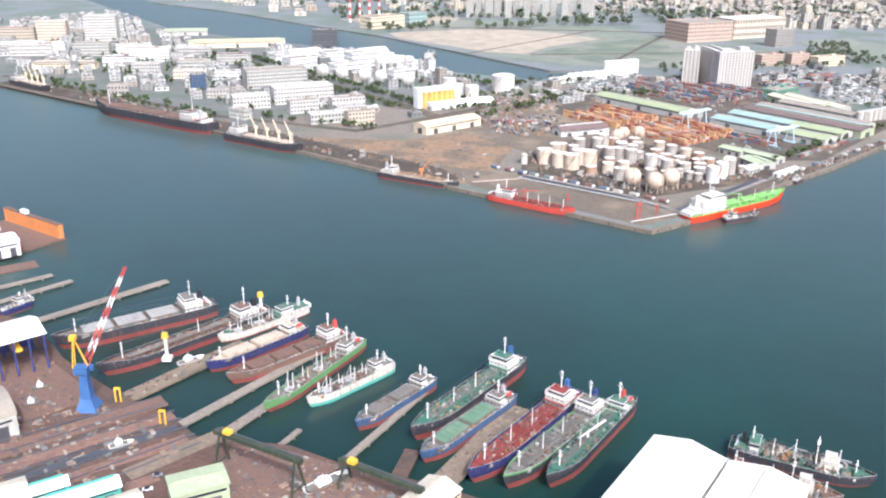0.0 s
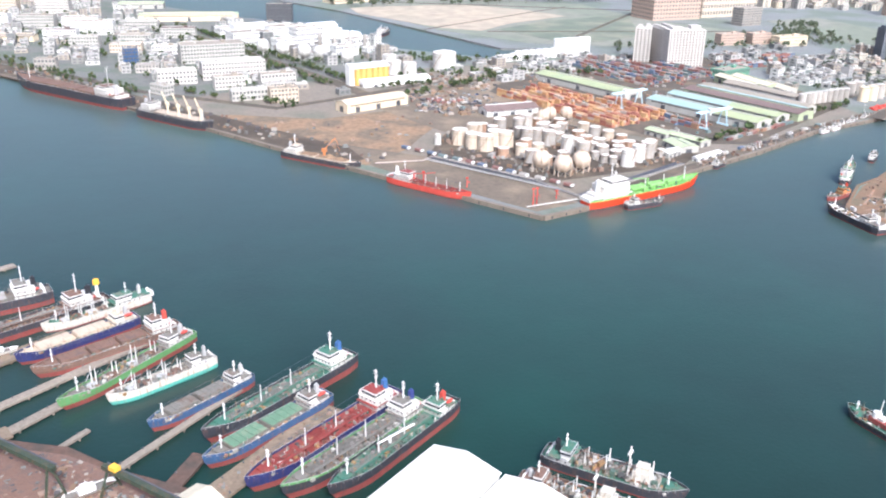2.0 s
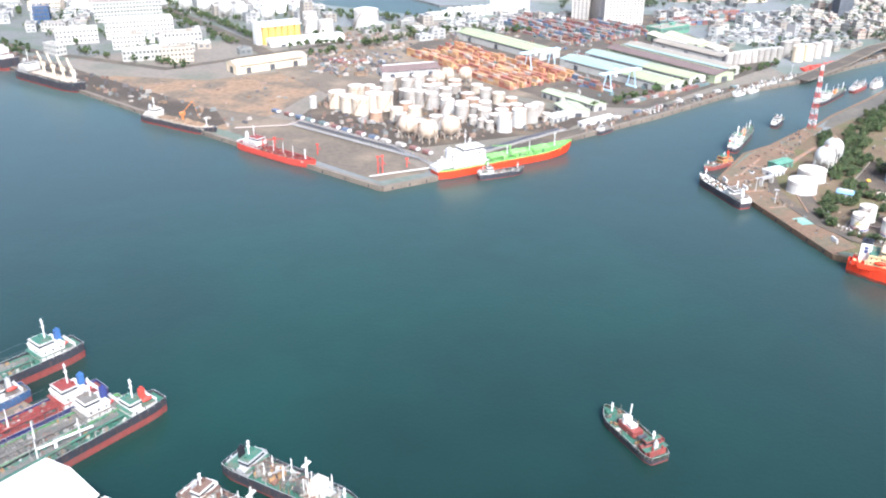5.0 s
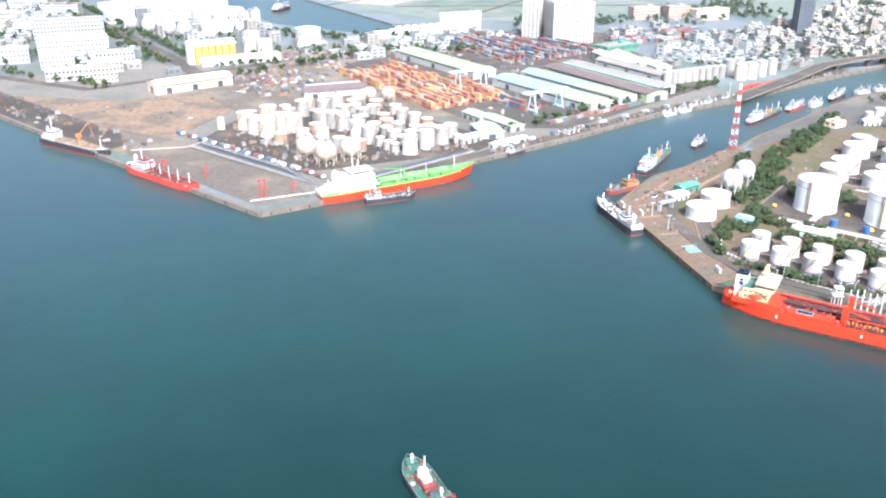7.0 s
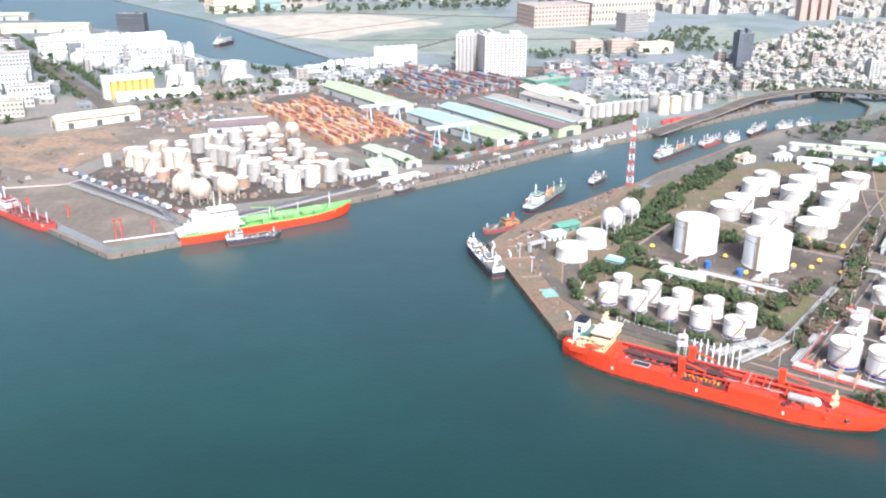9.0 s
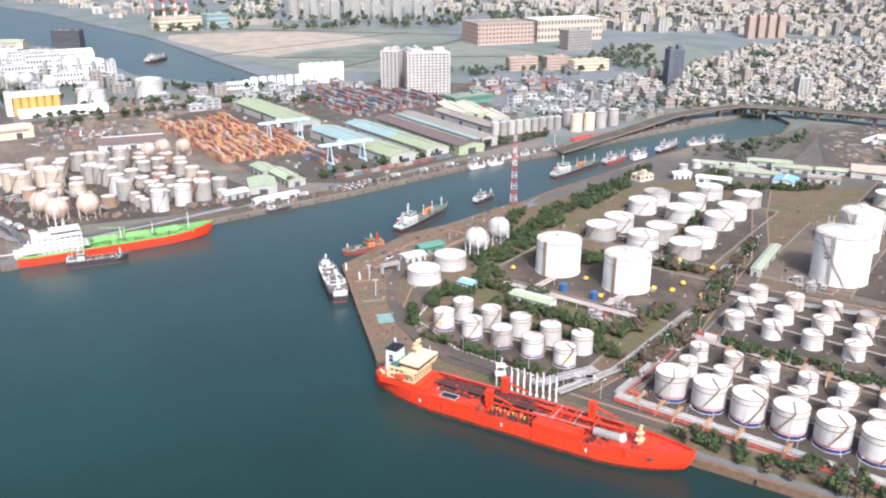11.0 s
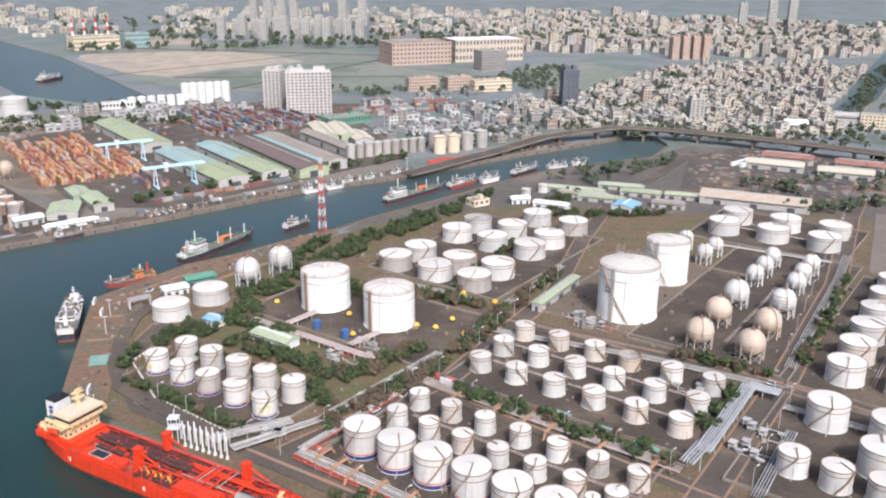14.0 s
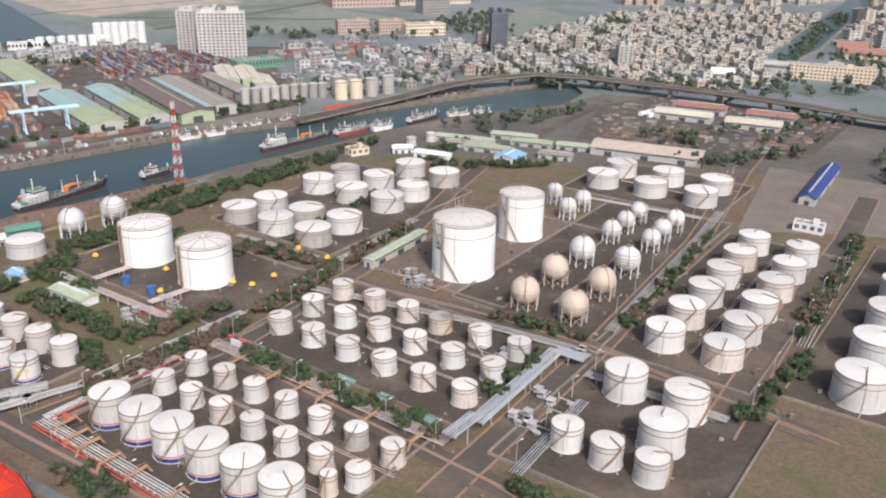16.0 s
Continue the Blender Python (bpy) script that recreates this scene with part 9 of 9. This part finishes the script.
rr = random.Random(71)
lots = []
for k in range(36):
    u, v = rr.random(), rr.random()
    lots.append((68 + 55 * u + rr.uniform(-2, 2), 790 + 60 * v + 20 * u, 25 + rr.choice((0, 90))))
park(car_model(3.4, 1.3, CARS, "parked car in the open lot", "car", "car"), lots[:20])
park(car_model(7.0, 2.6, BOXES, "parked box lorry in the open lot", "lorry", "lorry"), lots[20:] + [(300 + 18 * k, 668 + 15.5 * k, 40) for k in range(7)] + [(60 + 9.3 * k + (k * k % 3), 671 - 7.2 * k, -38) for k in range(13)])
park(car_model(3.4, 1.3, CARS, "car on a terminal road", "car", "car"), [(470 + 9 * k, 440 + 11 * k, 50) for k in range(4)] + [(600, 430, 56), (650, 515, 56), (700, 600, 58), (430, 434, -34), (364, 560, 50), (-84, 266, 10), (-85, 258, 15)])
# red posts on the apron
for x, y, hh in ((75, 593, 7), (104, 581, 7), (144.5, 548, 11), (147, 549.5, 11), (160.5, 560, 6)):
    t = thing("quay_mast", "red steel loading post on the apron", "post", "red posts", x, y, GROUND)
    part("post", Shape().cyl(0, 0, 0, hh, 0.4, 0.28, n=8), REDPAINT, t)
    part("head", Shape().box(0, 0, hh - 0.8, 1.8, 0.9, 0.9), REDPAINT, t)
    part("arm", Shape().bar((0, 0, hh * 0.7), (1.8, 0.6, hh * 0.45), 0.2, 6), REDPAINT, t)
for x, y in ((404, 740), (470, 812), (350, 700), (357, 530), (362, 512)):
    t = thing("quay_mast", "pale flood light mast by the quay", "light mast", "light masts", x, y, GROUND)
    part("post", Shape().cyl(0, 0, 0, 8, 0.3, 0.2, n=8), PIPE, t)
    part("lamp_head", Shape().box(0, 0, 7.8, 2.4, 0.8, 0.5), PIPEGREY, t)
# white gantry over the jetty road and foam tower
jf = thing("road_gantry", "white steel pipe gantry across the jetty road", "gantry", "", 366, 541, GROUND, 35)
for x in (-4.5, 4.5):
    part("post", Shape().box(x, 0, 0, 0.7, 2.4, 4.2), PIPE, jf)
part("beam", Shape().box(0, 0, 4.2, 10, 2.6, 1.1), PIPE, jf)
